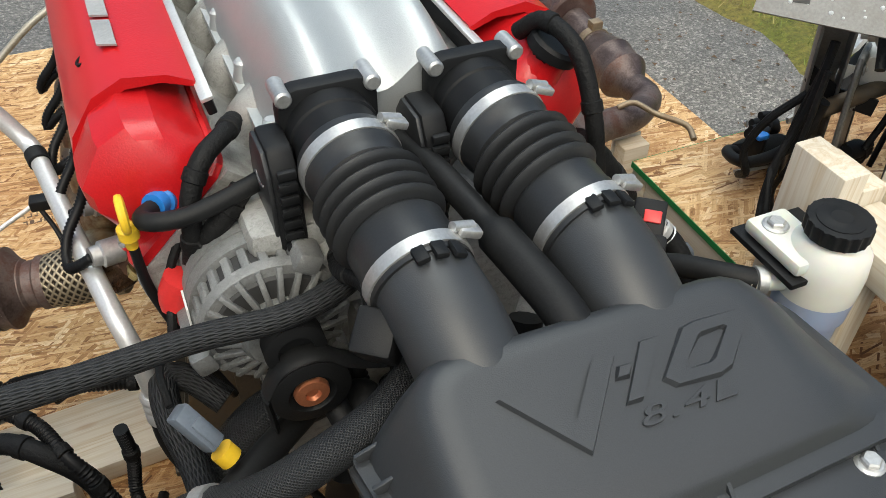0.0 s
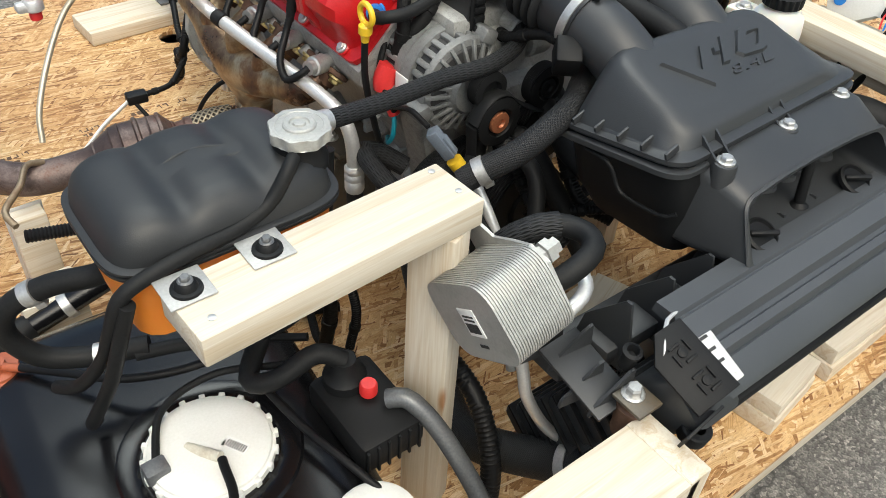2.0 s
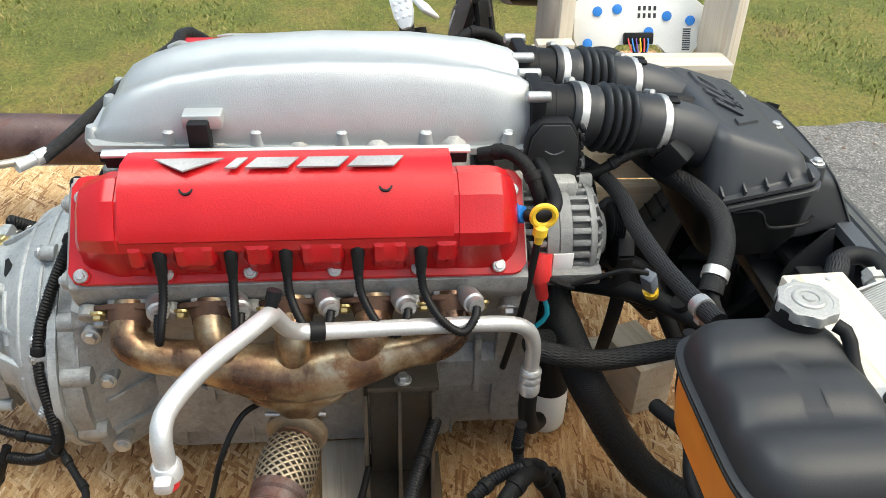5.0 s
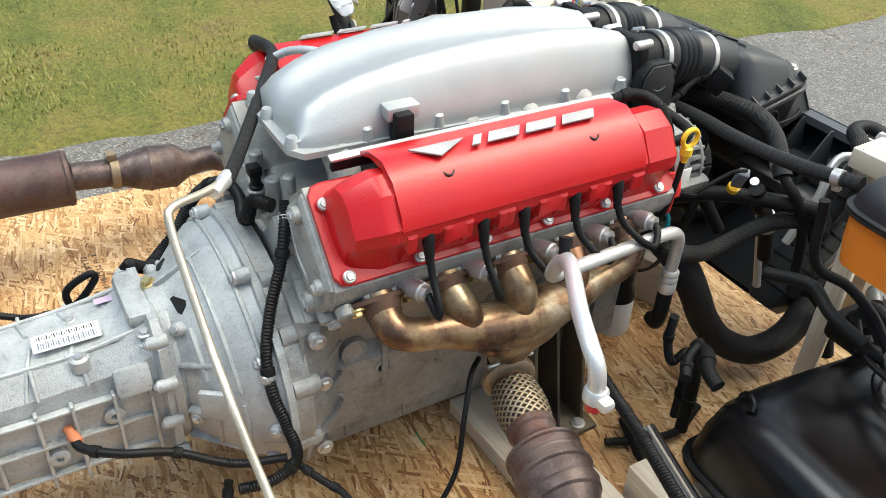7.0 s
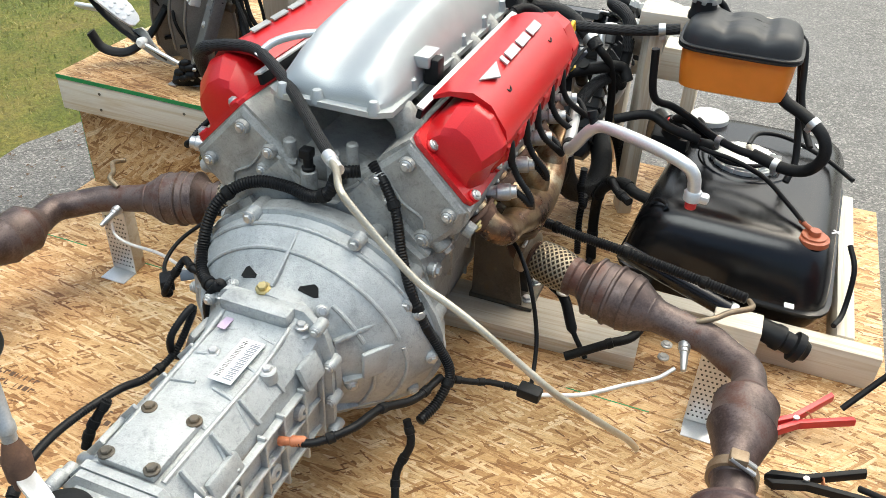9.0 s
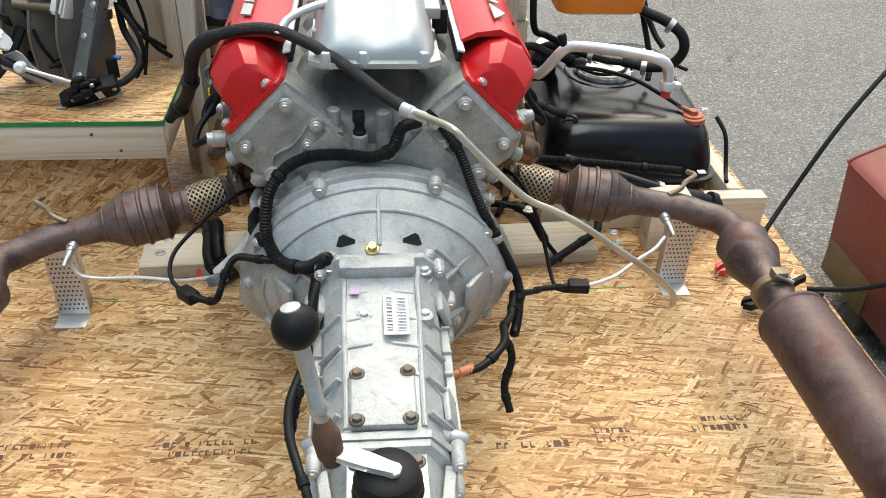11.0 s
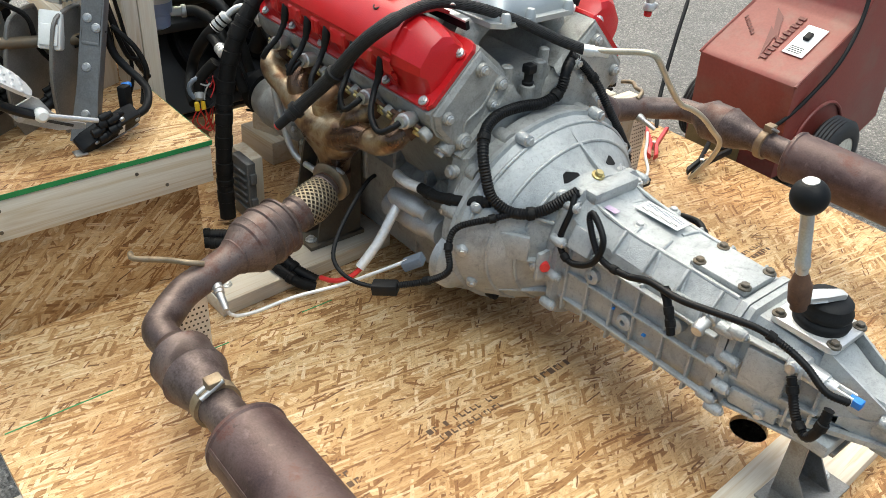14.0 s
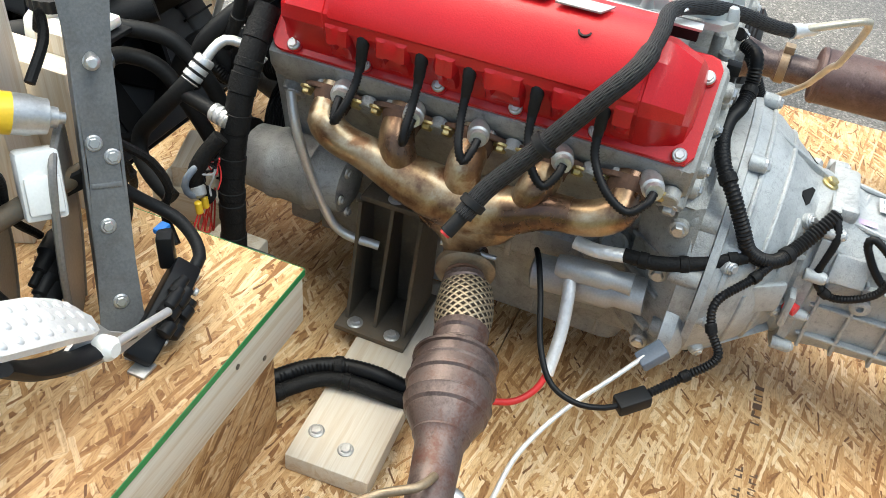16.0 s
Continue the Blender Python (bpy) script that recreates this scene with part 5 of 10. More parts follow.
# right filler cap on the front of the other cover
cap = part("oil_filler_cap", lathe(B(), (0.222, 0.028, 0.668), (0.235, 0.02, 0.70), [(0, 0.022), (0.008, 0.024), (0.010, 0.032), (0.022, 0.032), (0.026, 0.028), (0.0255, 0.02)], 24), M_BLACKP, engine, "black knurled oil filler cap")
bm = lathe(B(), (0.208, 0.04, 0.63), (0.226, 0.026, 0.675), [(0, 0.034), (0.02, 0.03), (0.04, 0.024), (0.05, 0.024)], 18)
part("neck", bm, M_RED, cap)
# starter and compressor
bm = lathe(B(), (0.205, 0.435, 0.235), (0.205, 0.62, 0.255), [(0, 0.024), (0.004, 0.030), (0.07, 0.030), (0.074, 0.033), (0.13, 0.033), (0.14, 0.027), (0.185, 0.031)], 28)
st = part("starter_motor", bm, M_STEELF, engine, "grey starter motor with solenoid")
part("solenoid", lathe(B(), (0.232, 0.475, 0.285), (0.228, 0.60, 0.29), [(0, 0.016), (0.01, 0.020), (0.08, 0.020), (0.09, 0.015), (0.12, 0.018)], 22), M_STEELF, st)
bm = lathe(B(), (0.205, -0.095, 0.285), (0.205, 0.11, 0.285), [(0, 0.045), (0.01, 0.056), (0.05, 0.060), (0.055, 0.063), (0.065, 0.063), (0.07, 0.060), (0.12, 0.060), (0.125, 0.063), (0.135, 0.063), (0.14, 0.058), (0.19, 0.050), (0.20, 0.03)], 30)
ac = part("compressor", bm, M_CAST, engine, "air conditioning compressor, cast aluminium")
for k in range(6):
    a = k * math.pi / 3
    bolt_part((0.205 + 0.046 * math.cos(a), 0.104, 0.285 + 0.046 * math.sin(a)), (0, 1, 0), ac, M_STEEL, 0.006, 0.006)

# engine mounts in raw steel
for s, y0 in ((-1, 0.165), (1, 0.19)):
    x0 = 0.185
    mt = part("engine_mount", box(B(), (min(s * 0.155, s * 0.19), y0 - 0.055, 0.05), (max(s * 0.155, s * 0.19), y0 + 0.055, 0.285), 0.002), M_RAW, engine, "welded raw steel engine mount", smooth=False)
    for yy, e in ((y0 - 0.055, 0.055), (y0 + 0.055, 0.055), (y0, 0.045)):
        bm = B()
        prism(bm, [(x0 - 0.03, 0.05), (x0 + 0.095, 0.05), (x0 + e, 0.285), (x0 - 0.03, 0.285)], 0.006, axes((0, yy + 0.003, 0), (s, 0, 0), (0, 0, 1)))
        part("web", bm, M_RAW, mt, smooth=False)
    part("base_plate", box(B(), (min(s * 0.15, s * 0.305), y0 - 0.068, 0.0395), (max(s * 0.15, s * 0.305), y0 + 0.068, 0.050), 0.001), M_RAW, mt)
    part("top_plate", box(B(), (min(s * 0.14, s * 0.235), y0 - 0.058, 0.285), (max(s * 0.14, s * 0.235), y0 + 0.058, 0.296), 0.002), M_RAW, mt)
    bolt_part((s * 0.218, y0, 0.296), (0, 0, 1), mt, M_STEEL, 0.010, 0.012)
    for dy in (-0.045, 0.045):
        bolt_part((s * 0.285, y0 + dy * 0.8, 0.050), (0, 0, 1), mt, M_STEEL, 0.010, 0.009)

# ---- gearbox ----
gearbox = thing("gearbox", "grey cast aluminium manual gearbox bolted behind the engine", "gearbox")


def bell_ring(y, top, w, low, flat):
    """One section of the bell housing: round with a flattened crown."""
    cz = (top + low) / 2
    out = []
    for i in range(36):
        a = 2 * math.pi * i / 36
        x, z = w * math.sin(a), math.cos(a)
        z = cz + (top - cz) * (z if z > 0 else z)
        x *= 1.0 + flat * (1 - abs(math.cos(a))) * 0.06
        out.append(V((x, y, z)))
    return out


BELL = ((0.686, 0.500, 0.246, 0.075, 1), (0.698, 0.502, 0.248, 0.073, 1), (0.700, 0.494, 0.238, 0.08, 1), (0.735, 0.484, 0.220, 0.095, 1), (0.775, 0.456, 0.178, 0.115, 1), (0.805, 0.436, 0.135, 0.13, 0), (0.818, 0.432, 0.120, 0.135, 0), (0.825, 0.432, 0.125, 0.13, 0), (0.838, 0.428, 0.122, 0.13, 0))
bm = B()
rings_faces(bm, [bell_ring(*st) for st in BELL])
bell = part("bell_housing", bm, M_CAST2, gearbox, "ribbed grey bell housing", angle=30)
for a in (-62, 0, 62, 95, 128, -95, -128):
    t = radians(a)
    p0 = V((0.225 * math.sin(t), 0.725, 0.2875 + 0.195 * math.cos(t)))
    p1 = V((0.125 * math.sin(t), 0.822, 0.281 + 0.150 * math.cos(t)))
    n = V((math.sin(t), 0.6, math.cos(t))).normalized()
    bm = B()
    L = (p1 - p0).length
    box(bm, (0, -0.0035, -0.012), (L, 0.0035, 0.006), 0.002, axes(p0, p1 - p0, n.cross(p1 - p0)))
    part("rib", bm, M_CAST2, bell)


def bell_at(y, a):
    """A place on the bell housing's skin, at y and at an angle from its crown."""
    for p, q in zip(BELL, BELL[1:]):
        if p[0] <= y <= q[0]:
            w = (y - p[0]) / (q[0] - p[0])
            top, wd, low = (p[i] + (q[i] - p[i]) * w for i in (1, 2, 3))
            t = radians(a)
            return V((wd * math.sin(t) * (1 + 0.06 * (1 - abs(math.cos(t)))), y, (top + low) / 2 + (top - low) / 2 * math.cos(t)))


for y, a0, a1, r in ((0.712, -80, 80, 0.0045), (0.752, -74, 74, 0.004), (0.752, 80, 150, 0.004), (0.752, -150, -80, 0.004), (0.788, -70, -40, 0.0045), (0.788, 40, 70, 0.0045), (0.788, 85, 150, 0.004), (0.788, -150, -85, 0.004)):
    part("ridge", tube(B(), [bell_at(y + 0.010 * math.cos(radians(a0 + (a1 - a0) * k / 14)), a0 + (a1 - a0) * k / 14) for k in range(15)], r, 8, 0.012), M_CAST2, bell)
for s in (-1, 1):
    part("pad", box(B(), (-0.030, -0.026, -0.006), (0.034, 0.030, 0.006), 0.005, axes(bell_at(0.785, s * 88) + V((0, 0, 0.01)), (0.55 * s, -0.83, 0), (0, 0, 1)) @ Matrix.Rotation(radians(0), 4, "X")), M_CAST2, bell)
    for y, a in ((0.716, 66), (0.716, 118), (0.81, 100), (0.81, 40), (0.716, 92)):
        c = bell_at(y, s * a)
        e = V((math.sin(radians(s * a)), 0.9, math.cos(radians(a)))).normalized()
        bo = part("bolt_boss", lathe(B(), c - e * 0.012, c + e, [(0, 0.0135), (0.018, 0.0115), (0.020, 0.0095)], 16), M_CAST2, bell)
        bolt_part(c + e * 0.008, e, bo, M_STEEL, 0.0068, 0.006)
for s in (-1, 1):
    edge = [bell_at(y, s * a) + V((0, 0.5, 0.86)) * 0.0012 for y, a in ((0.808, 18), (0.802, 17), (0.789, 23), (0.790, 26), (0.800, 31), (0.804, 29))]
    bm = B()
    rings_faces(bm, [[p - V((0, 0.004, 0.006)) for p in edge], edge])
    # solid plate on the skin; its black is the slot's painted shade
    part("inspection_slot_shade", bm, M_SLOT_SHADE, bell, "near-black plate painting an open slot's shade", smooth=False)
for x, y, z in ((0.102, 0.712, 0.480), (-0.102, 0.712, 0.482), (0.198, 0.715, 0.385), (-0.198, 0.715, 0.385), (0.24, 0.70, 0.28), (-0.24, 0.70, 0.28)):
    bm = lathe(B(), (x, y - 0.015, z), (x, y + 0.02, z), [(0, 0.0135), (0.02, 0.0125), (0.024, 0.0105)], 18)
    bb = part("bolt_boss", bm, M_CAST2, bell)
    bolt_part((x, y + 0.009, z), (0, 1, 0), bb, M_STEEL, 0.0085, 0.008)
for p in ((0.172, 0.705, 0.171), (0.139, 0.705, 0.126)):
    part("flange_bolt", lathe(B(), V(p) - V((0, 0.012, 0)), V(p) + V((0, 0.02, 0)), [(0, 0.011), (0.02, 0.011), (0.022, 0.009), (0.030, 0.008)], 14), M_BLACKP, bell, "black flange bolt")
bolt_part((0.012, 0.829, 0.430), (0, 0.3, 1), bell, M_GOLD, 0.009, 0.010)
for x, z in ((0.13, 0.27),):
    part("plug", cyl(B(), (x, 0.825, z), (x + 0.01, 0.842, z), 0.010, n=14), M_REDP if z > 0.2 else M_BLACKP, bell, "red plastic plug" if z > 0.2 else "")
box_ = B()
box(box_, (0.085, 0.822, 0.235), (0.150, 0.834, 0.30), 0.006)
part("access_cover", box_, M_CAST2, bell)
bm = lathe(B(), (0.205, 0.655, 0.22), (0.205, 0.70, 0.22), [(0, 0.07), (0.02, 0.068), (0.035, 0.05), (0.045, 0.02)], 26)
part("starter_bulge", bm, M_CAST2, bell)


def case_ring(y, w, top, low, c=0.0):
    sh = w * 0.62
    p = [(sh, top), (w * 0.92, top - 0.035), (w, top - 0.07), (w, low + 0.06), (w * 0.8, low + 0.015), (w * 0.5, low)]
    return [V((c + x, y, z)) for x, z in p] + [V((c - x, y, z)) for x, z in p[::-1]]


bm = B()
rings_faces(bm, [case_ring(*st) for st in ((0.836, 0.118, 0.425, 0.135), (0.850, 0.120, 0.425, 0.133), (0.856, 0.108, 0.412, 0.145), (0.90, 0.102, 0.392, 0.15), (1.04, 0.098, 0.384, 0.155), (1.195, 0.090, 0.380, 0.165), (1.20, 0.100, 0.385, 0.158), (1.213, 0.100, 0.385, 0.158))])
case = part("main_case", bm, M_CAST2, gearbox, "ribbed grey main case with paint marks", angle=25)
for s in (-1, 1):
    for k, y in enumerate((0.872, 0.925, 0.985, 1.035, 1.10, 1.16)):
        w = 0.107 - 0.012 * k / 6
        bm = box(B(), (s * w - 0.009, y - 0.003, 0.178), (s * w + 0.006, y + 0.003, 0.335), 0.0022)
        part("rib", bm, M_CAST2, case)
    for z in (0.205, 0.268, 0.325):
        bm = box(B(), (-0.007, 0, -0.003), (0.007, 0.335, 0.003), 0.0022, axes((s * 0.1045, 0.862, z), (1, 0, 0), (-s * 0.036, 1, 0)))
        part("rib", bm, M_CAST2, case)
    for k in range(5):
        y = 0.885 + k * 0.07
        bm = box(B(), (0, -0.003, -0.004), (0.05, 0.003, 0.006), 0.002, axes((s * 0.064, y, 0.391 - k * 0.002), (s * 0.03, 0, -0.036), (0, 1, 0)))
        part("rib", bm, M_CAST2, case)
    for y, z in ((0.93, 0.29), (1.02, 0.24), (1.12, 0.30)):
        bm = lathe(B(), (s * 0.085, y, z), (s * 0.122, y, z), [(0, 0.016), (0.025, 0.016), (0.028, 0.012), (0.028, 0.006), (0.020, 0.005)], 18)
        part("boss", bm, M_CAST2, case)
bm = box(B(), (-0.06, 0.838, 0.40), (0.07, 0.878, 0.428), 0.010)
part("case_shoulder", bm, M_CAST2, case)
for x, y in ((-0.07, 0.957), (0.028, 0.955), (-0.075, 0.86), (0.085, 0.845)):
    bm = lathe(B(), (x, y, 0.37), (x, y, 0.40), [(0, 0.016), (0.018, 0.014), (0.02, 0.011)], 16)
    bb = part("bolt_boss", bm, M_CAST2, case)
    bolt_part((x, y, 0.388 + (0.015 if y < 0.9 else 0)), (0, 0, 1), bb, M_STEEL, 0.008, 0.008)
# cast ribs across the top and sides of the case
for k in range(4):
    y = 0.905 + k * 0.062
    for s in (-1, 1):
        part("rib", tube(B(), [(s * 0.016, y - 0.01, 0.390 - 0.0025 * k), (s * 0.058, y, 0.3875 - 0.0025 * k), (s * 0.088, y + 0.012, 0.352 - 0.002 * k)], 0.004, 8), M_CAST2, case)
for s in (-1, 1):
    part("rib", tube(B(), [(s * 0.060, 0.872, 0.402), (s * 0.060, 0.96, 0.388), (s * 0.056, 1.08, 0.383), (s * 0.054, 1.19, 0.380)], 0.0045, 8), M_CAST2, case)
    part("pad", box(B(), (-0.004, 0.0, -0.024), (0.010, 0.055, 0.024), 0.006, axes((s * 0.103, 0.865, 0.345), (s, 0, 0.4), (0, 1, 0))), M_CAST2, case)
    part("pad", box(B(), (-0.004, 0.0, -0.020), (0.008, 0.07, 0.020), 0.005, axes((s * 0.096, 1.085, 0.335), (s, 0, 0.4), (0, 1, 0))), M_CAST2, case)
    for y, z in ((0.846, 0.40), (0.846, 0.33), (0.846, 0.25), (0.846, 0.18), (1.206, 0.345), (1.206, 0.27), (1.206, 0.20)):
        x = s * (0.100 if z > 0.38 else 0.121 if y < 1 else 0.100)
        ear = part("ear", lathe(B(), (x, y - 0.014, z), (x, y + 0.016, z), [(0, 0.0095), (0.002, 0.0105), (0.028, 0.0105), (0.03, 0.0095)], 16), M_CAST2, case)
        bolt_part((x, y + 0.016, z), (0, 1, 0), ear, M_STEEL, 0.0060, 0.006)
lab = part("label", box(B(), (-0.043, 0.916, 0.3965), (-0.003, 1.014, 0.3985), 0.0006), M_LABEL, case, "white barcode sticker")
for k in range(24):
    part("print_bar", box(B(), (-0.039, 0.922 + k * 0.0036, 0.3985), (-0.026 + 0.0015 * (k % 3), 0.922 + k * 0.0036 + 0.0012 + 0.0008 * (k % 2), 0.3990)), M_CONN, lab)
    part("print_bar", box(B(), (-0.017, 0.922 + k * 0.0036, 0.3985), (-0.008, 0.922 + k * 0.0036 + 0.0010 + 0.0009 * (k % 3 == 1), 0.3990)), M_INK_GAP, lab)
bm = box(B(), (-0.044, 1.082, 0.381), (0.048, 1.196, 0.394), 0.003)
top = part("top_plate", bm, M_CAST2, case, "flat cast cover plate")
for x, y in ((-0.035, 1.092), (0.039, 1.095), (-0.035, 1.186), (0.039, 1.186)):
    bolt_part((x, y, 0.394), (0, 0, 1), top, M_RAW, 0.008, 0.008)
for x, y, z in ((0.1055, 0.985, 0.25), (0.1035, 1.06, 0.235)):
    part("paint_mark", box(B(), (x - 0.003, y, z), (x + 0.002, y + 0.007, z + 0.004)), M_BLUEP, case, "blue paint mark")
part("chalk_mark", box(B(), (0.035, 0.882, 0.3985), (0.050, 0.912, 0.3992)), plain("violet_chalk", (0.44, 0.35, 0.47), 0.8), case, "violet chalk mark")
# shift sensor stubs
for s in (-1, 1):
    bm = lathe(B(), (s * 0.06, 1.160, 0.338), (s * 0.124, 1.166, 0.319), [(0, 0.018), (0.03, 0.018), (0.032, 0.013), (0.055, 0.013), (0.06, 0.010)], 18)
    part("switch", bm, M_STEEL, case, "steel reverse switch")

# rear housing with shifter
bm = B()
rings_faces(bm, [case_ring(*st) for st in ((1.214, 0.097, 0.382, 0.16), (1.226, 0.097, 0.382, 0.16), (1.232, 0.088, 0.372, 0.17), (1.30, 0.078, 0.365, 0.175), (1.36, 0.060, 0.352, 0.19), (1.40, 0.050, 0.330, 0.215, -0.004), (1.46, 0.040, 0.322, 0.240, -0.008))])
tail = part("tail_housing", bm, M_CAST2, gearbox, "tapered cast tail housing", angle=28)
bm = lathe(B(), (-0.008, 1.44, 0.283), (-0.012, 1.498, 0.283), [(0, 0.040), (0.008, 0.046), (0.05, 0.046), (0.054, 0.043), (0.054, 0.032), (0.03, 0.030)], 30, (True, True))
part("end_collar", bm, M_CAST2, tail)
for a in (0.4, 2.0, 3.6, 5.2):
    bm = cyl(B(), (-0.01 + 0.048 * math.cos(a), 1.452, 0.283 + 0.048 * math.sin(a)), (-0.012 + 0.048 * math.cos(a), 1.497, 0.283 + 0.048 * math.sin(a)), 0.012, n=14, ch=0.002)
    part("lug", bm, M_CAST2, tail)
# bolted joint, raised panels and stiffening ribs of the tail housing
for s in (-1, 1):
    part("pad", box(B(), (-0.004, 0.0, -0.036), (0.012, 0.075, 0.036), 0.006, axes((s * 0.086, 1.245, 0.300), (s, 0.16, 0.05), (0, 1, 0))), M_CAST2, tail)
    part("pad", box(B(), (-0.004, 0.0, -0.018), (0.009, 0.085, 0.018), 0.005, axes((s * 0.085, 1.24, 0.225), (s, 0.16, -0.1), (0, 1, 0))), M_CAST2, tail)
    for z in (0.345, 0.262, 0.200):
        part("rib", box(B(), (-0.006, 0.0, -0.003), (0.010, 0.145, 0.003), 0.002, axes((s * 0.086, 1.232, z), (s, 0.16, 0), (-s * 0.19, 1, -0.02 if z > 0.3 else 0.06))), M_CAST2, tail)
    for y in (1.332, 1.365):
        part("rib", box(B(), (-0.012, -0.003, -0.055), (0.012, 0.003, 0.055), 0.002, axes((s * (0.068 if y < 1.35 else 0.057), y, 0.272), (s, 0.3, 0), (0, 1, 0))), M_CAST2, tail)
    for z in (0.352, 0.295, 0.235, 0.185):
        x = s * 0.099
        ear = part("ear", lathe(B(), (x, 1.212, z), (x, 1.240, z), [(0, 0.0095), (0.002, 0.0105), (0.026, 0.0105), (0.028, 0.009)], 16), M_CAST2, tail)
        bolt_part((x, 1.240, z), (0, 1, 0), ear, M_STEEL, 0.0060, 0.006)
    b_ = part("boss", lathe(B(), (s * 0.07, 1.292, 0.225), (s * 0.094, 1.300, 0.222), [(0, 0.016), (0.016, 0.015), (0.018, 0.011)], 16), M_CAST2, tail)
    bolt_part((s * 0.091, 1.299, 0.222), (s, 0.2, -0.1), b_, M_STEEL, 0.007, 0.007)
part("gasket", box(B(), (-0.0985, 1.2128, 0.170), (0.0985, 1.2144, 0.352), 0.0), M_INK_GAP, tail, "dark joint gasket")
part("output_shaft", lathe(B(), (-0.012, 1.46, 0.283), (-0.012, 1.512, 0.283), [(0, 0.017), (0.05, 0.017), (0.052, 0.014)], 14), M_RAW, tail, "splined output shaft", angle=10)
for k in range(18):
    a = 2 * math.pi * k / 18
    part("spline", box(B(), (0.0155, 1.472, -0.0013), (0.0187, 1.511, 0.0013), 0.0004, Matrix.Translation((-0.012, 0, 0.283)) @ Matrix.Rotation(a, 4, "Y")), M_RAW, tail)
for x0, x1 in ((0.046, 0.026), (-0.052, -0.042)):
    bm = B()
    prism(bm, [(1.345, 0.372), (1.356, 0.372), (1.462, 0.318), (1.462, 0.29), (1.345, 0.29)], 0.005, Matrix.Translation((x0, 1.345, 0)) @ Matrix.Rotation(math.atan2(x0 - x1, 0.12), 4, "Z") @ Matrix.Translation((0, -1.345, 0)) @ axes((0, 0, 0), (0, 1, 0), (0, 0, 1)))
    part("web", bm, M_CAST2, tail)
for s in (-1, 1):
    # low fin that runs from the mount pad to the end lugs
    bm = B()
    rings_faces(bm, [[V((s * 0.085, 1.30, 0.232)), V((s * 0.085, 1.30, 0.224)), V((s * 0.02, 1.30, 0.224)), V((s * 0.02, 1.30, 0.232))], [V((s * 0.046 - 0.01, 1.485, 0.268)), V((s * 0.046 - 0.01, 1.485, 0.258)), V((s * 0.02, 1.485, 0.258)), V((s * 0.02, 1.485, 0.268))]])
    part("web", bm, M_CAST2, tail, smooth=False)
bm = lathe(B(), (0.066, 1.308, 0.336), (0.066, 1.42, 0.330), [(0, 0.019), (0.003, 0.0225), (0.026, 0.0225), (0.030, 0.0165), (0.062, 0.0155), (0.064, 0.013), (0.080, 0.0125)], 24)
so = part("solenoid", bm, M_ALU, tail, "silver shift solenoid with blue tab")
part("cross_pin", cyl(B(), (0.046, 1.322, 0.336), (0.094, 1.322, 0.340), 0.0115, n=18, ch=0.003), M_STEEL, so)
for x in (0.058, 0.072):
    part("clip", box(B(), (x - 0.0022, 1.386, 0.326), (x + 0.0022, 1.416, 0.340), 0.001), M_WHITEP, so, "white plastic clip")
part("tab", box(B(), (0.057, 1.408, 0.325), (0.073, 1.430, 0.338), 0.002), M_BLUEP, so)
bm = B()
prism(bm, rrect(0.106, 0.116, 0.014), 0.012, pose(0.0, 1.303, 0.372), 0.002)
base = part("shifter_base", bm, M_ALU, gearbox, "light alloy shifter base plate")
for x in (-0.040, 0.040):
    for y in (1.255, 1.351):
        bolt_part((x, y, 0.384), (0, 0, 1), base, M_RAW, 0.008, 0.008)
boot = part("boot", lathe(B(), (0.0, 1.305, 0.383), (0.0, 1.305, 0.44), [(0, 0.044), (0.010, 0.046), (0.014, 0.044), (0.018, 0.0405), (0.023, 0.0435), (0.030, 0.0435), (0.035, 0.040), (0.044, 0.039), (0.050, 0.033), (0.053, 0.015)], 36), M_RUBBER, base, "black rubber gaiter")
bm = B()
prism(bm, [(-0.012, -0.006), (-0.006, -0.011), (0.030, -0.0085), (0.062, -0.012), (0.078, -0.012), (0.084, 0.0), (0.078, 0.012), (0.062, 0.012), (0.030, 0.0085), (-0.006, 0.011), (-0.012, 0.006)], 0.010, axes((-0.004, 1.3145, 0.436), (0.068, -0.026, 0.007), (0.3, 1, 0)), 0.003)
lever = part("lever_arm", bm, M_ALU, base, "forged alloy lever arm")
lk, lt = V((0.070, 1.287, 0.448)), V((0.101, 1.262, 0.625))
d = (lt - lk).normalized()
part("coupler", lathe(B(), lk - d * 0.018, lk + d * 0.06, [(0, 0.013), (0.012, 0.013), (0.014, 0.017), (0.044, 0.018), (0.05, 0.015), (0.062, 0.012), (0.07, 0.008)], 20), M_FLANGE, lever, "rusty brown lever coupler")
part("stick", lathe(B(), lk + d * 0.04, lt, [(0, 0.009), (0.02, 0.0095), (0.022, 0.0115), (0.034, 0.0115), (0.036, 0.010), (0.13, 0.010)], 20), M_STEEL, lever, "steel gear stick")
R = 0.0275
kp = []
for i in range(15):
    a = math.pi * (0.06 + 0.80 * i / 14)
    kp.append((R - R * math.cos(a) - 0.004, R * math.sin(a)))
knob = part("knob", lathe(B(), lt - d * 0.022, lt, kp, 36), M_BLACKP, lever, "round black gear knob")
part("knob_cap", lathe(B(), lt - d * 0.022 + d * (R - R * math.cos(math.pi * 0.86) - 0.0045), lt + d, [(0, 0.012), (0.0018, 0.0115), (0.0026, 0.004)], 24), M_STEEL, knob, "silver shift pattern disc")
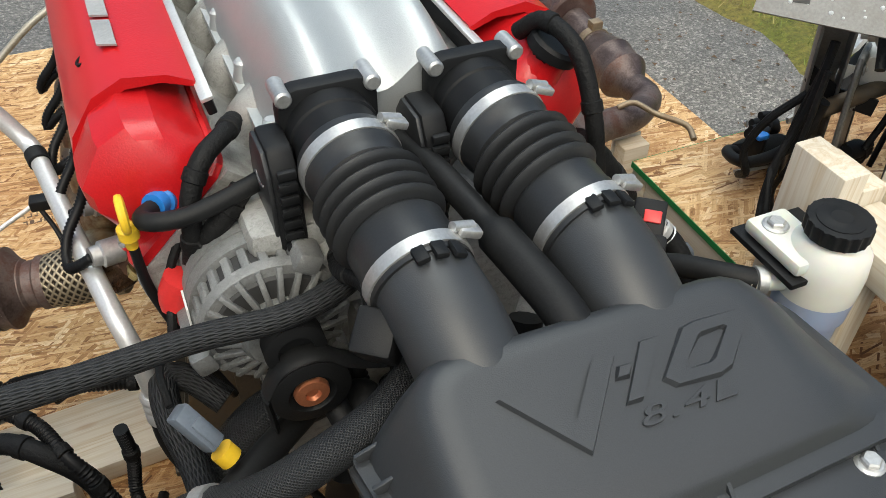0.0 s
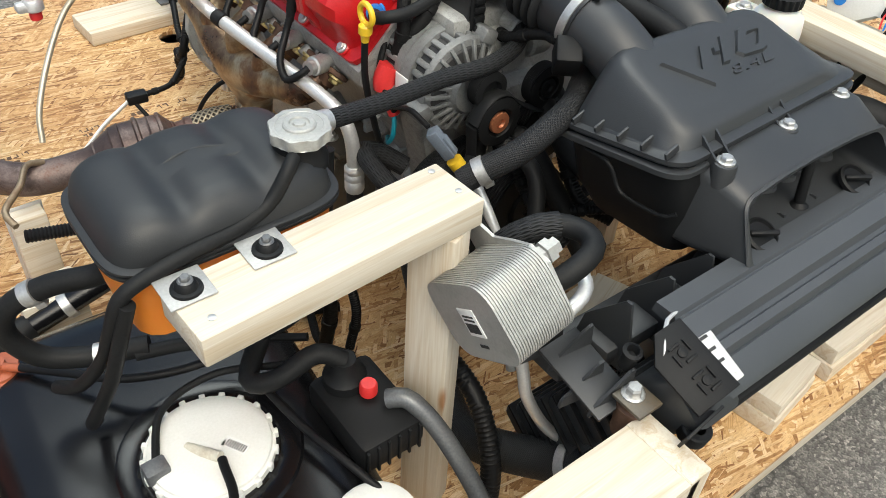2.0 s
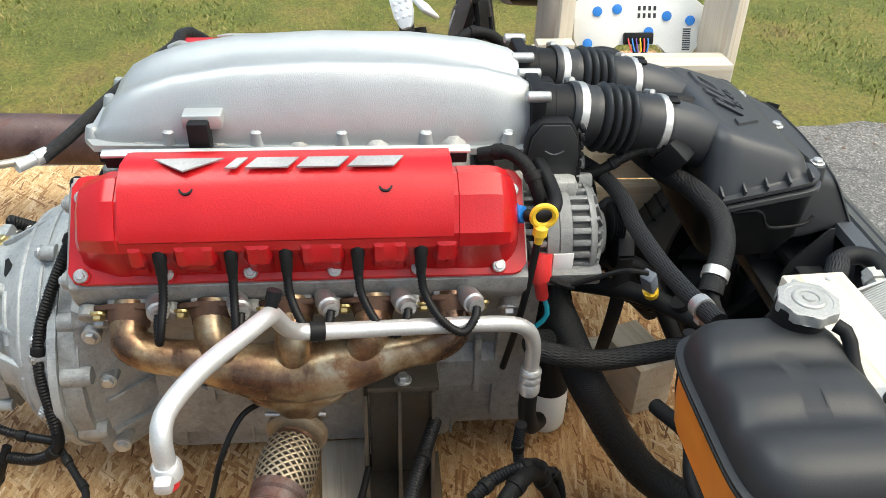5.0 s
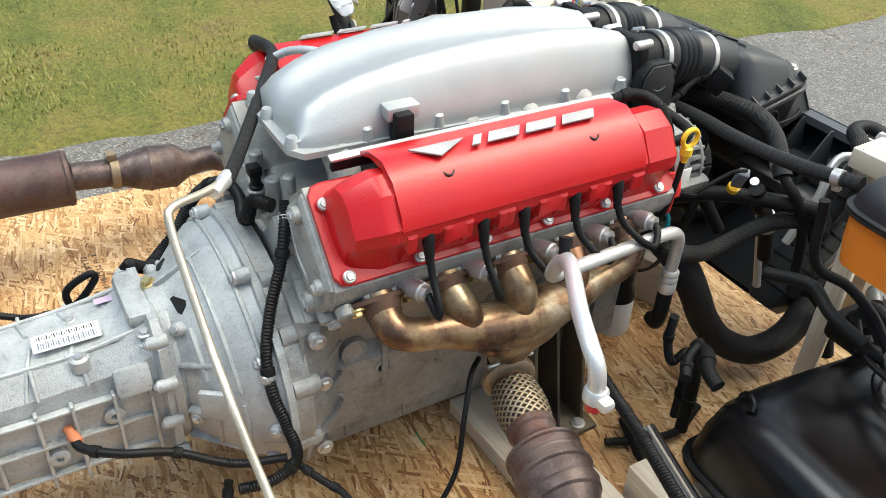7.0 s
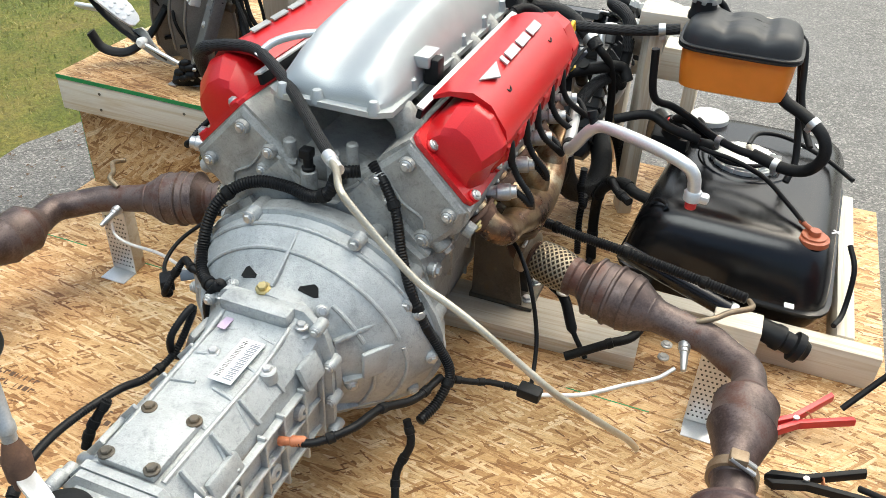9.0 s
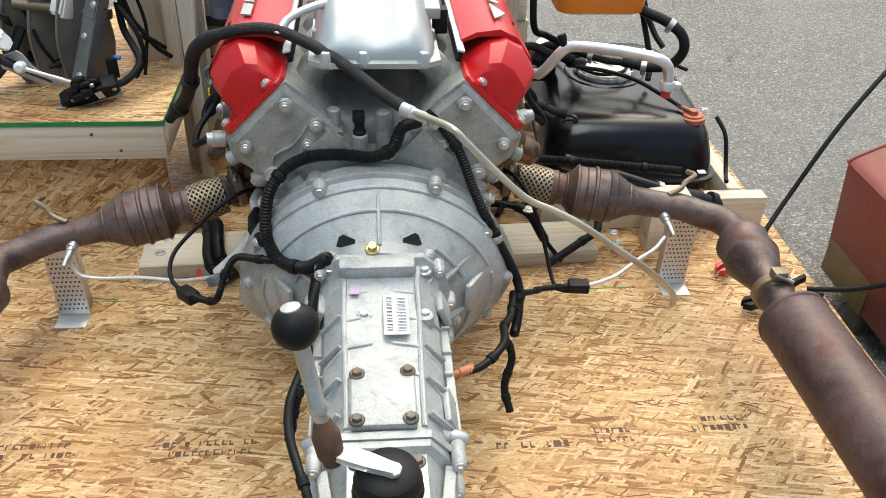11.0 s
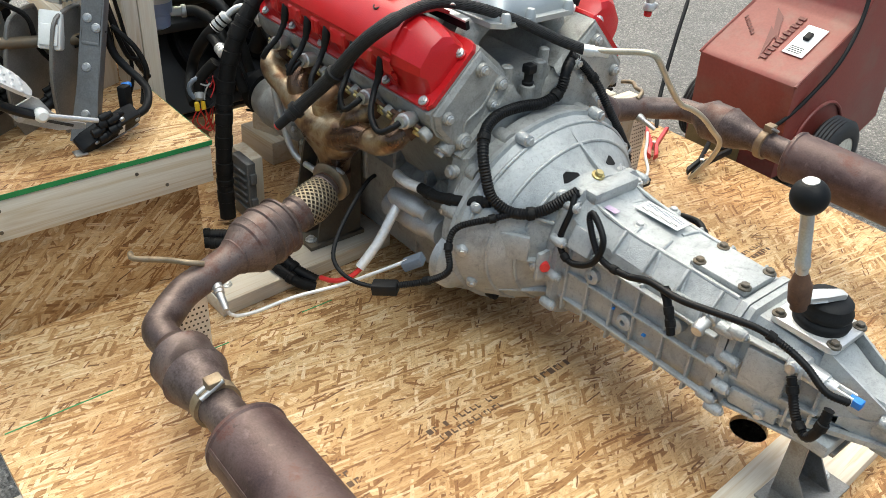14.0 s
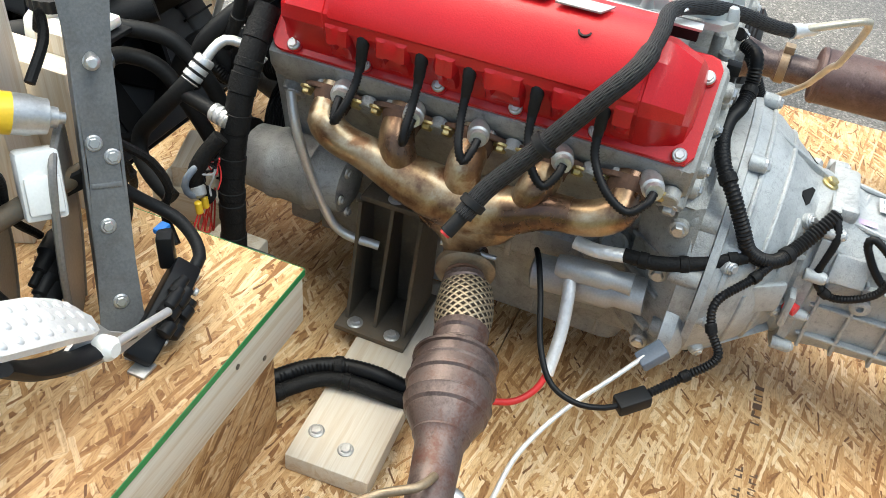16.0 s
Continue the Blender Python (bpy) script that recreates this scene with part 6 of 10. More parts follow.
# support under the tail: a bent steel channel on a base plate
mb = part("tail_mount", box(B(), (-0.088, 1.335, 0.0395), (0.070, 1.432, 0.0455), 0.001), M_MOUNT, gearbox, "bent grey steel mount bolted to the plank", smooth=False)
part("web", prism(B(), [(-0.052, 0.0455), (0.034, 0.0455), (0.022, 0.12), (0.022, 0.205), (-0.040, 0.205), (-0.040, 0.12)], 0.005, axes((0, 1.350, 0), (1, 0, 0), (0, 0, 1))), M_MOUNT, mb, smooth=False)
for x in (-0.060, 0.037):
    part("gusset", prism(B(), [(1.345, 0.0455), (1.415, 0.0455), (1.380, 0.10), (1.375, 0.205), (1.345, 0.205)], 0.004, axes((x * 0.8, 0, 0), (0, 1, 0), (0, 0, 1))), M_MOUNT, mb, smooth=False)
part("top_flange", box(B(), (-0.07, 1.340, 0.198), (0.05, 1.42, 0.206), 0.002), M_MOUNT, mb)
for x in (-0.073, 0.054):
    bolt_part((x, 1.385, 0.0455), (0, 0, 1), mb, M_STEEL, 0.009, 0.008)
bm = box(B(), (-0.09, 1.345, 0.205), (0.075, 1.415, 0.232), 0.006)
part("mount_pad", bm, M_CAST2, gearbox)

# ---- exhaust systems, one each side ----
def exhaust(s, pts, muff_end, label):
    ex = thing("exhaust", label, "exhaust", "exhaust systems")
    vb, br, cat, ce, bend, ra, rb, mf = [V(p) for p in pts]
    d0 = (cat - vb).normalized()
    # down-pipe from manifold to clamp
    part("down_pipe", tube(B(), [V((s * 0.288, vb.y, 0.300)), V((s * 0.289, vb.y, 0.285)), vb + V((s * 0.004, 0, -0.006)), vb + d0 * 0.035], 0.031, 20, 0.01), M_FLANGE, ex)
    c = vb + d0 * 0.012
    cl = part("band_clamp", lathe(B(), c - d0 * 0.012, c + d0 * 0.012, [(0, 0.034), (0.003, 0.044), (0.006, 0.047), (0.018, 0.047), (0.021, 0.044), (0.024, 0.034)], 30), M_RUSTPIPE, ex, "tarnished band clamp")
    part("clamp_bolt", tube(B(), [c + V((0.0, -0.045, 0.036)), c + V((0, 0.045, 0.040))], 0.004, 10), M_STEEL, cl)
    a, b = br - d0 * 0.052, br + d0 * 0.030
    part("bellow_pipe", lathe(B(), vb + d0 * 0.03, br, [(0, 0.032)] + [(0.004 + 0.006 * k, 0.033 + 0.0022 * (k % 2)) for k in range(7)] + [(0.06, 0.032)], 26), M_EXH, ex)
    part("flex_braid", tube(B(), [a, (a + b) / 2, b], lambda t: 0.040 + 0.0045 * math.sin(math.pi * min(max(t, 0), 1)), 36, 0.006), M_BRAIDSS, ex, "braided stainless flex section")
    d1 = (ce - br).normalized()
    s0 = br + d0 * 0.026
    L = (ce - s0).length
    prof = [(0, 0.041), (0.012, 0.041), (0.016, 0.037), (0.030, 0.036), (0.034, 0.040), (0.036, 0.040), (0.050, 0.056), (0.054, 0.0625), (0.059, 0.0625), (0.061, 0.0590), (0.075, 0.0595), (0.077, 0.0612), (0.080, 0.0595), (0.093, 0.0605), (0.096, 0.0645), (0.101, 0.0645), (0.104, 0.0605), (0.128, 0.060), (0.130, 0.0622), (0.134, 0.060), (0.146, 0.058), (0.150, 0.054), (0.152, 0.0535), (0.178, 0.039), (0.181, 0.0395), (0.184, 0.037), (0.195, 0.033), (max(L, 0.2), 0.031)]
    cv = part("catalyst", lathe(B(), s0, ce, prof, 36), M_EXH, ex, "rust-tinted catalyst canister", angle=28)
    part("bend", tube(B(), [s0 + d1 * 0.19, ce, ce.lerp(bend, 0.5) + V((0, -0.004, 0)), bend + V((s * -0.012, 0.008, 0)), bend.lerp(ra, 0.45) + V((s * 0.012, 0, 0)), ra], 0.031, 24, 0.012), M_EXH, ex, "mandrel-bent pipe")
    d2 = (rb - ra).normalized()
    L = (rb - ra).length
    part("resonator", lathe(B(), ra - d2 * 0.01, rb, [(0, 0.031), (0.012, 0.032), (0.045, 0.053), (0.05, 0.056), (0.055, 0.054), (0.105, 0.0545), (0.110, 0.057), (0.115, 0.0545), (0.165, 0.040), (0.185, 0.033), (L + 0.01, 0.0325)], 36), M_EXH, ex, "rust-brown resonator", angle=28)
    d3 = (V(muff_end) - mf).normalized()
    part("joint_clamp", lathe(B(), rb - d2 * 0.02, mf, [(0, 0.034), (0.004, 0.038), (0.025, 0.038), (0.03, 0.034), ((mf - rb).length + 0.02, 0.034)], 26), M_EXH, ex, "clamped joint")
    jc = part("band_clamp", lathe(B(), rb - d2 * 0.012, rb + d2, [(0, 0.0345), (0.001, 0.0405), (0.020, 0.0405), (0.021, 0.0345)], 26), M_RUSTPIPE, ex, "bolted steel band clamp")
    for q in (-0.006, 0.010):
        part("bolt", tube(B(), [rb + d2 * q + V((s * 0.028, 0, 0.032)), rb + d2 * q + V((s * -0.012, 0, 0.052))], 0.0042, 8), M_STEEL, jc)
    part("lug", box(B(), (-0.014, -0.012, 0.036), (0.014, 0.012, 0.056), 0.003, Matrix.Translation(rb)), M_RUSTPIPE, jc)
    Lm = (V(muff_end) - mf).length
    mu = part("muffler", lathe(B(), mf, muff_end, [(0, 0.030), (0.002, 0.060), (0.006, 0.066), (0.014, 0.068), (0.018, 0.0655), (Lm - 0.018, 0.0655), (Lm - 0.014, 0.068), (Lm - 0.004, 0.064), (Lm, 0.03)], 44), M_MUFF, ex, "long brown steel muffler barrel", angle=28)
    x, y, _ = frame_of(mf, muff_end)
    part("seam", box(B(), (0.012, -0.004, 0.0655), (Lm - 0.012, 0.004, 0.0668), 0.0005, axes(mf, d3, V((0, 0, 1)).cross(d3)) @ Matrix.Rotation(radians(70 * s), 4, "X")), M_MUFF, mu)
    part("tail_pipe", tube(B(), [V(muff_end) - d3 * 0.01, V(muff_end) + d3 * 0.12], 0.03, 20), M_MUFF, ex)
    # hanger rod and lambda probe
    h = ce + V((s * 0.045, 0.0, 0.034))
    part("hanger", tube(B(), [h + V((-s * 0.03, 0.006, -0.004)), h + V((0, -0.004, 0.006)), h + V((s * 0.025, -0.045, -0.002)), h + V((s * 0.065, -0.09, -0.010)), h + V((s * 0.06, -0.125, -0.02))], 0.006, 10), M_RUSTPIPE, ex, "bent hanger rod")
    q = ce + V((s * 0.004, 0.028, -0.012))
    pr = part("lambda_probe", lathe(B(), q, q + V((s * 0.01, 0.06, -0.02)), [(0, 0.012), (0.012, 0.012), (0.013, 0.010), (0.02, 0.010), (0.021, 0.008), (0.045, 0.007), (0.06, 0.005)], 14), M_STEEL, ex, "steel lambda probe")
    return ex


exhaust(-1, [(-0.293, 0.327, 0.280), (-0.378, 0.345, 0.264), (-0.520, 0.378, 0.250), (-0.650, 0.402, 0.240), (-0.742, 0.435, 0.240), (-0.778, 0.540, 0.248), (-0.770, 0.755, 0.252), (-0.776, 0.825, 0.250)], (-0.800, 1.50, 0.245), "rusty brown exhaust with catalyst and long muffler")
exhaust(1, [(0.293, 0.345, 0.280), (0.383, 0.378, 0.256), (0.515, 0.412, 0.240), (0.640, 0.440, 0.222), (0.762, 0.480, 0.205), (0.782, 0.575, 0.200), (0.790, 0.755, 0.212), (0.792, 0.850, 0.222)], (0.800, 1.50, 0.235), "rusty brown exhaust with catalyst and clamped muffler")

# perforated shields that prop the pipes up
for s, x, y, h in ((-1, -0.725, 0.37, 0.205), (1, 0.690, 0.425, 0.175)):
    sh = thing("support_block", "white perforated metal over a timber prop", "prop", "exhaust props")
    part("prop", box(B(), (x - 0.03, y - 0.02, 0.0), (x + 0.03, y + 0.018, h), 0.003), M_PINE, sh)
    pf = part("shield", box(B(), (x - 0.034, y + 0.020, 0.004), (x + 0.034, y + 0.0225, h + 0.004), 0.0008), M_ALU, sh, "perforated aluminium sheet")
    # perforations aren't cut: raised black tabs paint the dark of each one
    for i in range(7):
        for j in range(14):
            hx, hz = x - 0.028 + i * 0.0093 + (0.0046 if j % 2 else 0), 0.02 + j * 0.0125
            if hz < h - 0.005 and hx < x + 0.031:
                part("hole_shade", box(B(), (hx - 0.002, y + 0.0226, hz - 0.002), (hx + 0.002, y + 0.0232, hz + 0.002)), M_INK_GAP, pf, smooth=False)
    part("foot", box(B(), (x - 0.034, y + 0.02, 0.0005), (x + 0.034, y + 0.07, 0.003), 0.0005), M_ALU, pf)

# ---- air box ----
airbox = thing("air_box", "black plastic air filter box with raised engine lettering", "air box")


def slope(y):
    return 0.567 + (-0.33 - y) * 0.165


def quad_ring(pts, r=0.03, k=4):
    """A closed ring through the corners pts with rounded corners."""
    out = []
    n = len(pts)
    P = [V(p) for p in pts]
    for i in range(n):
        a, b, c = P[i - 1], P[i], P[(i + 1) % n]
        u, w = (a - b).normalized(), (c - b).normalized()
        for j in range(k + 1):
            t = j / k
            out.append(b + u * r * (1 - t) ** 2 + w * r * t ** 2)
    return out


def rim(dx, dy, dz):
    return [(-0.140 - dx, -0.312 + dy, slope(-0.312) + dz), (0.292 + dx, -0.312 + dy, slope(-0.312) + dz), (0.285 + dx, -0.484 - dy, slope(-0.484) + dz), (-0.120 - dx, -0.499 - dy, slope(-0.499) + dz)]


def lid_top(x, y, dz=0.0):
    """The sloping top plane of the lid."""
    return (x, y, 0.653 - 0.025 * (x + 0.04) + 0.30 * (y + 0.383) + dz)


bm = B()
lid_rings = [quad_ring(rim(0.0, 0.004, -0.004), 0.035), quad_ring(rim(0.004, 0.006, 0.0), 0.035), quad_ring(rim(0.004, 0.006, 0.006), 0.035), quad_ring(rim(-0.008, -0.004, 0.008), 0.035),
             quad_ring([(-0.131, -0.315, 0.580), (0.281, -0.315, 0.578), (0.272, -0.477, 0.600), (-0.110, -0.490, 0.603)], 0.04),
             quad_ring([(-0.112, -0.319, 0.628), (0.248, -0.319, 0.622), (0.248, -0.474, 0.611), (-0.104, -0.486, 0.616)], 0.045),
             quad_ring([(-0.101, -0.324, 0.652), (0.226, -0.324, 0.645), (0.230, -0.471, 0.617), (-0.099, -0.481, 0.622)], 0.045),
             quad_ring([(-0.094, -0.331, 0.663), (0.214, -0.331, 0.655), (0.219, -0.466, 0.6195), (-0.095, -0.475, 0.6245)], 0.042),
             quad_ring([lid_top(-0.086, -0.341), lid_top(0.204, -0.341), lid_top(0.207, -0.462), lid_top(-0.088, -0.466)], 0.036),
             quad_ring([lid_top(-0.070, -0.354), lid_top(0.190, -0.354), lid_top(0.192, -0.450), lid_top(-0.070, -0.452)], 0.025)]
rings_faces(bm, lid_rings)
lid = part("lid", bm, M_GREYP, airbox, "matt charcoal lid", angle=40)
for s, pts in ((-1, [(-0.043, -0.246, 0.658), (-0.038, -0.29, 0.645), (-0.032, -0.338, 0.618)]), (1, [(0.117, -0.240, 0.656), (0.120, -0.29, 0.642), (0.124, -0.338, 0.613)])):
    part("inlet_tube", tube(B(), pts, 0.0455, 32, 0.012), M_GREYP, lid, "smooth plastic inlet tube", angle=40)
    for k in range(3):
        a = 0.4 + 0.35 * k
        m = Matrix.Translation(V(pts[0]) + V((0, -0.016, 0))) @ Matrix.Rotation(a - 0.6, 4, "Y")
        part("tab", box(B(), (-0.006, -0.008, 0.044), (0.006, 0.010, 0.050), 0.002, m), M_BLACKP, lid)


def raised(name, outer, inner=None, label="", h=0.0045):
    """A raised character on the lid's top: an outline, with an optional hole."""
    b = B()
    nrm = V((0.025, -0.30, 1.0)).normalized()
    ro = [V(lid_top(x, y)) for x, y in outer]
    n_ = len(ro)
    mid = sum(ro, V()) / n_
    hi, lo_ = [b.verts.new(p + nrm * h) for p in ro], [b.verts.new(p + (p - mid).normalized() * 0.003 - nrm * 0.001) for p in ro]
    for i in range(n_):
        k = (i + 1) % n_
        b.faces.new((hi[i], hi[k], lo_[k], lo_[i]))
    if inner:
        ri = [V(lid_top(x, y)) for x, y in inner]
        hi2, lo2 = [b.verts.new(p + nrm * h) for p in ri], [b.verts.new(p - (p - mid).normalized() * 0.003 - nrm * 0.001) for p in ri]
        for i in range(n_):
            k = (i + 1) % n_
            b.faces.new((hi[i], hi[k], hi2[k], hi2[i]))
            b.faces.new((hi2[i], hi2[k], lo2[k], lo2[i]))
    else:
        bmesh.ops.triangulate(b, faces=[b.faces.new(hi)])
    return part(name, b, M_GREYP, lid, label, smooth=False)


raised("lettering", [(-0.040, -0.379), (0.008, -0.434), (0.061, -0.373), (0.040, -0.374), (0.009, -0.409), (-0.017, -0.381)], None, "raised letter V")
raised("lettering", [(0.054, -0.391), (0.064, -0.391), (0.070, -0.384), (0.060, -0.384)])
raised("lettering", [(0.052, -0.410), (0.066, -0.410), (0.104, -0.371), (0.086, -0.371)], None, "raised digit 1")
raised("lettering", [(0.090, -0.402), (0.098, -0.410), (0.136, -0.412), (0.148, -0.409), (0.186, -0.376), (0.180, -0.370), (0.138, -0.369), (0.126, -0.371)], [(0.110, -0.399), (0.113, -0.402), (0.132, -0.403), (0.138, -0.401), (0.163, -0.380), (0.160, -0.378), (0.139, -0.378), (0.134, -0.380)], "raised digit 0")
mtop = axes(lid_top(0.096, -0.4245, 0.0005), (1, 0, -0.025), (0, 1, 0.30))
lettering("8.4L", 0.0215, 0.002, mtop @ Matrix.Diagonal((2.25, 1.0, 1, 1)), M_GREYP, lid, "lettering", 0.3, 1.08, "raised 8.4L lettering")
# ribs along the rim and bolt lugs
for k in range(5):
    y = -0.335 - k * 0.036
    part("rib", box(B(), (0, -0.002, 0), (0.022, 0.002, 0.012), 0.001, axes((-0.136 + 0.003 * k, y, slope(y) + 0.004), (1, 0, 0.4), (0, 1, 0))), M_GREYP, lid)
for x, y, z in ((-0.058, -0.520, 0.594), (0.084, -0.511, 0.591), (0.227, -0.500, 0.586)):
    bm = lathe(B(), (x, y, z - 0.032), (x, y, z), [(0, 0.017), (0.026, 0.016), (0.030, 0.0145), (0.032, 0.010)], 20)
    lug = part("lug", bm, M_GREYP, lid)
    bolt_part((x, y, z), (0, 0, 1), lug, M_STEEL, 0.0085, 0.008)
    for dx in (-0.013, 0.013):
        bm = B()
        prism(bm, [(-0.004, -0.004), (0.040, -0.004), (0.041, 0.014), (0.035, 0.020), (0.030, 0.019), (0.0, 0.006)], 0.0035, axes((x + dx + 0.0018, y + 0.008, z - 0.006), (0, 1, 0.25), (0, 0, 1)))
        part("rib", bm, M_GREYP, lug)
# lower half and snout
bm = B()
rings_faces(bm, [quad_ring(r_, 0.035) for r_ in (rim(-0.002, 0.0, -0.006), rim(-0.002, 0.0, -0.014), [(-0.130, -0.318, 0.535), (0.28, -0.318, 0.535), (0.275, -0.50, 0.555), (-0.112, -0.508, 0.560)], [(-0.118, -0.325, 0.48), (0.27, -0.325, 0.48), (0.265, -0.50, 0.47), (-0.10, -0.505, 0.475)], [(-0.095, -0.345, 0.435), (0.25, -0.345, 0.435), (0.245, -0.50, 0.43), (-0.075, -0.50, 0.43)])])
bm2 = B()
rings_faces(bm2, [quad_ring(rim(0.003, 0.004, -0.018), 0.035), quad_ring(rim(0.007, 0.010, -0.016), 0.035), quad_ring(rim(0.007, 0.010, -0.0085), 0.035), quad_ring(rim(0.003, 0.004, -0.0065), 0.035)])
part("rim_bead", bm2, M_GREYP, airbox, "charcoal rim bead below the lid", angle=40)
lower = part("lower_half", bm, M_BLACKP, airbox, "black lower half with a raised rib line", angle=35)
# black plastic rib line along the side of the lower half
part("rib_line", tube(B(), [(-0.132, -0.36, 0.548), (-0.134, -0.40, 0.552), (-0.131, -0.415, 0.535), (-0.128, -0.43, 0.515), (-0.12, -0.49, 0.515), (-0.112, -0.508, 0.525)], 0.0030, 8), M_BLACKP, lower)


def snout_ring(y_top, y_bot, z_top, z_bot, x0, x1, arch, r):
    top = [V((x, y_top, z_top + a)) for x, a in ((x0 + 0.026, 0.0), (x0 + 0.10, arch * 0.8), ((x0 + x1) / 2, arch), (x1 - 0.09, arch * 0.8), (x1 - 0.012, 0.0))]
    return quad_ring(top + [V((x1 + 0.004, y_bot, z_bot)), V((x0 + 0.012, y_bot, z_bot))], 0.019, 5)


bm = B()
rings_faces(bm, [snout_ring(-0.47, -0.47, 0.585, 0.46, -0.105, 0.275, 0.006, 0), snout_ring(-0.515, -0.52, 0.583, 0.462, -0.100, 0.272, 0.008, 0), snout_ring(-0.560, -0.606, 0.560, 0.474, -0.085, 0.268, 0.014, 0), snout_ring(-0.562, -0.609, 0.562, 0.472, -0.088, 0.271, 0.015, 0), snout_ring(-0.566, -0.612, 0.560, 0.474, -0.086, 0.269, 0.014, 0), snout_ring(-0.564, -0.609, 0.554, 0.481, -0.079, 0.262, 0.012, 0), snout_ring(-0.50, -0.50, 0.560, 0.486, -0.080, 0.260, 0.008, 0), snout_ring(-0.40, -0.40, 0.555, 0.492, -0.07, 0.25, 0.006, 0)])
snout = part("snout", bm, M_GREYP, airbox, "open intake snout", angle=62)
for x in (-0.012, 0.205):
    bm = lathe(B(), (x, -0.575, 0.488), (x + 0.0, -0.583, 0.503), [(0, 0.026), (0.006, 0.026), (0.008, 0.022), (0.004, 0.020)], 26)
    kn = part("quarter_turn", bm, M_BLACKP, snout, "quarter-turn fastener")
    part("grip", box(B(), (-0.020, -0.0035, 0.0), (0.020, 0.0035, 0.010), 0.002, axes((x, -0.578, 0.4935), (0.8, -0.5, 0), (0.4, 0.8, 0.4))), M_BLACKP, kn)
part("pillar", lathe(B(), (0.098, -0.56, 0.483), (0.098, -0.55, 0.572), [(0, 0.014), (0.006, 0.008), (0.09, 0.007)], 16), M_BLACKP, snout)
for k in range(7):
    part("drain_cup", lathe(B(), (-0.05 + k * 0.046, -0.510, 0.484), (-0.05 + k * 0.046, -0.507, 0.50), [(0, 0.0165), (0.006, 0.0155), (0.009, 0.011), (0.0095, 0.004)], 20), M_GREYP, snout)
# mass-air sensors and the breather between the tubes
for x, y, z in ((-0.090, -0.262, 0.628), (0.168, -0.262, 0.622)):
    bm = box(B(), (-0.018, -0.020, -0.026), (0.018, 0.020, 0.022), 0.004, axes((x, y, z), (0.75, -0.6, 0), (0.45, 0.6, 0.5)))
    fs = part("air_sensor", bm, M_BLACKP, airbox, "black air sensor with red tab")
    part("plug", box(B(), (-0.016, 0.020, -0.012), (0.014, 0.056, 0.012), 0.003, axes((x, y, z), (0.75, -0.6, 0), (0.45, 0.6, 0.5))), M_BLACKP, fs)
    part("tab", box(B(), (-0.006, 0.032, 0.0115), (0.010, 0.044, 0.0145), 0.001, axes((x, y, z), (0.75, -0.6, 0), (0.45, 0.6, 0.5))), M_REDP, fs, "red lock tab")
part("breather_tube", tube(B(), [(0.055, -0.345, 0.64), (0.05, -0.30, 0.652), (0.038, -0.22, 0.66), (0.022, -0.12, 0.668), (0.01, -0.05, 0.66)], lambda t: 0.019 if t < 0.45 else 0.013, 18, 0.01), M_RUBBER, airbox, "smooth black breather tube")

# ---- radiator pack ----
rad = thing("radiator", "radiator pack with ribbed black top cover", "radiator")
X0, X1 = -0.215, 0.435
prof = [(-0.575, 0.470), (-0.578, 0.486), (-0.606, 0.487), (-0.609, 0.482), (-0.612, 0.481), (-0.615, 0.486), (-0.640, 0.474), (-0.645, 0.463), (-0.651, 0.462), (-0.655, 0.466), (-0.664, 0.460), (-0.668, 0.450), (-0.672, 0.452), (-0.700, 0.432), (-0.704, 0.424), (-0.700, 0.421), (-0.66, 0.440), (-0.60, 0.468)]
bm = B()
rings_faces(bm, [[V((x, y, z)) for y, z in prof] for x in (X0, X0 + 0.003, X1 - 0.003, X1)])
part("top_cover", bm, M_COVER, rad, "charcoal ribbed top cover", angle=30)
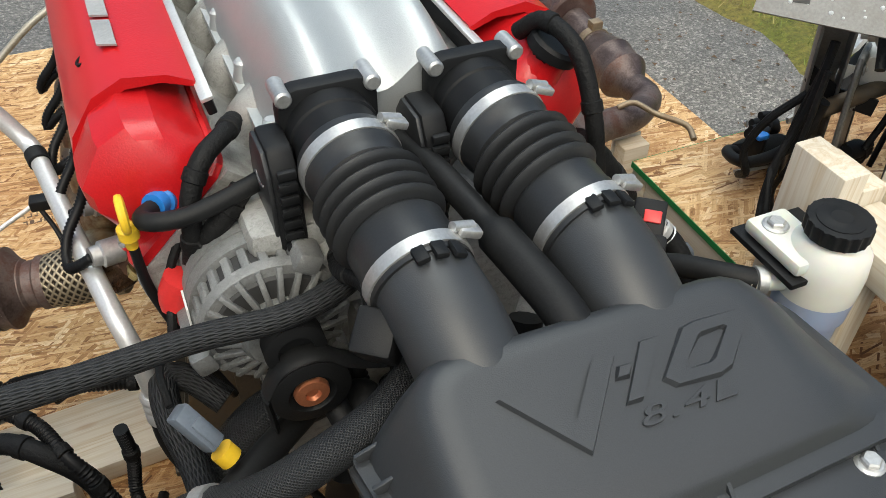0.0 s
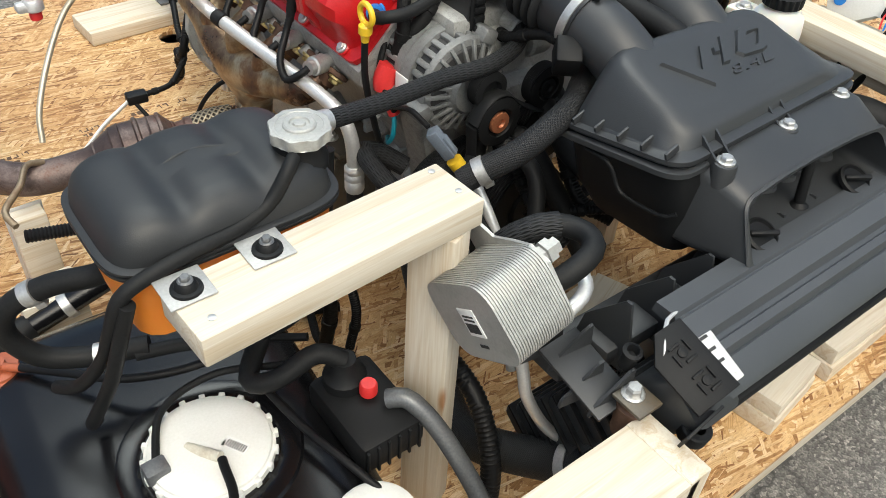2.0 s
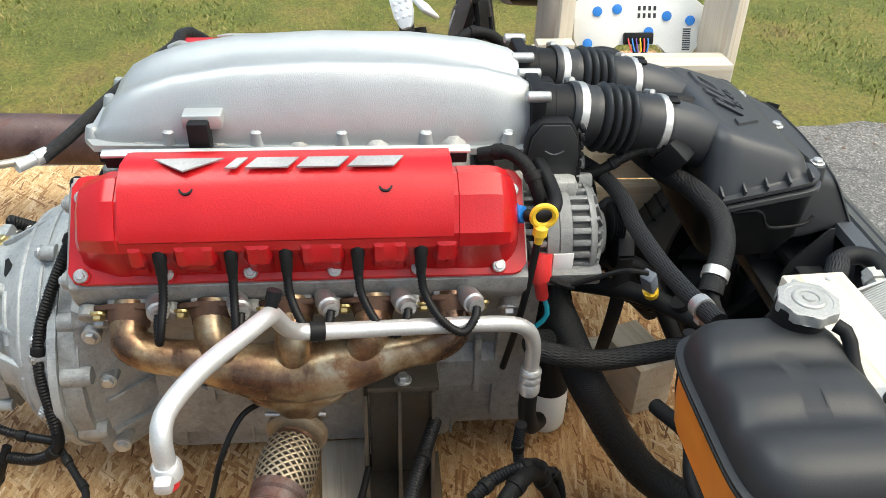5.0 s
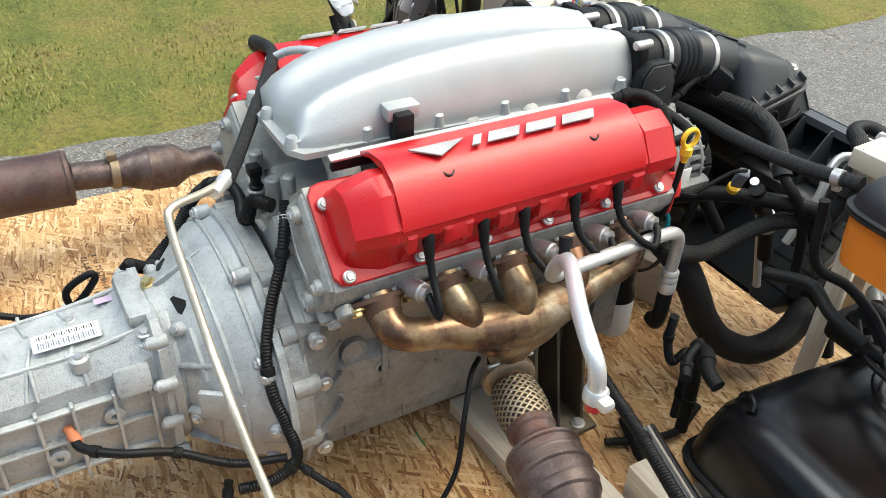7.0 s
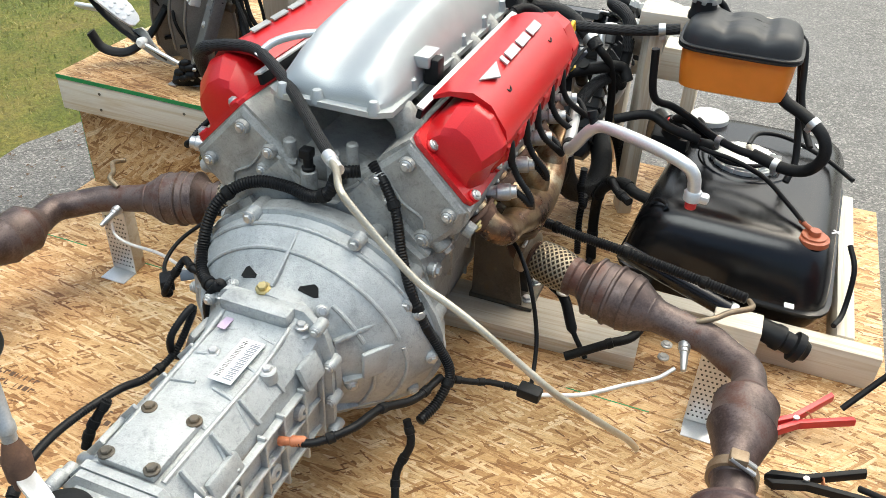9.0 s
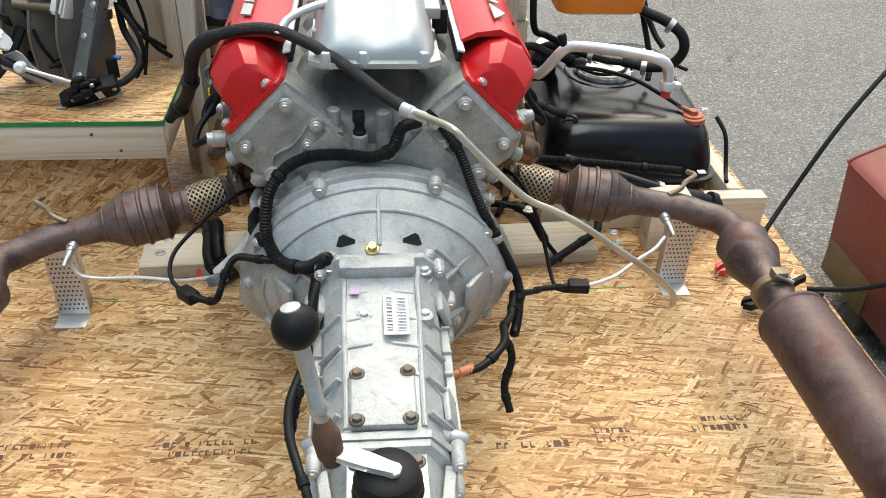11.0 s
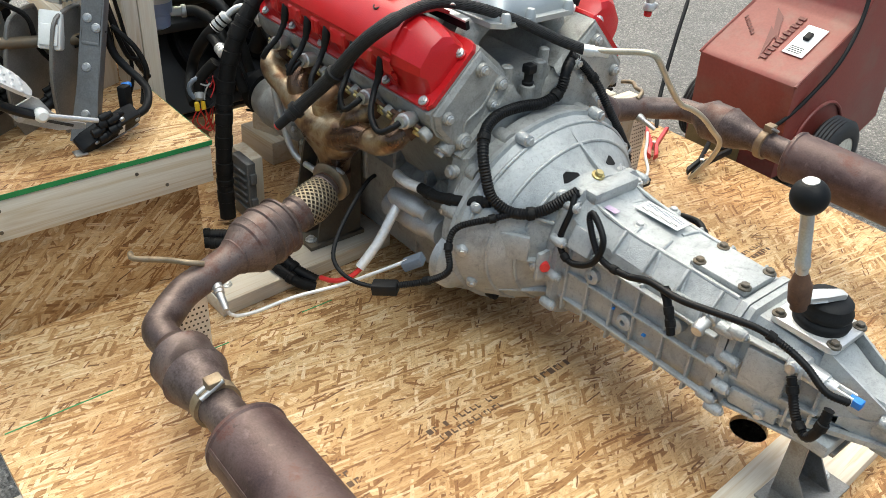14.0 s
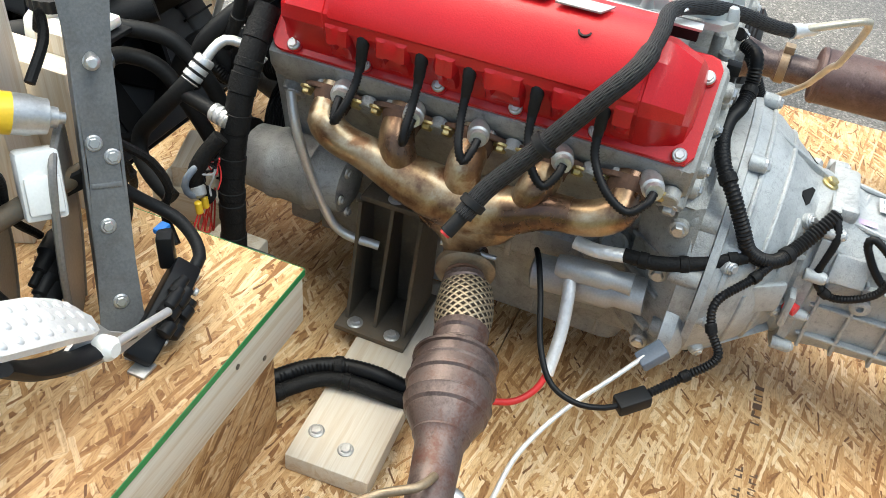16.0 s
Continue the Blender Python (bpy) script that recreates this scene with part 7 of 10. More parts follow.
# the core leans back under the cover: local y runs down it, local z to the rear
mr = axes((0, -0.672, 0.425), (1, 0, 0), (0, 0.60, -0.80))
part("core", box(B(), (X0 + 0.03, 0.0, -0.03), (X1 - 0.02, 0.40, 0.018), 0.004, mr), M_BLACKP, rad)
for s, x in ((-1, X0), (1, X1)):
    bm = B()
    rings_faces(bm, [[mr @ V((x + s * px, y_, z_)) for px, z_ in rrect(w_, h_, 0.012, 3, (0.012, 0.0))] for y_, w_, h_ in ((-0.022, 0.04, 0.05), (-0.014, 0.075, 0.075), (0.10, 0.082, 0.080), (0.38, 0.082, 0.080), (0.40, 0.06, 0.06))])
    et = part("end_tank", bm, M_GREYP, rad, "ribbed black end tank", angle=40)
    for k in range(10):
        part("rib", box(B(), (x - 0.048 + 0.012 * s, 0.06 + k * 0.032, -0.044), (x + 0.048 + 0.012 * s, 0.065 + k * 0.032, 0.044), 0.001, mr), M_BLACKP, et)
    # slanted bracket with two square sockets, and the bright crimped seam
    mb = axes((x + s * 0.024, -0.655, 0.462), (1, 0, -0.30 * s), (0, 0.93, 0.40))
    bm = B()
    prism(bm, [(-0.034, -0.050), (0.030, -0.054), (0.030, 0.046), (-0.008, 0.050), (-0.034, 0.022)], 0.005, mb, 0.0015)
    pl = part("bracket_plate", bm, M_BLACKP, et, "black bracket with two square sockets")
    for dy in (-0.026, 0.014):
        bm = B()
        for a0 in (0, 90, 180, 270):
            box(bm, (-0.012, 0.0095, 0.0), (0.004, 0.0130, 0.0035), 0.0008, mb @ Matrix.Translation((0.002, dy, 0.005)) @ Matrix.Rotation(radians(a0), 4, "Z"))
        part("socket", bm, M_BLACKP, pl)
        part("pin", lathe(B(), mb @ V((0.002, dy, 0.004)), mb @ V((0.002, dy, 0.012)), [(0, 0.006), (0.004, 0.006), (0.005, 0.003)], 12), M_BLACKP, pl)
    seam = part("crimp", box(B(), (-0.017, -0.045, 0.0), (0.017, 0.043, 0.006), 0.004, axes((x - s * 0.014, -0.655, 0.461), (1, 0, 0), (0, 0.93, 0.40))), M_FOIL, et, "bright crimped alloy seam")
    for k in range(7):
        part("tab", box(B(), (-0.006, -0.0045, 0.001), (0.006, 0.0045, 0.0085), 0.002, axes((x + s * 0.004, -0.655 - 0.036 + 0.0125 * k, 0.461 - 0.0155 + 0.0054 * k), (1, 0, 0), (0, 0.93, 0.40))), M_ALU, seam)
    for k in range(3):
        part("print_bar", box(B(), (-0.006, -0.018 + 0.016 * k, 0.0060), (0.006, -0.014 + 0.016 * k, 0.0066), 0, axes((x - s * 0.014, -0.655, 0.461), (1, 0, 0), (0, 0.93, 0.40))), M_INK_GAP, seam)
    part("wire_loop", tube(B(), [(x - s * 0.010, -0.604, 0.484), (x + s * 0.012, -0.606, 0.486), (x + s * 0.036, -0.626, 0.474), (x + s * 0.05, -0.640, 0.462)], 0.0028, 8), M_ALU, et)
    part("port", lathe(B(), (x + s * 0.062, -0.600, 0.435), (x + s * 0.062, -0.606, 0.47), [(0, 0.010), (0.022, 0.010), (0.024, 0.0125), (0.028, 0.0125), (0.030, 0.008), (0.02, 0.006)], 16), M_BLACKP, et)
    part("shelf", box(B(), (-0.030, -0.055, 0), (0.030, 0.055, 0.006), 0.002, axes((x + s * 0.092, -0.570, 0.408), (1, 0, 0.1), (0, 1, 0.25))), M_GREYP, et)
    part("skirt", box(B(), (-0.03, -0.004, -0.05), (0.028, 0.0, 0.045), 0.001, axes((x + s * 0.045, -0.700, 0.405), (1, 0, -0.3 * s), (0, 1, 0.3))), M_BLACKP, et)
    for k in range(5):
        yy = -0.475 - 0.036 * k
        bm = B()
        prism(bm, [(0, 0.0), (0.006, 0.058), (0.012, 0.056), (0.06, 0.012), (0.062, 0.0)], 0.004, axes((x + s * (0.060 + 0.012 * (k % 2)), yy, 0.375 + 0.012 * (k % 3)), (s, 0.15, 0), (0, 0, 1)))
        part("gusset", bm, M_GREYP, et, smooth=False)
# fan shroud behind the core
bm = box(B(), (X0 - 0.03, 0.01, 0.020), (X1 + 0.03, 0.39, 0.034), 0.004, mr)
shroud = part("fan_shroud", bm, M_GREYP, rad, "black stepped fan shroud")
part("step", box(B(), (X0 - 0.05, -0.565, 0.385), (X1 + 0.05, -0.515, 0.412), 0.006), M_GREYP, shroud)
part("step", box(B(), (X0 - 0.09, -0.530, 0.345), (X1 + 0.07, -0.470, 0.372), 0.006), M_GREYP, shroud)
for k in range(10):
    x = X0 - 0.03 + k * 0.075
    bm = B()
    prism(bm, [(0.0, 0.0), (0.012, 0.062), (0.020, 0.062), (0.075, -0.005), (0.085, -0.05), (0.0, -0.05)], 0.004, axes((x, -0.578, 0.425), (0, 1, 0), (0, 0, 1)))
    part("gusset", bm, M_GREYP, shroud, smooth=False)
bm = lathe(B(), mr @ V((0.11, 0.20, 0.034)), mr @ V((0.11, 0.20, 0.1)), [(0, 0.165), (0.045, 0.165), (0.05, 0.16), (0.05, 0.150), (0.0, 0.150)], 40, (False, False))
part("ring", bm, M_BLACKP, shroud)
for k in range(7):
    m = mr @ Matrix.Translation((0.11, 0.20, 0.05)) @ Matrix.Rotation(2 * math.pi * k / 7, 4, "Z")
    part("blade", box(B(), (-0.022, 0.03, -0.003), (0.022, 0.146, 0.001), 0.001, m @ Matrix.Rotation(0.4, 4, "Y")), M_BLACKP, shroud)
lbar = part("lower_bar", box(B(), (-0.245, -0.703, 0.385), (0.45, -0.683, 0.402), 0.005), M_BLACKP, rad, "black lower bar with an eye")
bm = lathe(B(), (-0.252, -0.695, 0.382), (-0.252, -0.700, 0.405), [(0, 0.017), (0.003, 0.019), (0.020, 0.019), (0.022, 0.017), (0.022, 0.010), (0.004, 0.010)], 22, (True, False))
part("eye", bm, M_BLACKP, lbar)
lb = part("warning_label", box(B(), (0.285, -0.640, 0.4815), (0.40, -0.600, 0.4835), 0.0005, None), M_LABEL, rad, "white and yellow warning label")
part("band", box(B(), (0.285, -0.608, 0.4836), (0.40, -0.600, 0.4841)), M_YELLOW, lb)
for k in range(5):
    part("print_bar", box(B(), (0.292, -0.615 - k * 0.005, 0.4836), (0.36 + 0.03 * (k % 2), -0.613 - k * 0.005, 0.484)), M_INK_GAP, lb)
# timber blocks under the radiator
for x0, y0, L, w, h, rz in ((0.150, -0.606, 0.150, 0.088, 0.038, 8), (0.152, -0.603, 0.148, 0.086, 0.038, 8), (0.345, -0.592, 0.22, 0.089, 0.038, 1), (0.350, -0.585, 0.23, 0.089, 0.038, 0), (-0.02, -0.35, 0.14, 0.089, 0.12, 20), (0.10, -0.39, 0.16, 0.089, 0.07, 95)):
    up = 0.0392 if x0 in (0.152, 0.350) else 0.001
    lumber("timber_block", L, w, h, pose(x0, y0, up, 0, 0, rz), None, "short offcut of pine on the deck", "block", group="timber blocks")
# post and board that hold the radiator's corner peg
ps = thing("radiator_post", "pine post and board with a rusty peg holding the radiator", "post")
lumber("post", 0.40, 0.098, 0.036, axes((-0.280, -0.696, 0.0005), (0, 0, 1), (0, 1, 0)), ps)
lumber("board", 0.21, 0.098, 0.098, axes((-0.508, -0.696, 0.301), (1, 0, 0), (0, 1, 0)), ps)
lumber("leg", 0.299, 0.089, 0.038, axes((-0.480, -0.696, 0.0005), (0, 0, 1), (0, 1, 0)), ps)
peg = part("peg", lathe(B(), (-0.292, -0.634, 0.36), (-0.292, -0.634, 0.46), [(0, 0.019), (0.045, 0.019), (0.047, 0.016), (0.055, 0.016)], 18), M_FLANGE, ps, "rusty steel peg")
part("washer", box(B(), (-0.312, -0.660, 0.4155), (-0.272, -0.615, 0.4215), 0.002), M_RAW, peg)
bolt_part((-0.292, -0.630, 0.4215), (0, 0, 1), peg, M_STEEL, 0.010, 0.014)

# ---- timber stand with coolant tank and oil cooler ----
st = thing("timber_stand", "pine post and rail holding the coolant tank", "stand")
lumber("rail", 0.354, 0.087, 0.038, pose(-0.714, -0.391, 0.5585, 0, 0, 3.1), st)
lumber("post", 0.556, 0.064, 0.038, axes((-0.415, -0.394, 0.0005), (0, 0, 1), (0.4, -0.91, 0)), st)
for x, y in ((-0.378, -0.340), (-0.374, -0.387), (-0.69, -0.412)):
    part("screw", lathe(B(), (x, y, 0.596), (x, y, 0.599), [(0, 0.004), (0.0015, 0.0045), (0.002, 0.002)], 12), M_STEEL, st)

ct = thing("coolant_tank", "orange coolant tank with black moulded cover and silver cap", "tank")
bm = B()
rings_faces(bm, [quad_ring([(-0.740 + a, -0.322 + a, z), (-0.490 - a, -0.322 + a, z), (-0.488 - a, -0.144 - a, z), (-0.740 + a, -0.144 - a, z)], 0.04) for z, a in ((0.490, 0.018), (0.496, 0.007), (0.54, 0.002), (0.592, 0.0))])
part("tank", bm, M_ORANGE, ct, "translucent orange plastic tank", angle=45)
bm = B()
rings = []
for inset, z in ((-0.005, 0.588), (-0.007, 0.590), (-0.007, 0.5935), (-0.0035, 0.5945), (-0.0035, 0.596), (-0.007, 0.597), (-0.007, 0.600), (-0.003, 0.6015), (0.0, 0.602), (0.001, 0.608), (0.003, 0.618), (0.007, 0.628), (0.013, 0.636), (0.017, 0.6395), (0.021, 0.642), (0.026, 0.6443), (0.032, 0.646)) + tuple((0.036 + 0.004 * k, 0.647 + 0.002 * min(1.0, k / 5)) for k in range(12)):
    ring = []
    for i in range(160):
        a = 2 * math.pi * i / 160
        ca, sa = math.cos(a), math.sin(a)
        rr = ((abs(ca) / (0.130 - inset)) ** 5 + (abs(sa) / (0.092 - inset)) ** 5) ** -0.2
        x, y = -0.614 + rr * ca, -0.232 + rr * sa
        g_ = math.exp(-((x + 0.660) / 0.018) ** 2) + math.exp(-((x + 0.574) / 0.018) ** 2)
        up = max(0.0, z - 0.602) / 0.047
        ring.append(V((x, y, z - 0.0095 * g_ * up ** 1.6)))
    rings.append(ring)
rings_faces(bm, rings)
part("cover", bm, M_TANKTOP, ct, "black moulded cover with two grooves", angle=50)
nk = part("neck", lathe(B(), (-0.512, -0.270, 0.622), (-0.512, -0.270, 0.67), [(0, 0.033), (0.012, 0.033), (0.016, 0.030), (0.03, 0.029), (0.045, 0.028)], 28), M_BLACKP, ct)
bm = B()
cap_pts = []
for i in range(48):
    a = 2 * math.pi * i / 48
    cap_pts.append(((0.0335 + 0.0022 * math.cos(8 * a)) * math.cos(a), (0.0335 + 0.0022 * math.cos(8 * a)) * math.sin(a)))
prism(bm, cap_pts, 0.014, pose(-0.512, -0.276, 0.660), 0.0015)
cp = part("cap", bm, M_COOL, ct, "cast silver pressure cap")
part("dome", lathe(B(), (-0.512, -0.276, 0.673), (-0.512, -0.276, 0.70), [(0, 0.0305), (0.0012, 0.030), (0.0016, 0.0265), (0.0006, 0.0255), (0.0006, 0.0190), (0.0030, 0.0180), (0.0042, 0.0160), (0.0042, 0.0115), (0.0024, 0.0105), (0.0024, 0.0075), (0.0046, 0.0065), (0.005, 0.003)], 40), M_COOL, cp, angle=25)
for x, y in ((-0.602, -0.358), (-0.694, -0.366)):
    br = part("bracket", box(B(), (x - 0.025, y - 0.020, 0.5972), (x + 0.024, y + 0.028, 0.5995), 0.001), M_STEELF, ct, "flat grey steel tab")
    part("washer", lathe(B(), (x, y, 0.5995), (x, y, 0.62), [(0, 0.0165), (0.003, 0.016), (0.004, 0.012), (0.010, 0.010), (0.012, 0.007)], 22), M_BLACKP, br)
    bolt_part((x, y, 0.610), (0, 0, 1), br, M_PEDALM, 0.0055, 0.007)

cool = thing("oil_cooler", "finned aluminium oil cooler with printed label", "cooler")
mo = axes((-0.426, -0.486, 0.495), (-0.013, -0.118, 0.090), (0.021, -0.015, -0.099))
poly = [(p.x, p.y) for p in quad_ring([(-0.074, -0.052, 0), (0.074, -0.054, 0), (0.076, 0.052, 0), (-0.074, 0.054, 0)], 0.034, 6)]
for k in range(24):
    for e, th, q in ((0.0, 0.0022, 1.0), (0.0022, 0.0013, 0.975)):
        bm = B()
        prism(bm, [(a * q, b * q) for a, b in poly], th, mo @ Matrix.Translation((0, 0, 0.0035 * k + e)))
        part("plate", bm, M_COOL, cool, angle=40)
lab = part("label", box(B(), (-0.014, -0.020, -0.0012), (0.022, 0.018, 0.0002), 0.0003, mo), M_LABEL, cool, "white barcode label")
lab2 = B()
for k in range(14):
    box(lab2, (-0.010 + k * 0.002, 0.0, -0.0018), (-0.0092 + k * 0.002 + 0.0006 * (k % 2), 0.013, -0.0012), 0, mo)
part("barcode", lab2, M_INK_GAP, lab, smooth=False)
for k in range(2):
    part("print_bar", box(B(), (-0.008, -0.006 - 0.005 * k, -0.0018), (0.016, -0.0035 - 0.005 * k, -0.0012), 0, mo), M_INK_GAP, lab)
part("pen_mark", box(B(), (-0.006, 0.030, -0.0008), (0.012, 0.034, 0.0002), 0, mo), M_INK_GAP, cool, "short pen mark")
bm = B()
prism(bm, [(-0.066, 0.040), (0.066, 0.042), (0.074, -0.03), (0.055, -0.052), (0.02, -0.058), (-0.016, -0.062), (-0.046, -0.094), (-0.056, -0.100), (-0.066, -0.099), (-0.073, -0.090), (-0.074, -0.03)], 0.004, mo @ Matrix.Translation((0, 0, 0.083)))
part("mount_plate", bm, M_COOL, cool, "alloy mounting plate with ear", smooth=False)
for dx, dy in ((0.030, -0.025), (-0.025, -0.03)):
    c = mo @ V((dx, dy, 0.087))
    e = mo.to_3x3() @ V((0, 0, 1))
    part("port", lathe(B(), c, c + e, [(0, 0.016), (0.010, 0.015), (0.011, 0.012), (0.018, 0.012), (0.019, 0.016), (0.030, 0.016), (0.031, 0.011), (0.04, 0.011)], 6 if dx > 0 else 18), M_COOL, cool, "hexagon alloy port", angle=25)

# ---- fuel tank beside the engine, on a timber frame ----
ft = thing("fuel_tank", "glossy black moulded fuel tank with pump covers", "fuel tank")


def tank_ring(z, a, r):
    return quad_ring([(-0.965 + a, -0.62 + a, z), (-0.515 - a, -0.62 + a, z), (-0.455 - a, 0.045 - a, z), (-0.935 + a, 0.065 - a, z)], r)


bm = B()
rings_faces(bm, [tank_ring(*q) for q in ((0.045, 0.03, 0.06), (0.05, 0.012, 0.07), (0.075, 0.004, 0.07), (0.098, 0.0, 0.07), (0.100, -0.010, 0.075), (0.108, -0.010, 0.075), (0.111, 0.0, 0.07), (0.16, 0.006, 0.075), (0.215, 0.018, 0.085), (0.245, 0.036, 0.09), (0.258, 0.060, 0.09), (0.262, 0.09, 0.08))])
shell = part("shell", bm, M_TANK, ft, "glossy black tank shell", angle=50)
for (cx, cy), r, z in (((-0.690, -0.312), 0.098, 0.2615),):
    part("well", lathe(B(), (cx, cy, z), (cx, cy, z + 1), [(0, r + 0.02), (0.004, r + 0.016), (0.005, r), (0.001, r - 0.01)], 44, (False, False)), M_TANK, shell)
pm = part("pump_cover", lathe(B(), (-0.690, -0.312, 0.262), (-0.690, -0.312, 0.30), [(0, 0.082), (0.010, 0.082), (0.012, 0.078), (0.016, 0.077), (0.019, 0.070), (0.021, 0.050), (0.0215, 0.02)], 44), M_WHITEP, ft, "white plastic pump lock ring")
for k in range(20):
    a = 2 * math.pi * k / 20
    part("lug", box(B(), (0.079, -0.004, 0.263), (0.086, 0.004, 0.275), 0.001, Matrix.Translation((-0.690, -0.312, 0)) @ Matrix.Rotation(a, 4, "Z")), M_WHITEP, pm)
lb = part("label", box(B(), (-0.008, -0.017, 0), (0.008, 0.017, 0.001), 0, pose(-0.665, -0.335, 0.2825, 0, 0, 30)), M_LABEL, pm, "small barcode label")
for k in range(9):
    part("print_bar", box(B(), (-0.006, -0.015 + k * 0.0032, 0.001), (0.004, -0.0135 + k * 0.0032, 0.0016), 0, pose(-0.665, -0.335, 0.2825, 0, 0, 30)), M_INK_GAP, lb)
part("port", cyl(B(), (-0.715, -0.30, 0.278), (-0.690, -0.345, 0.290), 0.007, n=14), M_CREAM, pm)
part("socket", box(B(), (-0.775, -0.325, 0.270), (-0.745, -0.30, 0.292), 0.003), M_PEDALM, pm)
# small second cover and vapour valve
c2 = part("vent_cover", lathe(B(), (-0.575, -0.52, 0.255), (-0.575, -0.52, 0.30), [(0, 0.052), (0.02, 0.052), (0.023, 0.048), (0.024, 0.02)], 36), M_WHITEP, ft, "small white lock ring")
rv = part("rollover_valve", lathe(B(), (-0.868, -0.022, 0.245), (-0.868, -0.022, 0.29), [(0, 0.036), (0.012, 0.035), (0.014, 0.028), (0.018, 0.027), (0.019, 0.014), (0.030, 0.012)], 30), plain("rust_orange_plastic", (0.33, 0.085, 0.035), 0.45), ft, "rust-orange vapour valve")
part("nozzle", cyl(B(), (-0.868, -0.022, 0.268), (-0.835, -0.055, 0.272), 0.006, n=12), rv.data.materials[0], rv)
part("chalk_mark", box(B(), (-0.012, -0.002, 0), (0.012, 0.002, 0.0012), 0, pose(-0.915, -0.060, 0.2585, 0, 0, 40)), M_LABEL, shell, "white chalk cross")
part("chalk_mark", box(B(), (-0.009, -0.002, 0), (0.009, 0.002, 0.0012), 0, pose(-0.915, -0.060, 0.2600, 0, 0, -50)), M_LABEL, shell)
part("grip", tube(B(), [(-0.535, -0.005, 0.250), (-0.545, -0.01, 0.262), (-0.515, -0.028, 0.262), (-0.505, -0.022, 0.250)], 0.005, 8), M_TANK, shell)
for k in range(2):
    part("sticker", box(B(), (-0.020 + 0.045 * k - 0.01, -0.014, 0), (0.010 + 0.045 * k - 0.01, 0.014, 0.001), 0, pose(-0.86, -0.48, 0.2625, 0, 0, 20)), M_LABEL, shell, "white sticker")
# evaporative canister block at the tank's corner by the post
cn = part("vapour_canister", box(B(), (-0.545, -0.445, 0.235), (-0.445, -0.30, 0.292), 0.014), M_BLACKP, ft, "black vapour canister with ports")
part("tower", lathe(B(), (-0.50, -0.33, 0.285), (-0.50, -0.33, 0.34), [(0, 0.032), (0.02, 0.03), (0.03, 0.02), (0.05, 0.016)], 20), M_BLACKP, cn)
part("red_cap", lathe(B(), (-0.487, -0.368, 0.288), (-0.487, -0.368, 0.318), [(0, 0.010), (0.006, 0.010), (0.008, 0.0125), (0.022, 0.0125), (0.026, 0.010)], 18), M_REDP, cn, "red plastic cap")
for k in range(6):
    part("rib", box(B(), (-0.54 + k * 0.016, -0.448, 0.24), (-0.536 + k * 0.016, -0.443, 0.288), 0.001), M_BLACKP, cn)
# frame under it
fr = thing("tank_cradle", "pale pine cradle under the fuel tank", "cradle")
lumber("rail", 0.62, 0.045, 0.089, pose(-1.06, 0.115, 0.0005, 0, 0, 0), fr)
lumber("rail", 0.66, 0.038, 0.089, pose(-0.985, 0.085, 0.0005, 0, 0, -90), fr)
lumber("rail", 0.60, 0.038, 0.045, pose(-0.52, 0.085, 0.0005, 0, 0, -90), fr)
lumber("rail", 0.46, 0.089, 0.038, pose(-0.97, -0.3, 0.0005, 0, 0, 0), fr)
lumber("timber_block", 0.10, 0.07, 0.16, pose(-0.80, 0.215, 0.0005, 0, 0, 0), None, "pine block beside the tank cradle", "block", group="timber blocks")

# vapour filter hose with canister along the tank
hose("filler_hose", [(-0.474, 0.163, 0.227), (-0.60, 0.17, 0.186), (-0.723, 0.176, 0.147), (-0.83, 0.181, 0.114)], 0.020, M_TANK, "thick glossy black filler hose", ends=(0.75,), end_mat=M_STEEL)
vf = part("purge_valve", lathe(B(), (-0.79, 0.179, 0.127), (-0.90, 0.180, 0.092), [(0, 0.018), (0.01, 0.024), (0.04, 0.026), (0.044, 0.029), (0.060, 0.029), (0.064, 0.024), (0.085, 0.024), (0.088, 0.034), (0.104, 0.034), (0.108, 0.026), (0.12, 0.02)], 28), M_BLACKP)
tagged(vf, "black ribbed purge valve lying by the tank", "valve")
part("sticker", box(B(), (-0.852, 0.160, 0.189), (-0.832, 0.176, 0.192), 0.0005), M_LABEL, vf)

# ---- low platform with pedals ----
pf = thing("platform", "low strand board platform framed in pine, green-edged", "platform")
part("top_board", box(B(), (0.492, -0.62, 0.340), (1.06, 0.172, 0.352), 0.001), M_OSB, pf, "strand board top")
part("green_edge", box(B(), (0.492, 0.1722, 0.3405), (1.06, 0.1732, 0.3515)), M_GREENP, pf, "green painted board edge")
part("green_edge", box(B(), (0.4908, -0.62, 0.3405), (0.4918, 0.172, 0.3515)), M_GREENP, pf)
lumber("rim", 0.566, 0.036, 0.088, pose(0.494, 0.153, 0.2515), pf)
lumber("rim", 0.755, 0.036, 0.088, pose(0.513, 0.133, 0.2515, 0, 0, -90), pf)
part("side_board", box(B(), (0.515, 0.118, 0.0005), (1.05, 0.130, 0.251), 0.001, None), osb_material("osb_upright", 32, 0.92, True), pf, "upright strand board side")
lumber("leg", 0.24, 0.089, 0.038, axes((0.545, -0.30, 0.0005), (0, 0, 1), (0, 1, 0)), pf)
lumber("leg", 0.24, 0.089, 0.038, axes((1.0, -0.30, 0.0005), (0, 0, 1), (0, 1, 0)), pf)
for x, z in ((0.60, 0.275), (0.66, 0.318), (0.93, 0.272), (0.925, 0.318)):
    part("screw", cyl(B(), (x, 0.170, z), (x, 0.1722, z), 0.004, n=10), M_RAW, pf)
part("green_edge", box(B(), (1.0502, 0.118, 0.002), (1.0512, 0.130, 0.25)), M_GREENP, pf)
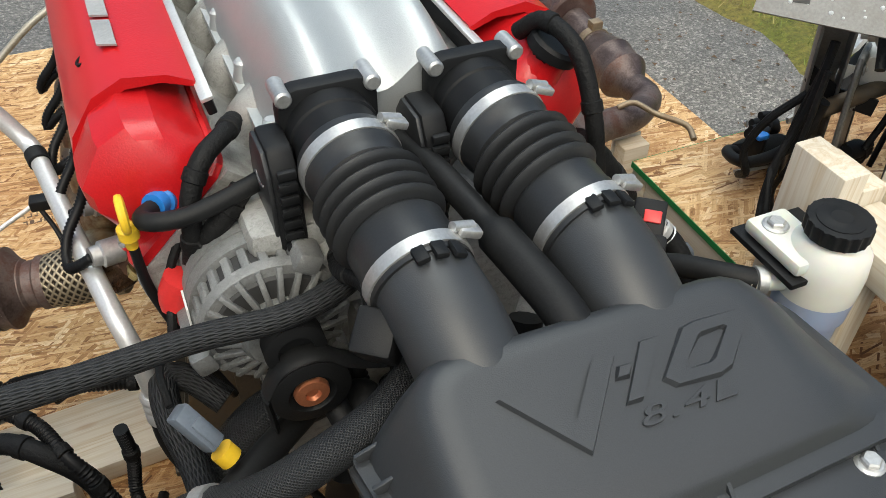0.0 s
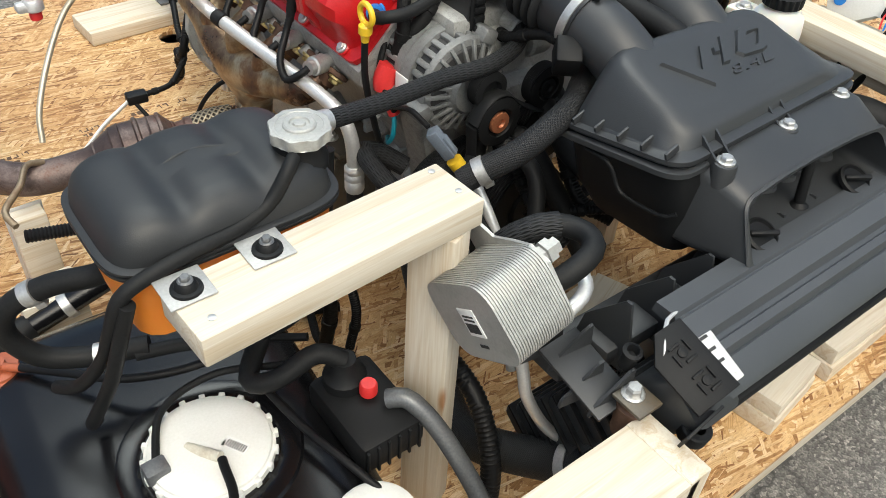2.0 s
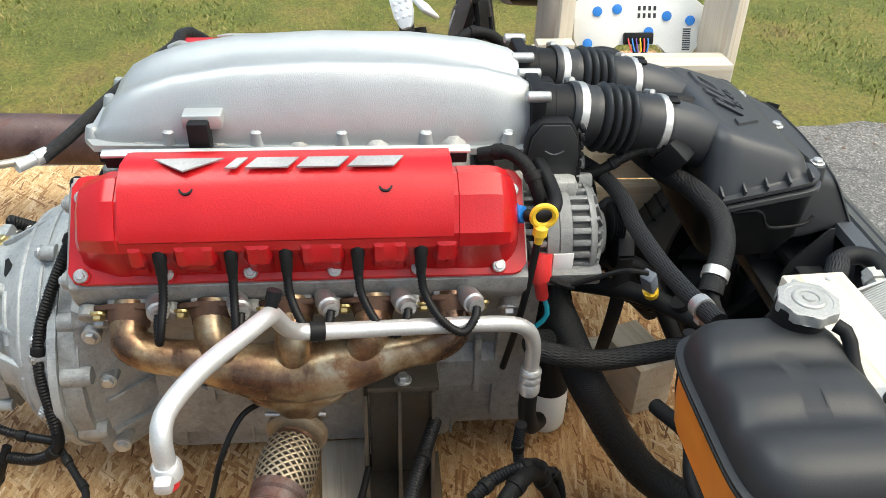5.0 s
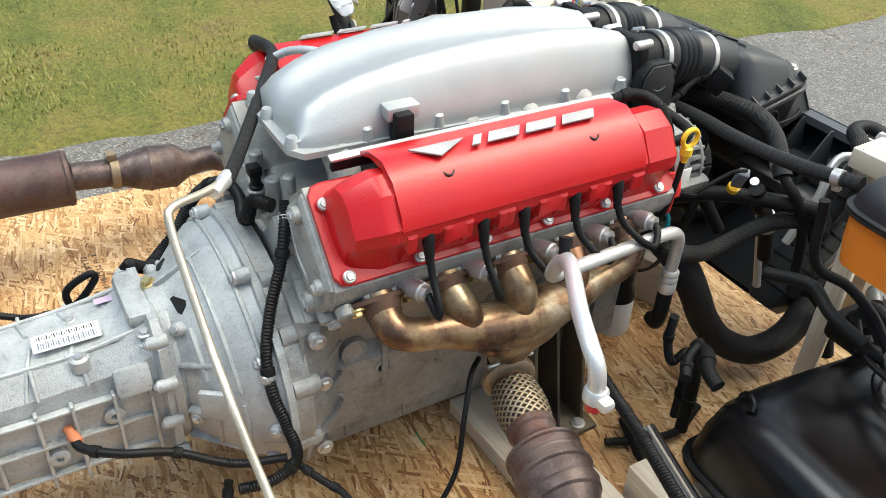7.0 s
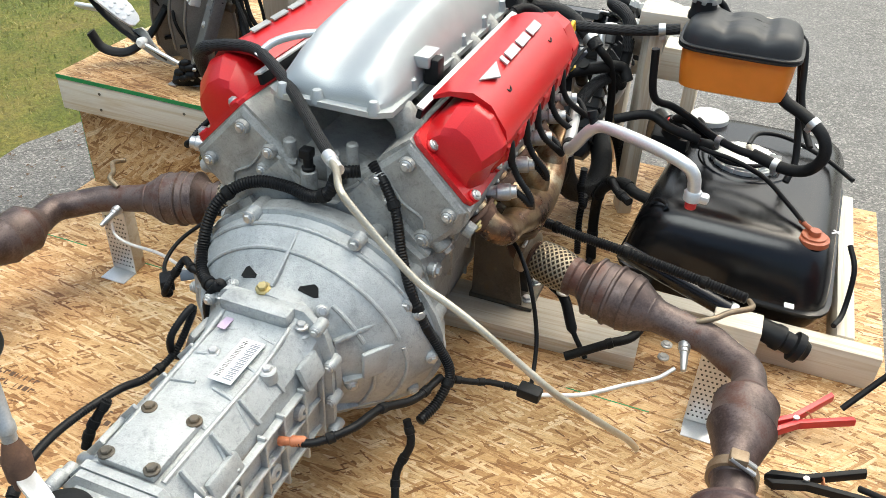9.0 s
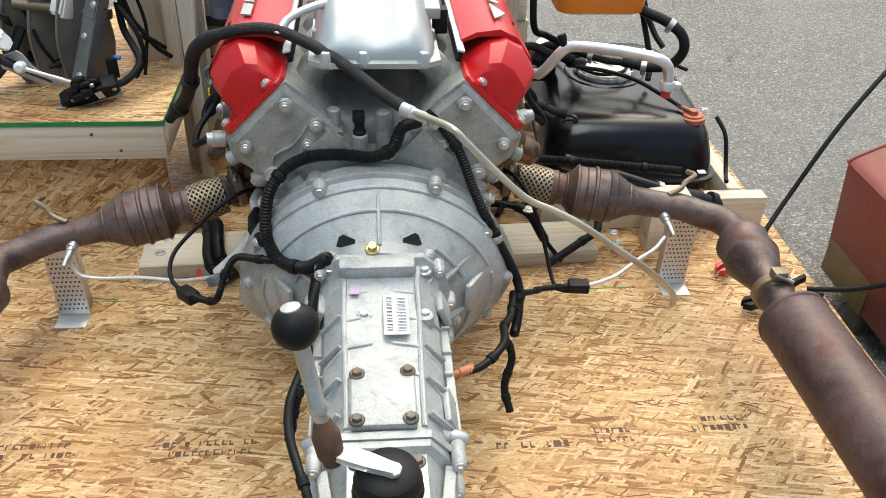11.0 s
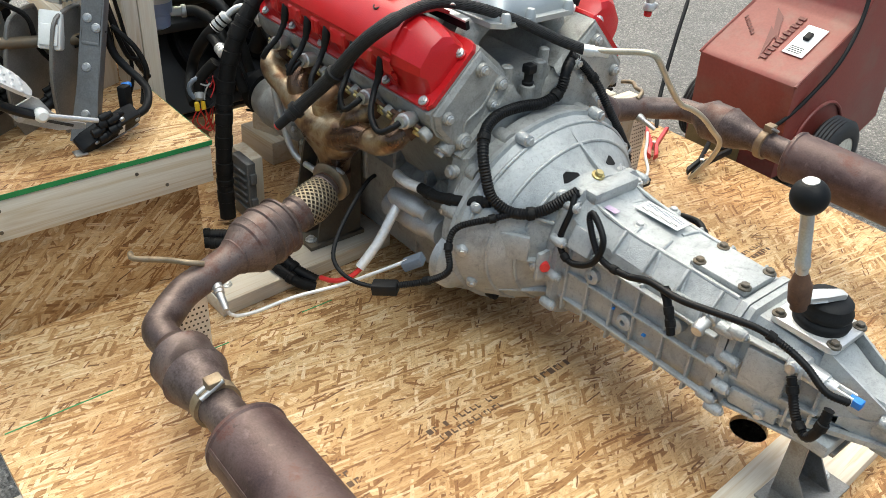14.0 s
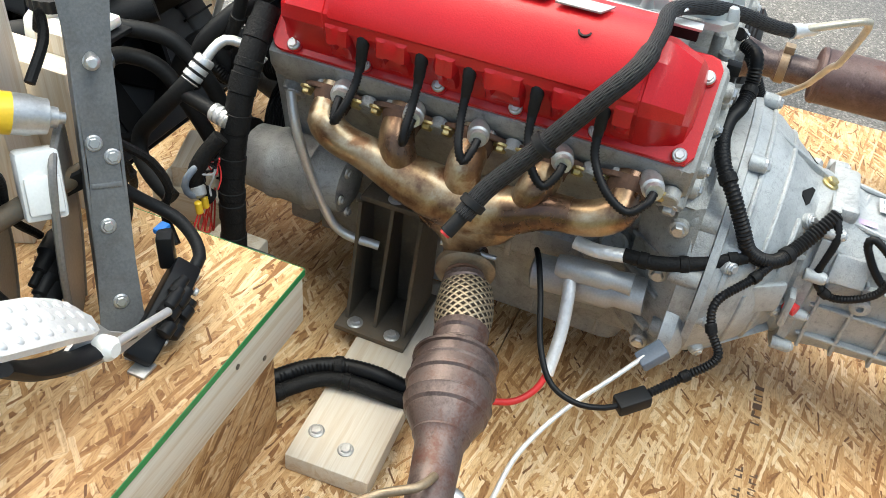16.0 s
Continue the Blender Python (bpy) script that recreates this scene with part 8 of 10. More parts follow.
# post and rail frame that carries the instrument panel and reservoir
tf = thing("instrument_stand", "pine post stand carrying the instrument panel", "stand")
lumber("post", 0.602, 0.079, 0.037, axes((0.4910, -0.186, 0.0005), (0, 0, 1), (0, 1, 0)), tf)
lumber("post", 0.2225, 0.079, 0.037, axes((0.5300, -0.186, 0.3525), (0, 0, 1), (0, 1, 0)), tf)
lumber("post", 0.42, 0.092, 0.038, axes((0.595, -0.224, 0.3525), (0, 0, 1), (0.084, 0.038, 0)), tf)
lumber("post", 0.40, 0.089, 0.038, axes((0.563, -0.594, 0.3525), (0, 0, 1), (0.052, 0.033, 0)), tf)
lumber("rail", 0.352, 0.075, 0.042, pose(0.486, -0.227, 0.5145, 0, 0, -90), tf)
lumber("rail", 0.36, 0.138, 0.038, pose(0.560, -0.232, 0.475, 0, 0, -90), tf)
lumber("post", 0.514, 0.060, 0.036, axes((0.486, -0.265, 0.0005), (0, 0, 1), (0, 1, 0)), tf)
lumber("post", 0.514, 0.089, 0.036, axes((0.486, -0.53, 0.0005), (0, 0, 1), (0, 1, 0)), tf)
lumber("rail", 0.28, 0.089, 0.036, axes((0.470, -0.575, 0.20), (0, 1, 0), (0, 0, 1)), tf)
# instrument panel seen from the back
ip = thing("gauge_cluster", "back of a white gauge cluster with blue sockets", "gauge cluster")
pm_ = axes((0.588, -0.405, 0.585), (0, 1, 0), (0.35, 0, 0.94))
bm = B()
prism(bm, [(-0.150, 0.05), (-0.155, 0.0), (-0.135, -0.040), (-0.112, -0.068), (-0.080, -0.070), (-0.062, -0.045), (-0.045, -0.030), (0.05, -0.030), (0.085, -0.062), (0.135, -0.055), (0.152, -0.02), (0.152, 0.06), (0.10, 0.085), (0.0, 0.07), (-0.10, 0.085)], 0.022, pm_, 0.003)
shell = part("back_shell", bm, M_WHITEP, ip, "white plastic back shell")
for x, y in ((-0.115, 0.02), (-0.06, 0.03), (0.10, 0.04), (0.12, -0.03), (0.055, 0.045), (-0.02, -0.005)):
    part("socket", lathe(B(), pm_ @ V((x, y, 0.0)), pm_ @ V((x, y, -0.004)), [(0, 0.011), (0.003, 0.011), (0.004, 0.006)], 16), M_BLUEP, shell, "blue bulb socket")
    part("socket", lathe(B(), pm_ @ V((x, y, 0.022)), pm_ @ V((x, y, 0.026)), [(0, 0.011), (0.003, 0.011), (0.004, 0.006)], 16), M_BLUEP, shell)
# vents are thin black tabs on the shell, their inner shade painted
for k in range(8):
    for zz in (-0.001, 0.0222):
        part("vent_shade", box(B(), (-0.035 + 0.012 * (k % 4), 0.042 - 0.016 * (k // 4), zz), (-0.029 + 0.012 * (k % 4), 0.052 - 0.016 * (k // 4), zz + 0.0012), 0, pm_), M_INK_GAP, shell)
for zz in (-0.0012, 0.0222):
    for k in range(10):
        part("print_bar", box(B(), (-0.118, -0.045 + 0.005 * k, zz), (-0.100, -0.0425 + 0.005 * k, zz + 0.001), 0, pm_), M_INK_GAP, shell)
part("connector", box(B(), (-0.030, -0.032, -0.012), (0.038, -0.006, 0.030), 0.004, pm_), M_BLACKP, ip, "black plug")
for k, (c, dx) in enumerate(((M_TAPE, 0.01), (M_TAPE, -0.012))):
    p0 = pm_ @ V((dx, -0.028, 0.0))
    part("cable", tube(B(), [p0, p0 + V((-0.03, 0.004, -0.03)), p0 + V((-0.075, 0.03 * (1 - k), -0.055)), p0 + V((-0.10, 0.02, -0.13)), p0 + V((-0.10, 0.02, -0.22))], 0.0065, 10), c, ip)
wc = (M_BLUEP, M_REDP, M_YELLOW, plain("violet_wire", (0.14, 0.06, 0.30), 0.5))
for k in range(6):
    p0 = pm_ @ V((-0.016 + 0.009 * k, -0.018, -0.010))
    part("wire", tube(B(), [p0, p0 + V((-0.010, 0, -0.008)), p0 + V((-0.022, 0.004 - 0.002 * k, -0.024))], 0.0018, 6), wc[k % 4], ip)

# power steering reservoir
rs_ = thing("reservoir", "milky power steering reservoir with black cap", "reservoir")
rs_.location = (-0.004, 0.010, -0.002)
part("body", lathe(B(), (0.405, -0.290, 0.445), (0.405, -0.285, 0.60), [(0.070, 0.042), (0.10, 0.044), (0.125, 0.042), (0.138, 0.032), (0.14, 0.028), (0.155, 0.027)], 32), M_MILK, rs_, "milky plastic body")
part("lower_body", lathe(B(), (0.405, -0.290, 0.445), (0.405, -0.285, 0.60), [(0.0, 0.024), (0.006, 0.034), (0.038, 0.036), (0.041, 0.040), (0.070, 0.042)], 32), tank_plastic("dusty_blue_plastic", (0.34, 0.40, 0.55)), rs_, "dusty blue-grey lower bowl")
bm = B()
prism(bm, [((0.033 + 0.0014 * math.cos(18 * a)) * math.cos(a), (0.033 + 0.0014 * math.cos(18 * a)) * math.sin(a)) for a in [2 * math.pi * i / 90 for i in range(90)]], 0.018, pose(0.405, -0.285, 0.590), 0.001)
cp = part("cap", bm, M_BLACKP, rs_, "black ribbed screw cap")
part("disc", lathe(B(), (0.405, -0.285, 0.608), (0.405, -0.285, 0.61), [(0, 0.025), (0.001, 0.025), (0.0012, 0.012), (0.002, 0.011)], 28), M_BLACKP, cp)
part("bracket", box(B(), (0.352, -0.300, 0.555), (0.405, -0.215, 0.572), 0.005), M_MILK, rs_)
part("bracket_plate", box(B(), (0.345, -0.305, 0.545), (0.44, -0.205, 0.553), 0.002), M_BLACKP, rs_)
bolt_part((0.373, -0.238, 0.572), (0, 0, 1), rs_, M_STEEL, 0.010, 0.008)

for z in (0.482, 0.528):
    nz = part("nozzle", cyl(B(), (0.375, -0.278, z), (0.330, -0.262, z), 0.012, n=14), M_MILK, rs_)
    part("clamp", lathe(B(), (0.348, -0.269, z), (0.335, -0.264, z), [(0, 0.0135), (0.001, 0.016), (0.011, 0.016), (0.012, 0.0135)], 18), M_STEEL, nz)

# ---- pedal assembly on the platform ----
pb = thing("pedal_box", "steel pedal bracket assembly with wiring, bolted on the platform", "pedal box")


def plate(name, pts, th, m, mat, parent=pb, label=""):
    b = B()
    prism(b, pts, th, m)
    bmesh.ops.triangulate(b, faces=[f for f in b.faces if len(f.verts) > 4])
    return part(name, b, mat, parent, label, smooth=False)


# leaning pressed upright with rolled edges
ua, ub = V((0.716, 0.053, 0.3535)), V((0.598, -0.026, 0.735))
mA = axes(ua, ub - ua, V((0.52, 0.70, 0.45)).cross(ub - ua))
LU = (ub - ua).length
up = plate("upright", [(0.0, -0.026), (0.10, -0.022), (0.22, -0.017), (0.33, -0.020), (LU, -0.026), (LU, 0.028), (0.33, 0.020), (0.22, 0.017), (0.10, 0.022), (0.0, 0.028)], 0.004, mA, M_PEDALL, label="pressed grey steel upright")
for q in (-1, 1):
    part("flange", box(B(), (0.0, q * 0.020 - 0.002, -0.028), (LU, q * 0.020 + 0.002, 0.003), 0.001, mA), M_PEDALL, up)
part("bead", box(B(), (0.20, -0.016, 0.003), (0.206, 0.016, 0.006), 0.001, mA), M_PEDALL, up)
for x, y in ((0.06, 0.0), (0.155, 0.004), (0.235, -0.010), (0.252, 0.008), (0.34, 0.0)):
    bolt_part(mA @ V((x, y, 0.004)), mA.to_3x3() @ V((0, 0, 1)), up, M_STEEL, 0.0065, 0.005)
part("stud", cyl(B(), mA @ V((0.345, 0.0, 0.004)), mA @ V((0.345, 0.006, 0.055)), 0.0065, n=14, ch=0.002), M_STEEL, up, "plated stud")
# dark steel side plates behind it
M_PLATE = surface("brown_black_steel", (0.15, 0.141, 0.128), (0.26, 0.246, 0.225), (0.35, 0.5), 0.4, 14, 300, 0.4, 0.0005, 0.3)
for px, py, k in ((0.700, -0.030, 0), (0.775, -0.065, 1), (0.840, -0.075, 2)):
    mB = axes((px, py, 0.3535), (-0.80, -0.55, 0), (-0.12, 0.0, 1))
    sp = plate("side_plate", [(-0.055, 0.035), (-0.035, 0.0), (0.035, 0.0), (0.070, 0.10), (0.050, 0.235), (0.034, 0.255), (-0.018, 0.25), (-0.040, 0.225), (-0.060, 0.13)], 0.004, mB, M_PLATE, label="dark steel side plate")
    part("rim", tube(B(), [mB @ V((x, y, 0.002)) for x, y in ((-0.055, 0.035), (-0.060, 0.13), (-0.040, 0.225), (-0.018, 0.25), (0.034, 0.255), (0.050, 0.235), (0.070, 0.10), (0.035, 0.0))], 0.0045, 8), M_PLATE, sp)
    for x, y in ((-0.02, 0.08), (0.02, 0.18), (0.0, 0.225), (-0.035, 0.17)):
        part("washer", lathe(B(), mB @ V((x, y, -0.001)), mB @ V((x, y, -0.006)), [(0, 0.011), (0.002, 0.011), (0.003, 0.006), (0.005, 0.005)], 16), M_STEEL if y > 0.1 else M_BLACKP, sp)
    for q in range(3):
        c = mB @ V((-0.01 + 0.02 * q, 0.075 + 0.018 * q, -0.012))
        part("actuator", lathe(B(), c, c + V((0.075, 0.02, -0.02)), [(0, 0.009), (0.01, 0.013), (0.035, 0.014), (0.04, 0.010), (0.06, 0.009), (0.062, 0.005), (0.08, 0.005)], 16), M_BLACKP, sp, "black actuator")
mD = axes((0.60, -0.12, 0.755), (0.75, -0.66, 0), (0.35, 0.45, 0.82))
dash = plate("dash_bracket", [(-0.17, -0.055), (0.15, -0.075), (0.165, 0.06), (-0.15, 0.085)], 0.006, mD, M_PEDALL, label="grey steel dash bracket, rain-spotted")
part("lip", box(B(), (-0.16, 0.065, -0.02), (0.155, 0.072, 0.006), 0.002, mD), M_PEDALL, dash)
# slot painted as a black strip on the uncut plate, shade included
part("slot_shade", box(B(), (-0.13, -0.04, 0.0061), (-0.112, 0.03, 0.0068), 0, mD), M_INK_GAP, dash)
rd = random.Random(21)
for k in range(60):
    p0 = mD @ V((rd.uniform(-0.14, 0.14), rd.uniform(-0.05, 0.06), 0.006))
    r = rd.uniform(0.0012, 0.003)
    part("raindrop", lathe(B(), p0, p0 + mD.to_3x3() @ V((0, 0, 1)), [(0, r), (r * 0.3, r * 0.8), (r * 0.5, r * 0.3)], 8), M_DROP, dash)
mt = part("motor", lathe(B(), (0.748, -0.078, 0.662), (0.668, -0.012, 0.628), [(0, 0.014), (0.004, 0.022), (0.072, 0.022), (0.078, 0.020), (0.090, 0.019), (0.092, 0.012), (0.100, 0.011), (0.101, 0.007), (0.108, 0.006)], 26), M_STEEL, pb, "steel adjuster motor with yellow label")
part("label", lathe(B(), (0.730, -0.063, 0.6544), (0.706, -0.0435, 0.6442), [(0, 0.0225), (0.030, 0.0225)], 26, (False, False)), M_YELLOW, mt, "yellow label")
for k in range(3):
    part("port", cyl(B(), (0.742 + 0.012 * k, -0.066, 0.668 + 0.004 * k), (0.744 + 0.014 * k, -0.05, 0.698), 0.009, n=12, ch=0.002), M_PEDALL, mt)
md = part("module", box(B(), (-0.022, -0.016, -0.038), (0.022, 0.016, 0.038), 0.005, axes((0.718, -0.017, 0.572), (0.8, -0.55, 0.1), (0.45, 0.8, 0.35))), M_WHITEP, pb, "white plastic control module")
part("cover", box(B(), (-0.018, 0.016, -0.030), (0.018, 0.022, 0.012), 0.003, axes((0.718, -0.017, 0.572), (0.8, -0.55, 0.1), (0.45, 0.8, 0.35))), M_WHITEP, md)
ms = axes((0.690, -0.040, 0.534), (-0.069, 0.045, 0.029), (0.03, -0.01, 0.09))
plate("strap", [(-0.02, -0.012), (0.035, -0.016), (0.088, -0.004), (0.090, 0.020), (0.04, 0.006), (-0.015, 0.012)], 0.006, ms, M_BLACKP, label="flat black plastic strap")
part("shaft", cyl(B(), (0.84, -0.03, 0.560), (0.62, -0.03, 0.535), 0.012, n=18), M_RAW, pb, "steel pivot shaft")
# pivot plate, link and alloy pedal
mv = axes((0.803, 0.098, 0.461), (-0.9, 0.0, -0.43), (-0.43, 0.0, 0.9))
pv = plate("pivot_plate", [(-0.050, -0.014), (-0.044, 0.004), (-0.020, 0.030), (-0.006, 0.028), (0.022, 0.008), (0.055, -0.004), (0.092, -0.002), (0.095, -0.012), (0.045, -0.026), (0.0, -0.026), (-0.035, -0.024)], 0.005, mv, M_STEELF, label="cast grey pivot plate")
# raised black strip paints the dark of the plate's slot
part("slot_shade", box(B(), (0.010, -0.014, 0.0045), (0.070, -0.008, 0.0056), 0.0004, mv), M_INK_GAP, pv)
bolt_part((0.838, 0.103, 0.462), (-0.1, 0.97, 0.2), pv, M_STEEL, 0.007, 0.006)
part("joint", lathe(B(), (0.803, 0.102, 0.461), (0.802, 0.130, 0.464), [(0, 0.010), (0.006, 0.0135), (0.020, 0.0135), (0.026, 0.008)], 20), M_WHITEP, pb, "white ball joint")
part("link_rod", cyl(B(), (0.803, 0.118, 0.463), (0.700, 0.112, 0.424), 0.0052, n=14), M_ALU, pb, "alloy link rod")
part("pedal_arm", tube(B(), [(0.800, 0.100, 0.455), (0.845, 0.108, 0.480), (0.895, 0.115, 0.520), (0.930, 0.122, 0.565)], 0.020, 12, flat=0.45), M_BLACKP, pb, "black pedal arm")
mp = axes((0.882, 0.123, 0.562), (0.75, 0.16, 0.64), (0.136, 0.88, -0.38))
bm = B()
rings_faces(bm, [[mp @ V((x, y * w, 0.012 * (1 - (x / 0.1) ** 2) + zz)) for y, zz in ((-0.030, 0.0), (-0.028, 0.006), (0.0, 0.009), (0.028, 0.006), (0.030, 0.0), (0.0, -0.002))] for x, w in ((-0.088, 0.35), (-0.080, 0.62), (-0.05, 0.9), (0.0, 1.0), (0.05, 1.0), (0.088, 0.9), (0.10, 0.6))])
pp = part("pedal_pad", bm, M_WHITEA, pb, "pale alloy pedal pad with raised dots", angle=30)
for i in range(8):
    for k in range(3):
        x, y = -0.060 + 0.02 * i, -0.016 + 0.016 * k
        p0 = mp @ V((x, y, 0.012 * (1 - (x / 0.1) ** 2) + 0.0078 - abs(y) * 0.1))
        part("dot", lathe(B(), p0, p0 + mp.to_3x3() @ V((0, 0, 1)), [(0, 0.0055), (0.001, 0.005), (0.0018, 0.0035)], 10), M_WHITEA, pp)
part("brake_arm", tube(B(), [(0.84, -0.04, 0.50), (0.88, -0.01, 0.43), (0.93, 0.03, 0.385), (0.985, 0.06, 0.395), (1.01, 0.07, 0.44)], 0.022, 12, flat=0.45), M_BLACKP, pb, "curved black brake arm")
bm = B()
prism(bm, rrect(0.10, 0.06, 0.012), 0.010, axes((0.985, 0.06, 0.50), (0.9, 0.3, 0.1), (-0.3, 0.8, 0.5)), 0.003)
part("pedal_pad", bm, M_WHITEA, pb, "pale alloy brake pedal pad")
part("catch", box(B(), (-0.05, -0.022, 0.0), (0.05, 0.022, 0.004), 0.001, axes((0.90, -0.03, 0.535), (0.9, -0.2, 0.3), (0.1, 0.5, 0.8))), M_BLACKP, pb, "black slotted bracket")
# throttle sensor beside it
mS = axes((0.672, 0.080, 0.386), (-0.135, -0.023, 0.035), (-0.02, 0.55, 0.8))
bm = B()
prism(bm, [(-0.072, -0.010), (-0.050, -0.024), (0.050, -0.024), (0.068, -0.014), (0.068, 0.016), (0.040, 0.022), (-0.020, 0.022), (-0.055, 0.012), (-0.072, 0.006)], 0.034, mS @ Matrix.Translation((0, 0, -0.018)), 0.004)
tp = part("throttle_sensor", bm, M_BLACKP, pb, "black throttle sensor with blue plug tab", angle=30)
part("flange", box(B(), (-0.066, -0.029, -0.012), (0.066, -0.024, 0.016), 0.001, mS), M_STEELF, tp, "thin steel base flange")
for x, y, z, r in ((-0.030, 0.030, 0.006, 0.010), (-0.012, 0.036, -0.002, 0.013), (0.006, 0.040, 0.004, 0.009), (-0.022, 0.018, 0.016, 0.011), (0.002, 0.024, 0.015, 0.012), (0.022, 0.030, -0.004, 0.009), (-0.004, 0.050, -0.006, 0.008)):
    part("lug", lathe(B(), mS @ V((x - 0.014, y, z)), mS @ V((x + 0.016, y + 0.004, z + 0.004)), [(0, r * 0.6), (0.003, r), (0.018, r), (0.021, r * 0.75), (0.028, r * 0.7)], 14), M_BLACKP, tp)
for x, y in ((-0.040, 0.010), (0.058, 0.004), (-0.010, 0.006), (0.020, 0.044)):
    bolt_part(mS @ V((x, y, 0.016)), mS.to_3x3() @ V((0, 0, 1)), tp, M_STEEL, 0.0035, 0.003)
part("plug", box(B(), (-0.012, -0.010, 0.0), (0.012, 0.010, 0.050), 0.004, axes((0.618, 0.050, 0.408), (0.8, 0.5, 0), (-0.5, 0.8, 0.0))), M_BLACKP, tp)
part("blue_tab", box(B(), (0.598, 0.032, 0.449), (0.618, 0.046, 0.458), 0.003), M_BLUEP, tp, "blue plug tab")
part("label", box(B(), (0.012, -0.016, 0.0162), (0.028, 0.012, 0.0168), 0, mS), M_LABEL, tp, "small white label")
part("foot", box(B(), (0.727, 0.082, 0.3525), (0.752, 0.106, 0.357), 0.001), M_STEEL, pb)
part("cable", tube(B(), [(0.612, 0.076, 0.400), (0.592, 0.078, 0.408), (0.574, 0.060, 0.418), (0.562, 0.030, 0.430), (0.564, 0.006, 0.441), (0.582, -0.018, 0.466), (0.600, -0.034, 0.500), (0.606, -0.044, 0.56)], 0.0085, 12), M_RUBBER, pb, "grey-black cable loop")
for k, pts in enumerate(([(0.606, -0.03, 0.64), (0.588, -0.04, 0.565), (0.576, -0.04, 0.520), (0.558, -0.045, 0.487), (0.536, -0.06, 0.442), (0.510, -0.09, 0.405)], [(0.602, -0.03, 0.60), (0.586, -0.03, 0.53), (0.566, -0.04, 0.478), (0.545, -0.05, 0.468), (0.520, -0.085, 0.43)], [(0.575, -0.06, 0.62), (0.555, -0.07, 0.50), (0.56, -0.05, 0.43), (0.575, -0.06, 0.37)], [(0.60, -0.02, 0.56), (0.565, 0.0, 0.515), (0.55, 0.01, 0.465), (0.555, 0.0, 0.43), (0.575, 0.03, 0.40)], [(0.80, -0.02, 0.64), (0.755, -0.03, 0.60), (0.74, -0.05, 0.53), (0.70, -0.06, 0.47)], [(0.86, -0.05, 0.60), (0.82, -0.04, 0.53), (0.80, -0.02, 0.47), (0.77, -0.03, 0.40)], [(0.67, -0.05, 0.66), (0.63, -0.06, 0.69), (0.60, -0.09, 0.70), (0.57, -0.13, 0.66)])):
    part("wiring", tube(B(), pts, 0.006 - 0.0008 * (k % 3), 8), M_TAPE, pb, "taped black wiring")
# steering column stub with key switch
sc = thing("steering_column", "black steering column shroud with key switch", "steering column")
sc.location = (-0.120, -0.045, 0.012)
part("shroud", lathe(B(), (0.93, -0.10, 0.62), (0.83, -0.24, 0.66), [(0, 0.045), (0.01, 0.062), (0.08, 0.066), (0.14, 0.055), (0.15, 0.03)], 28), M_BLACKP, sc)
part("key_switch", lathe(B(), (0.935, -0.055, 0.600), (0.94, -0.038, 0.600), [(0, 0.016), (0.006, 0.016), (0.008, 0.010), (0.012, 0.009)], 20), M_STEEL, sc, "chrome key switch")
part("key_ring", tube(B(), [V((0.938, -0.034, 0.585)) + V((0.012 * math.cos(a), 0.002, -0.014 + 0.012 * math.sin(a))) for a in [2 * math.pi * i / 14 for i in range(15)]], 0.0013, 6, 0.004, cap=False), M_STEEL, sc)
part("stand", box(B(), (0.86, -0.20, 0.341), (0.90, -0.16, 0.61), 0.004), M_BLACKP, sc)
# small black controller against a block behind the platform
lumber("timber_block", 0.155, 0.100, 0.038, axes((0.304, -0.082, 0.0005), (0, 0, 1), (0, 1, 0)), None, "short upright pine block", "block", group="timber blocks")
em = thing("control_module", "finned grey control module against a pine block", "module")
part("case", box(B(), (0.310, -0.070, 0.0005), (0.334, 0.012, 0.170), 0.003), M_PEDALM, em)
for k in range(6):
    part("fin", box(B(), (0.333, -0.064, 0.040 + k * 0.020), (0.340, 0.006, 0.044 + k * 0.020), 0.001), M_PEDALM, em)
for z in (0.045, 0.115):
    part("lug", box(B(), (0.312, 0.011, z), (0.330, 0.022, z + 0.028), 0.003), M_PEDALM, em)

# ---- wheeled starter pack on the asphalt ----
jp = thing("starter_pack", "weathered red steel starter pack on two wheels", "starter pack")
JW0, JW1 = 0.255, 0.600
side = [(-1.20, -0.06), (-1.17, 0.262), (-1.19, 0.276), (-1.44, 0.40), (-1.47, 0.43), (-1.56, 0.66), (-1.80, 0.70), (-1.86, 0.0), (-1.70, -0.07)]
bm = B()
prism(bm, [(x, z) for x, z in side], JW1 - JW0, axes((0, JW1, 0), (1, 0, 0), (0, 0, 1)), 0.008)
body = part("body", bm, M_REDBOX, jp, "weathered red sheet-metal body", angle=25)
for y in (JW0 - 0.002, JW1 - 0.004):
    bm = B()
    for a, b in zip(side[1:6], side[2:7]):
        p0, p1 = V((a[0], y + 0.003, a[1])), V((b[0], y + 0.003, b[1]))
        tube(bm, [p0, p1], 0.005, 8)
    part("seam", bm, M_REDBOX, body)
part("worn_plate", box(B(), (-1.196, 0.265, -0.055), (-1.190, 0.470, 0.045), 0.002, None), plain("scuffed_brass", (0.20, 0.14, 0.06), 0.5, 0.3, 0.35), body, "scuffed yellow-brown patch")
ms = axes((-1.315, 0.43, 0.3395), (0, 1, 0), (-0.895, 0, 0.445))
sw = part("switch_plate", box(B(), (0.045, -0.055, 0.001), (0.115, 0.085, 0.004), 0.001, ms), M_LABEL, jp, "white switch plate")
part("toggle", box(B(), (0.070, 0.015, 0.004), (0.090, 0.045, 0.016), 0.002, ms), M_BLACKP, sw, "black rocker switch")
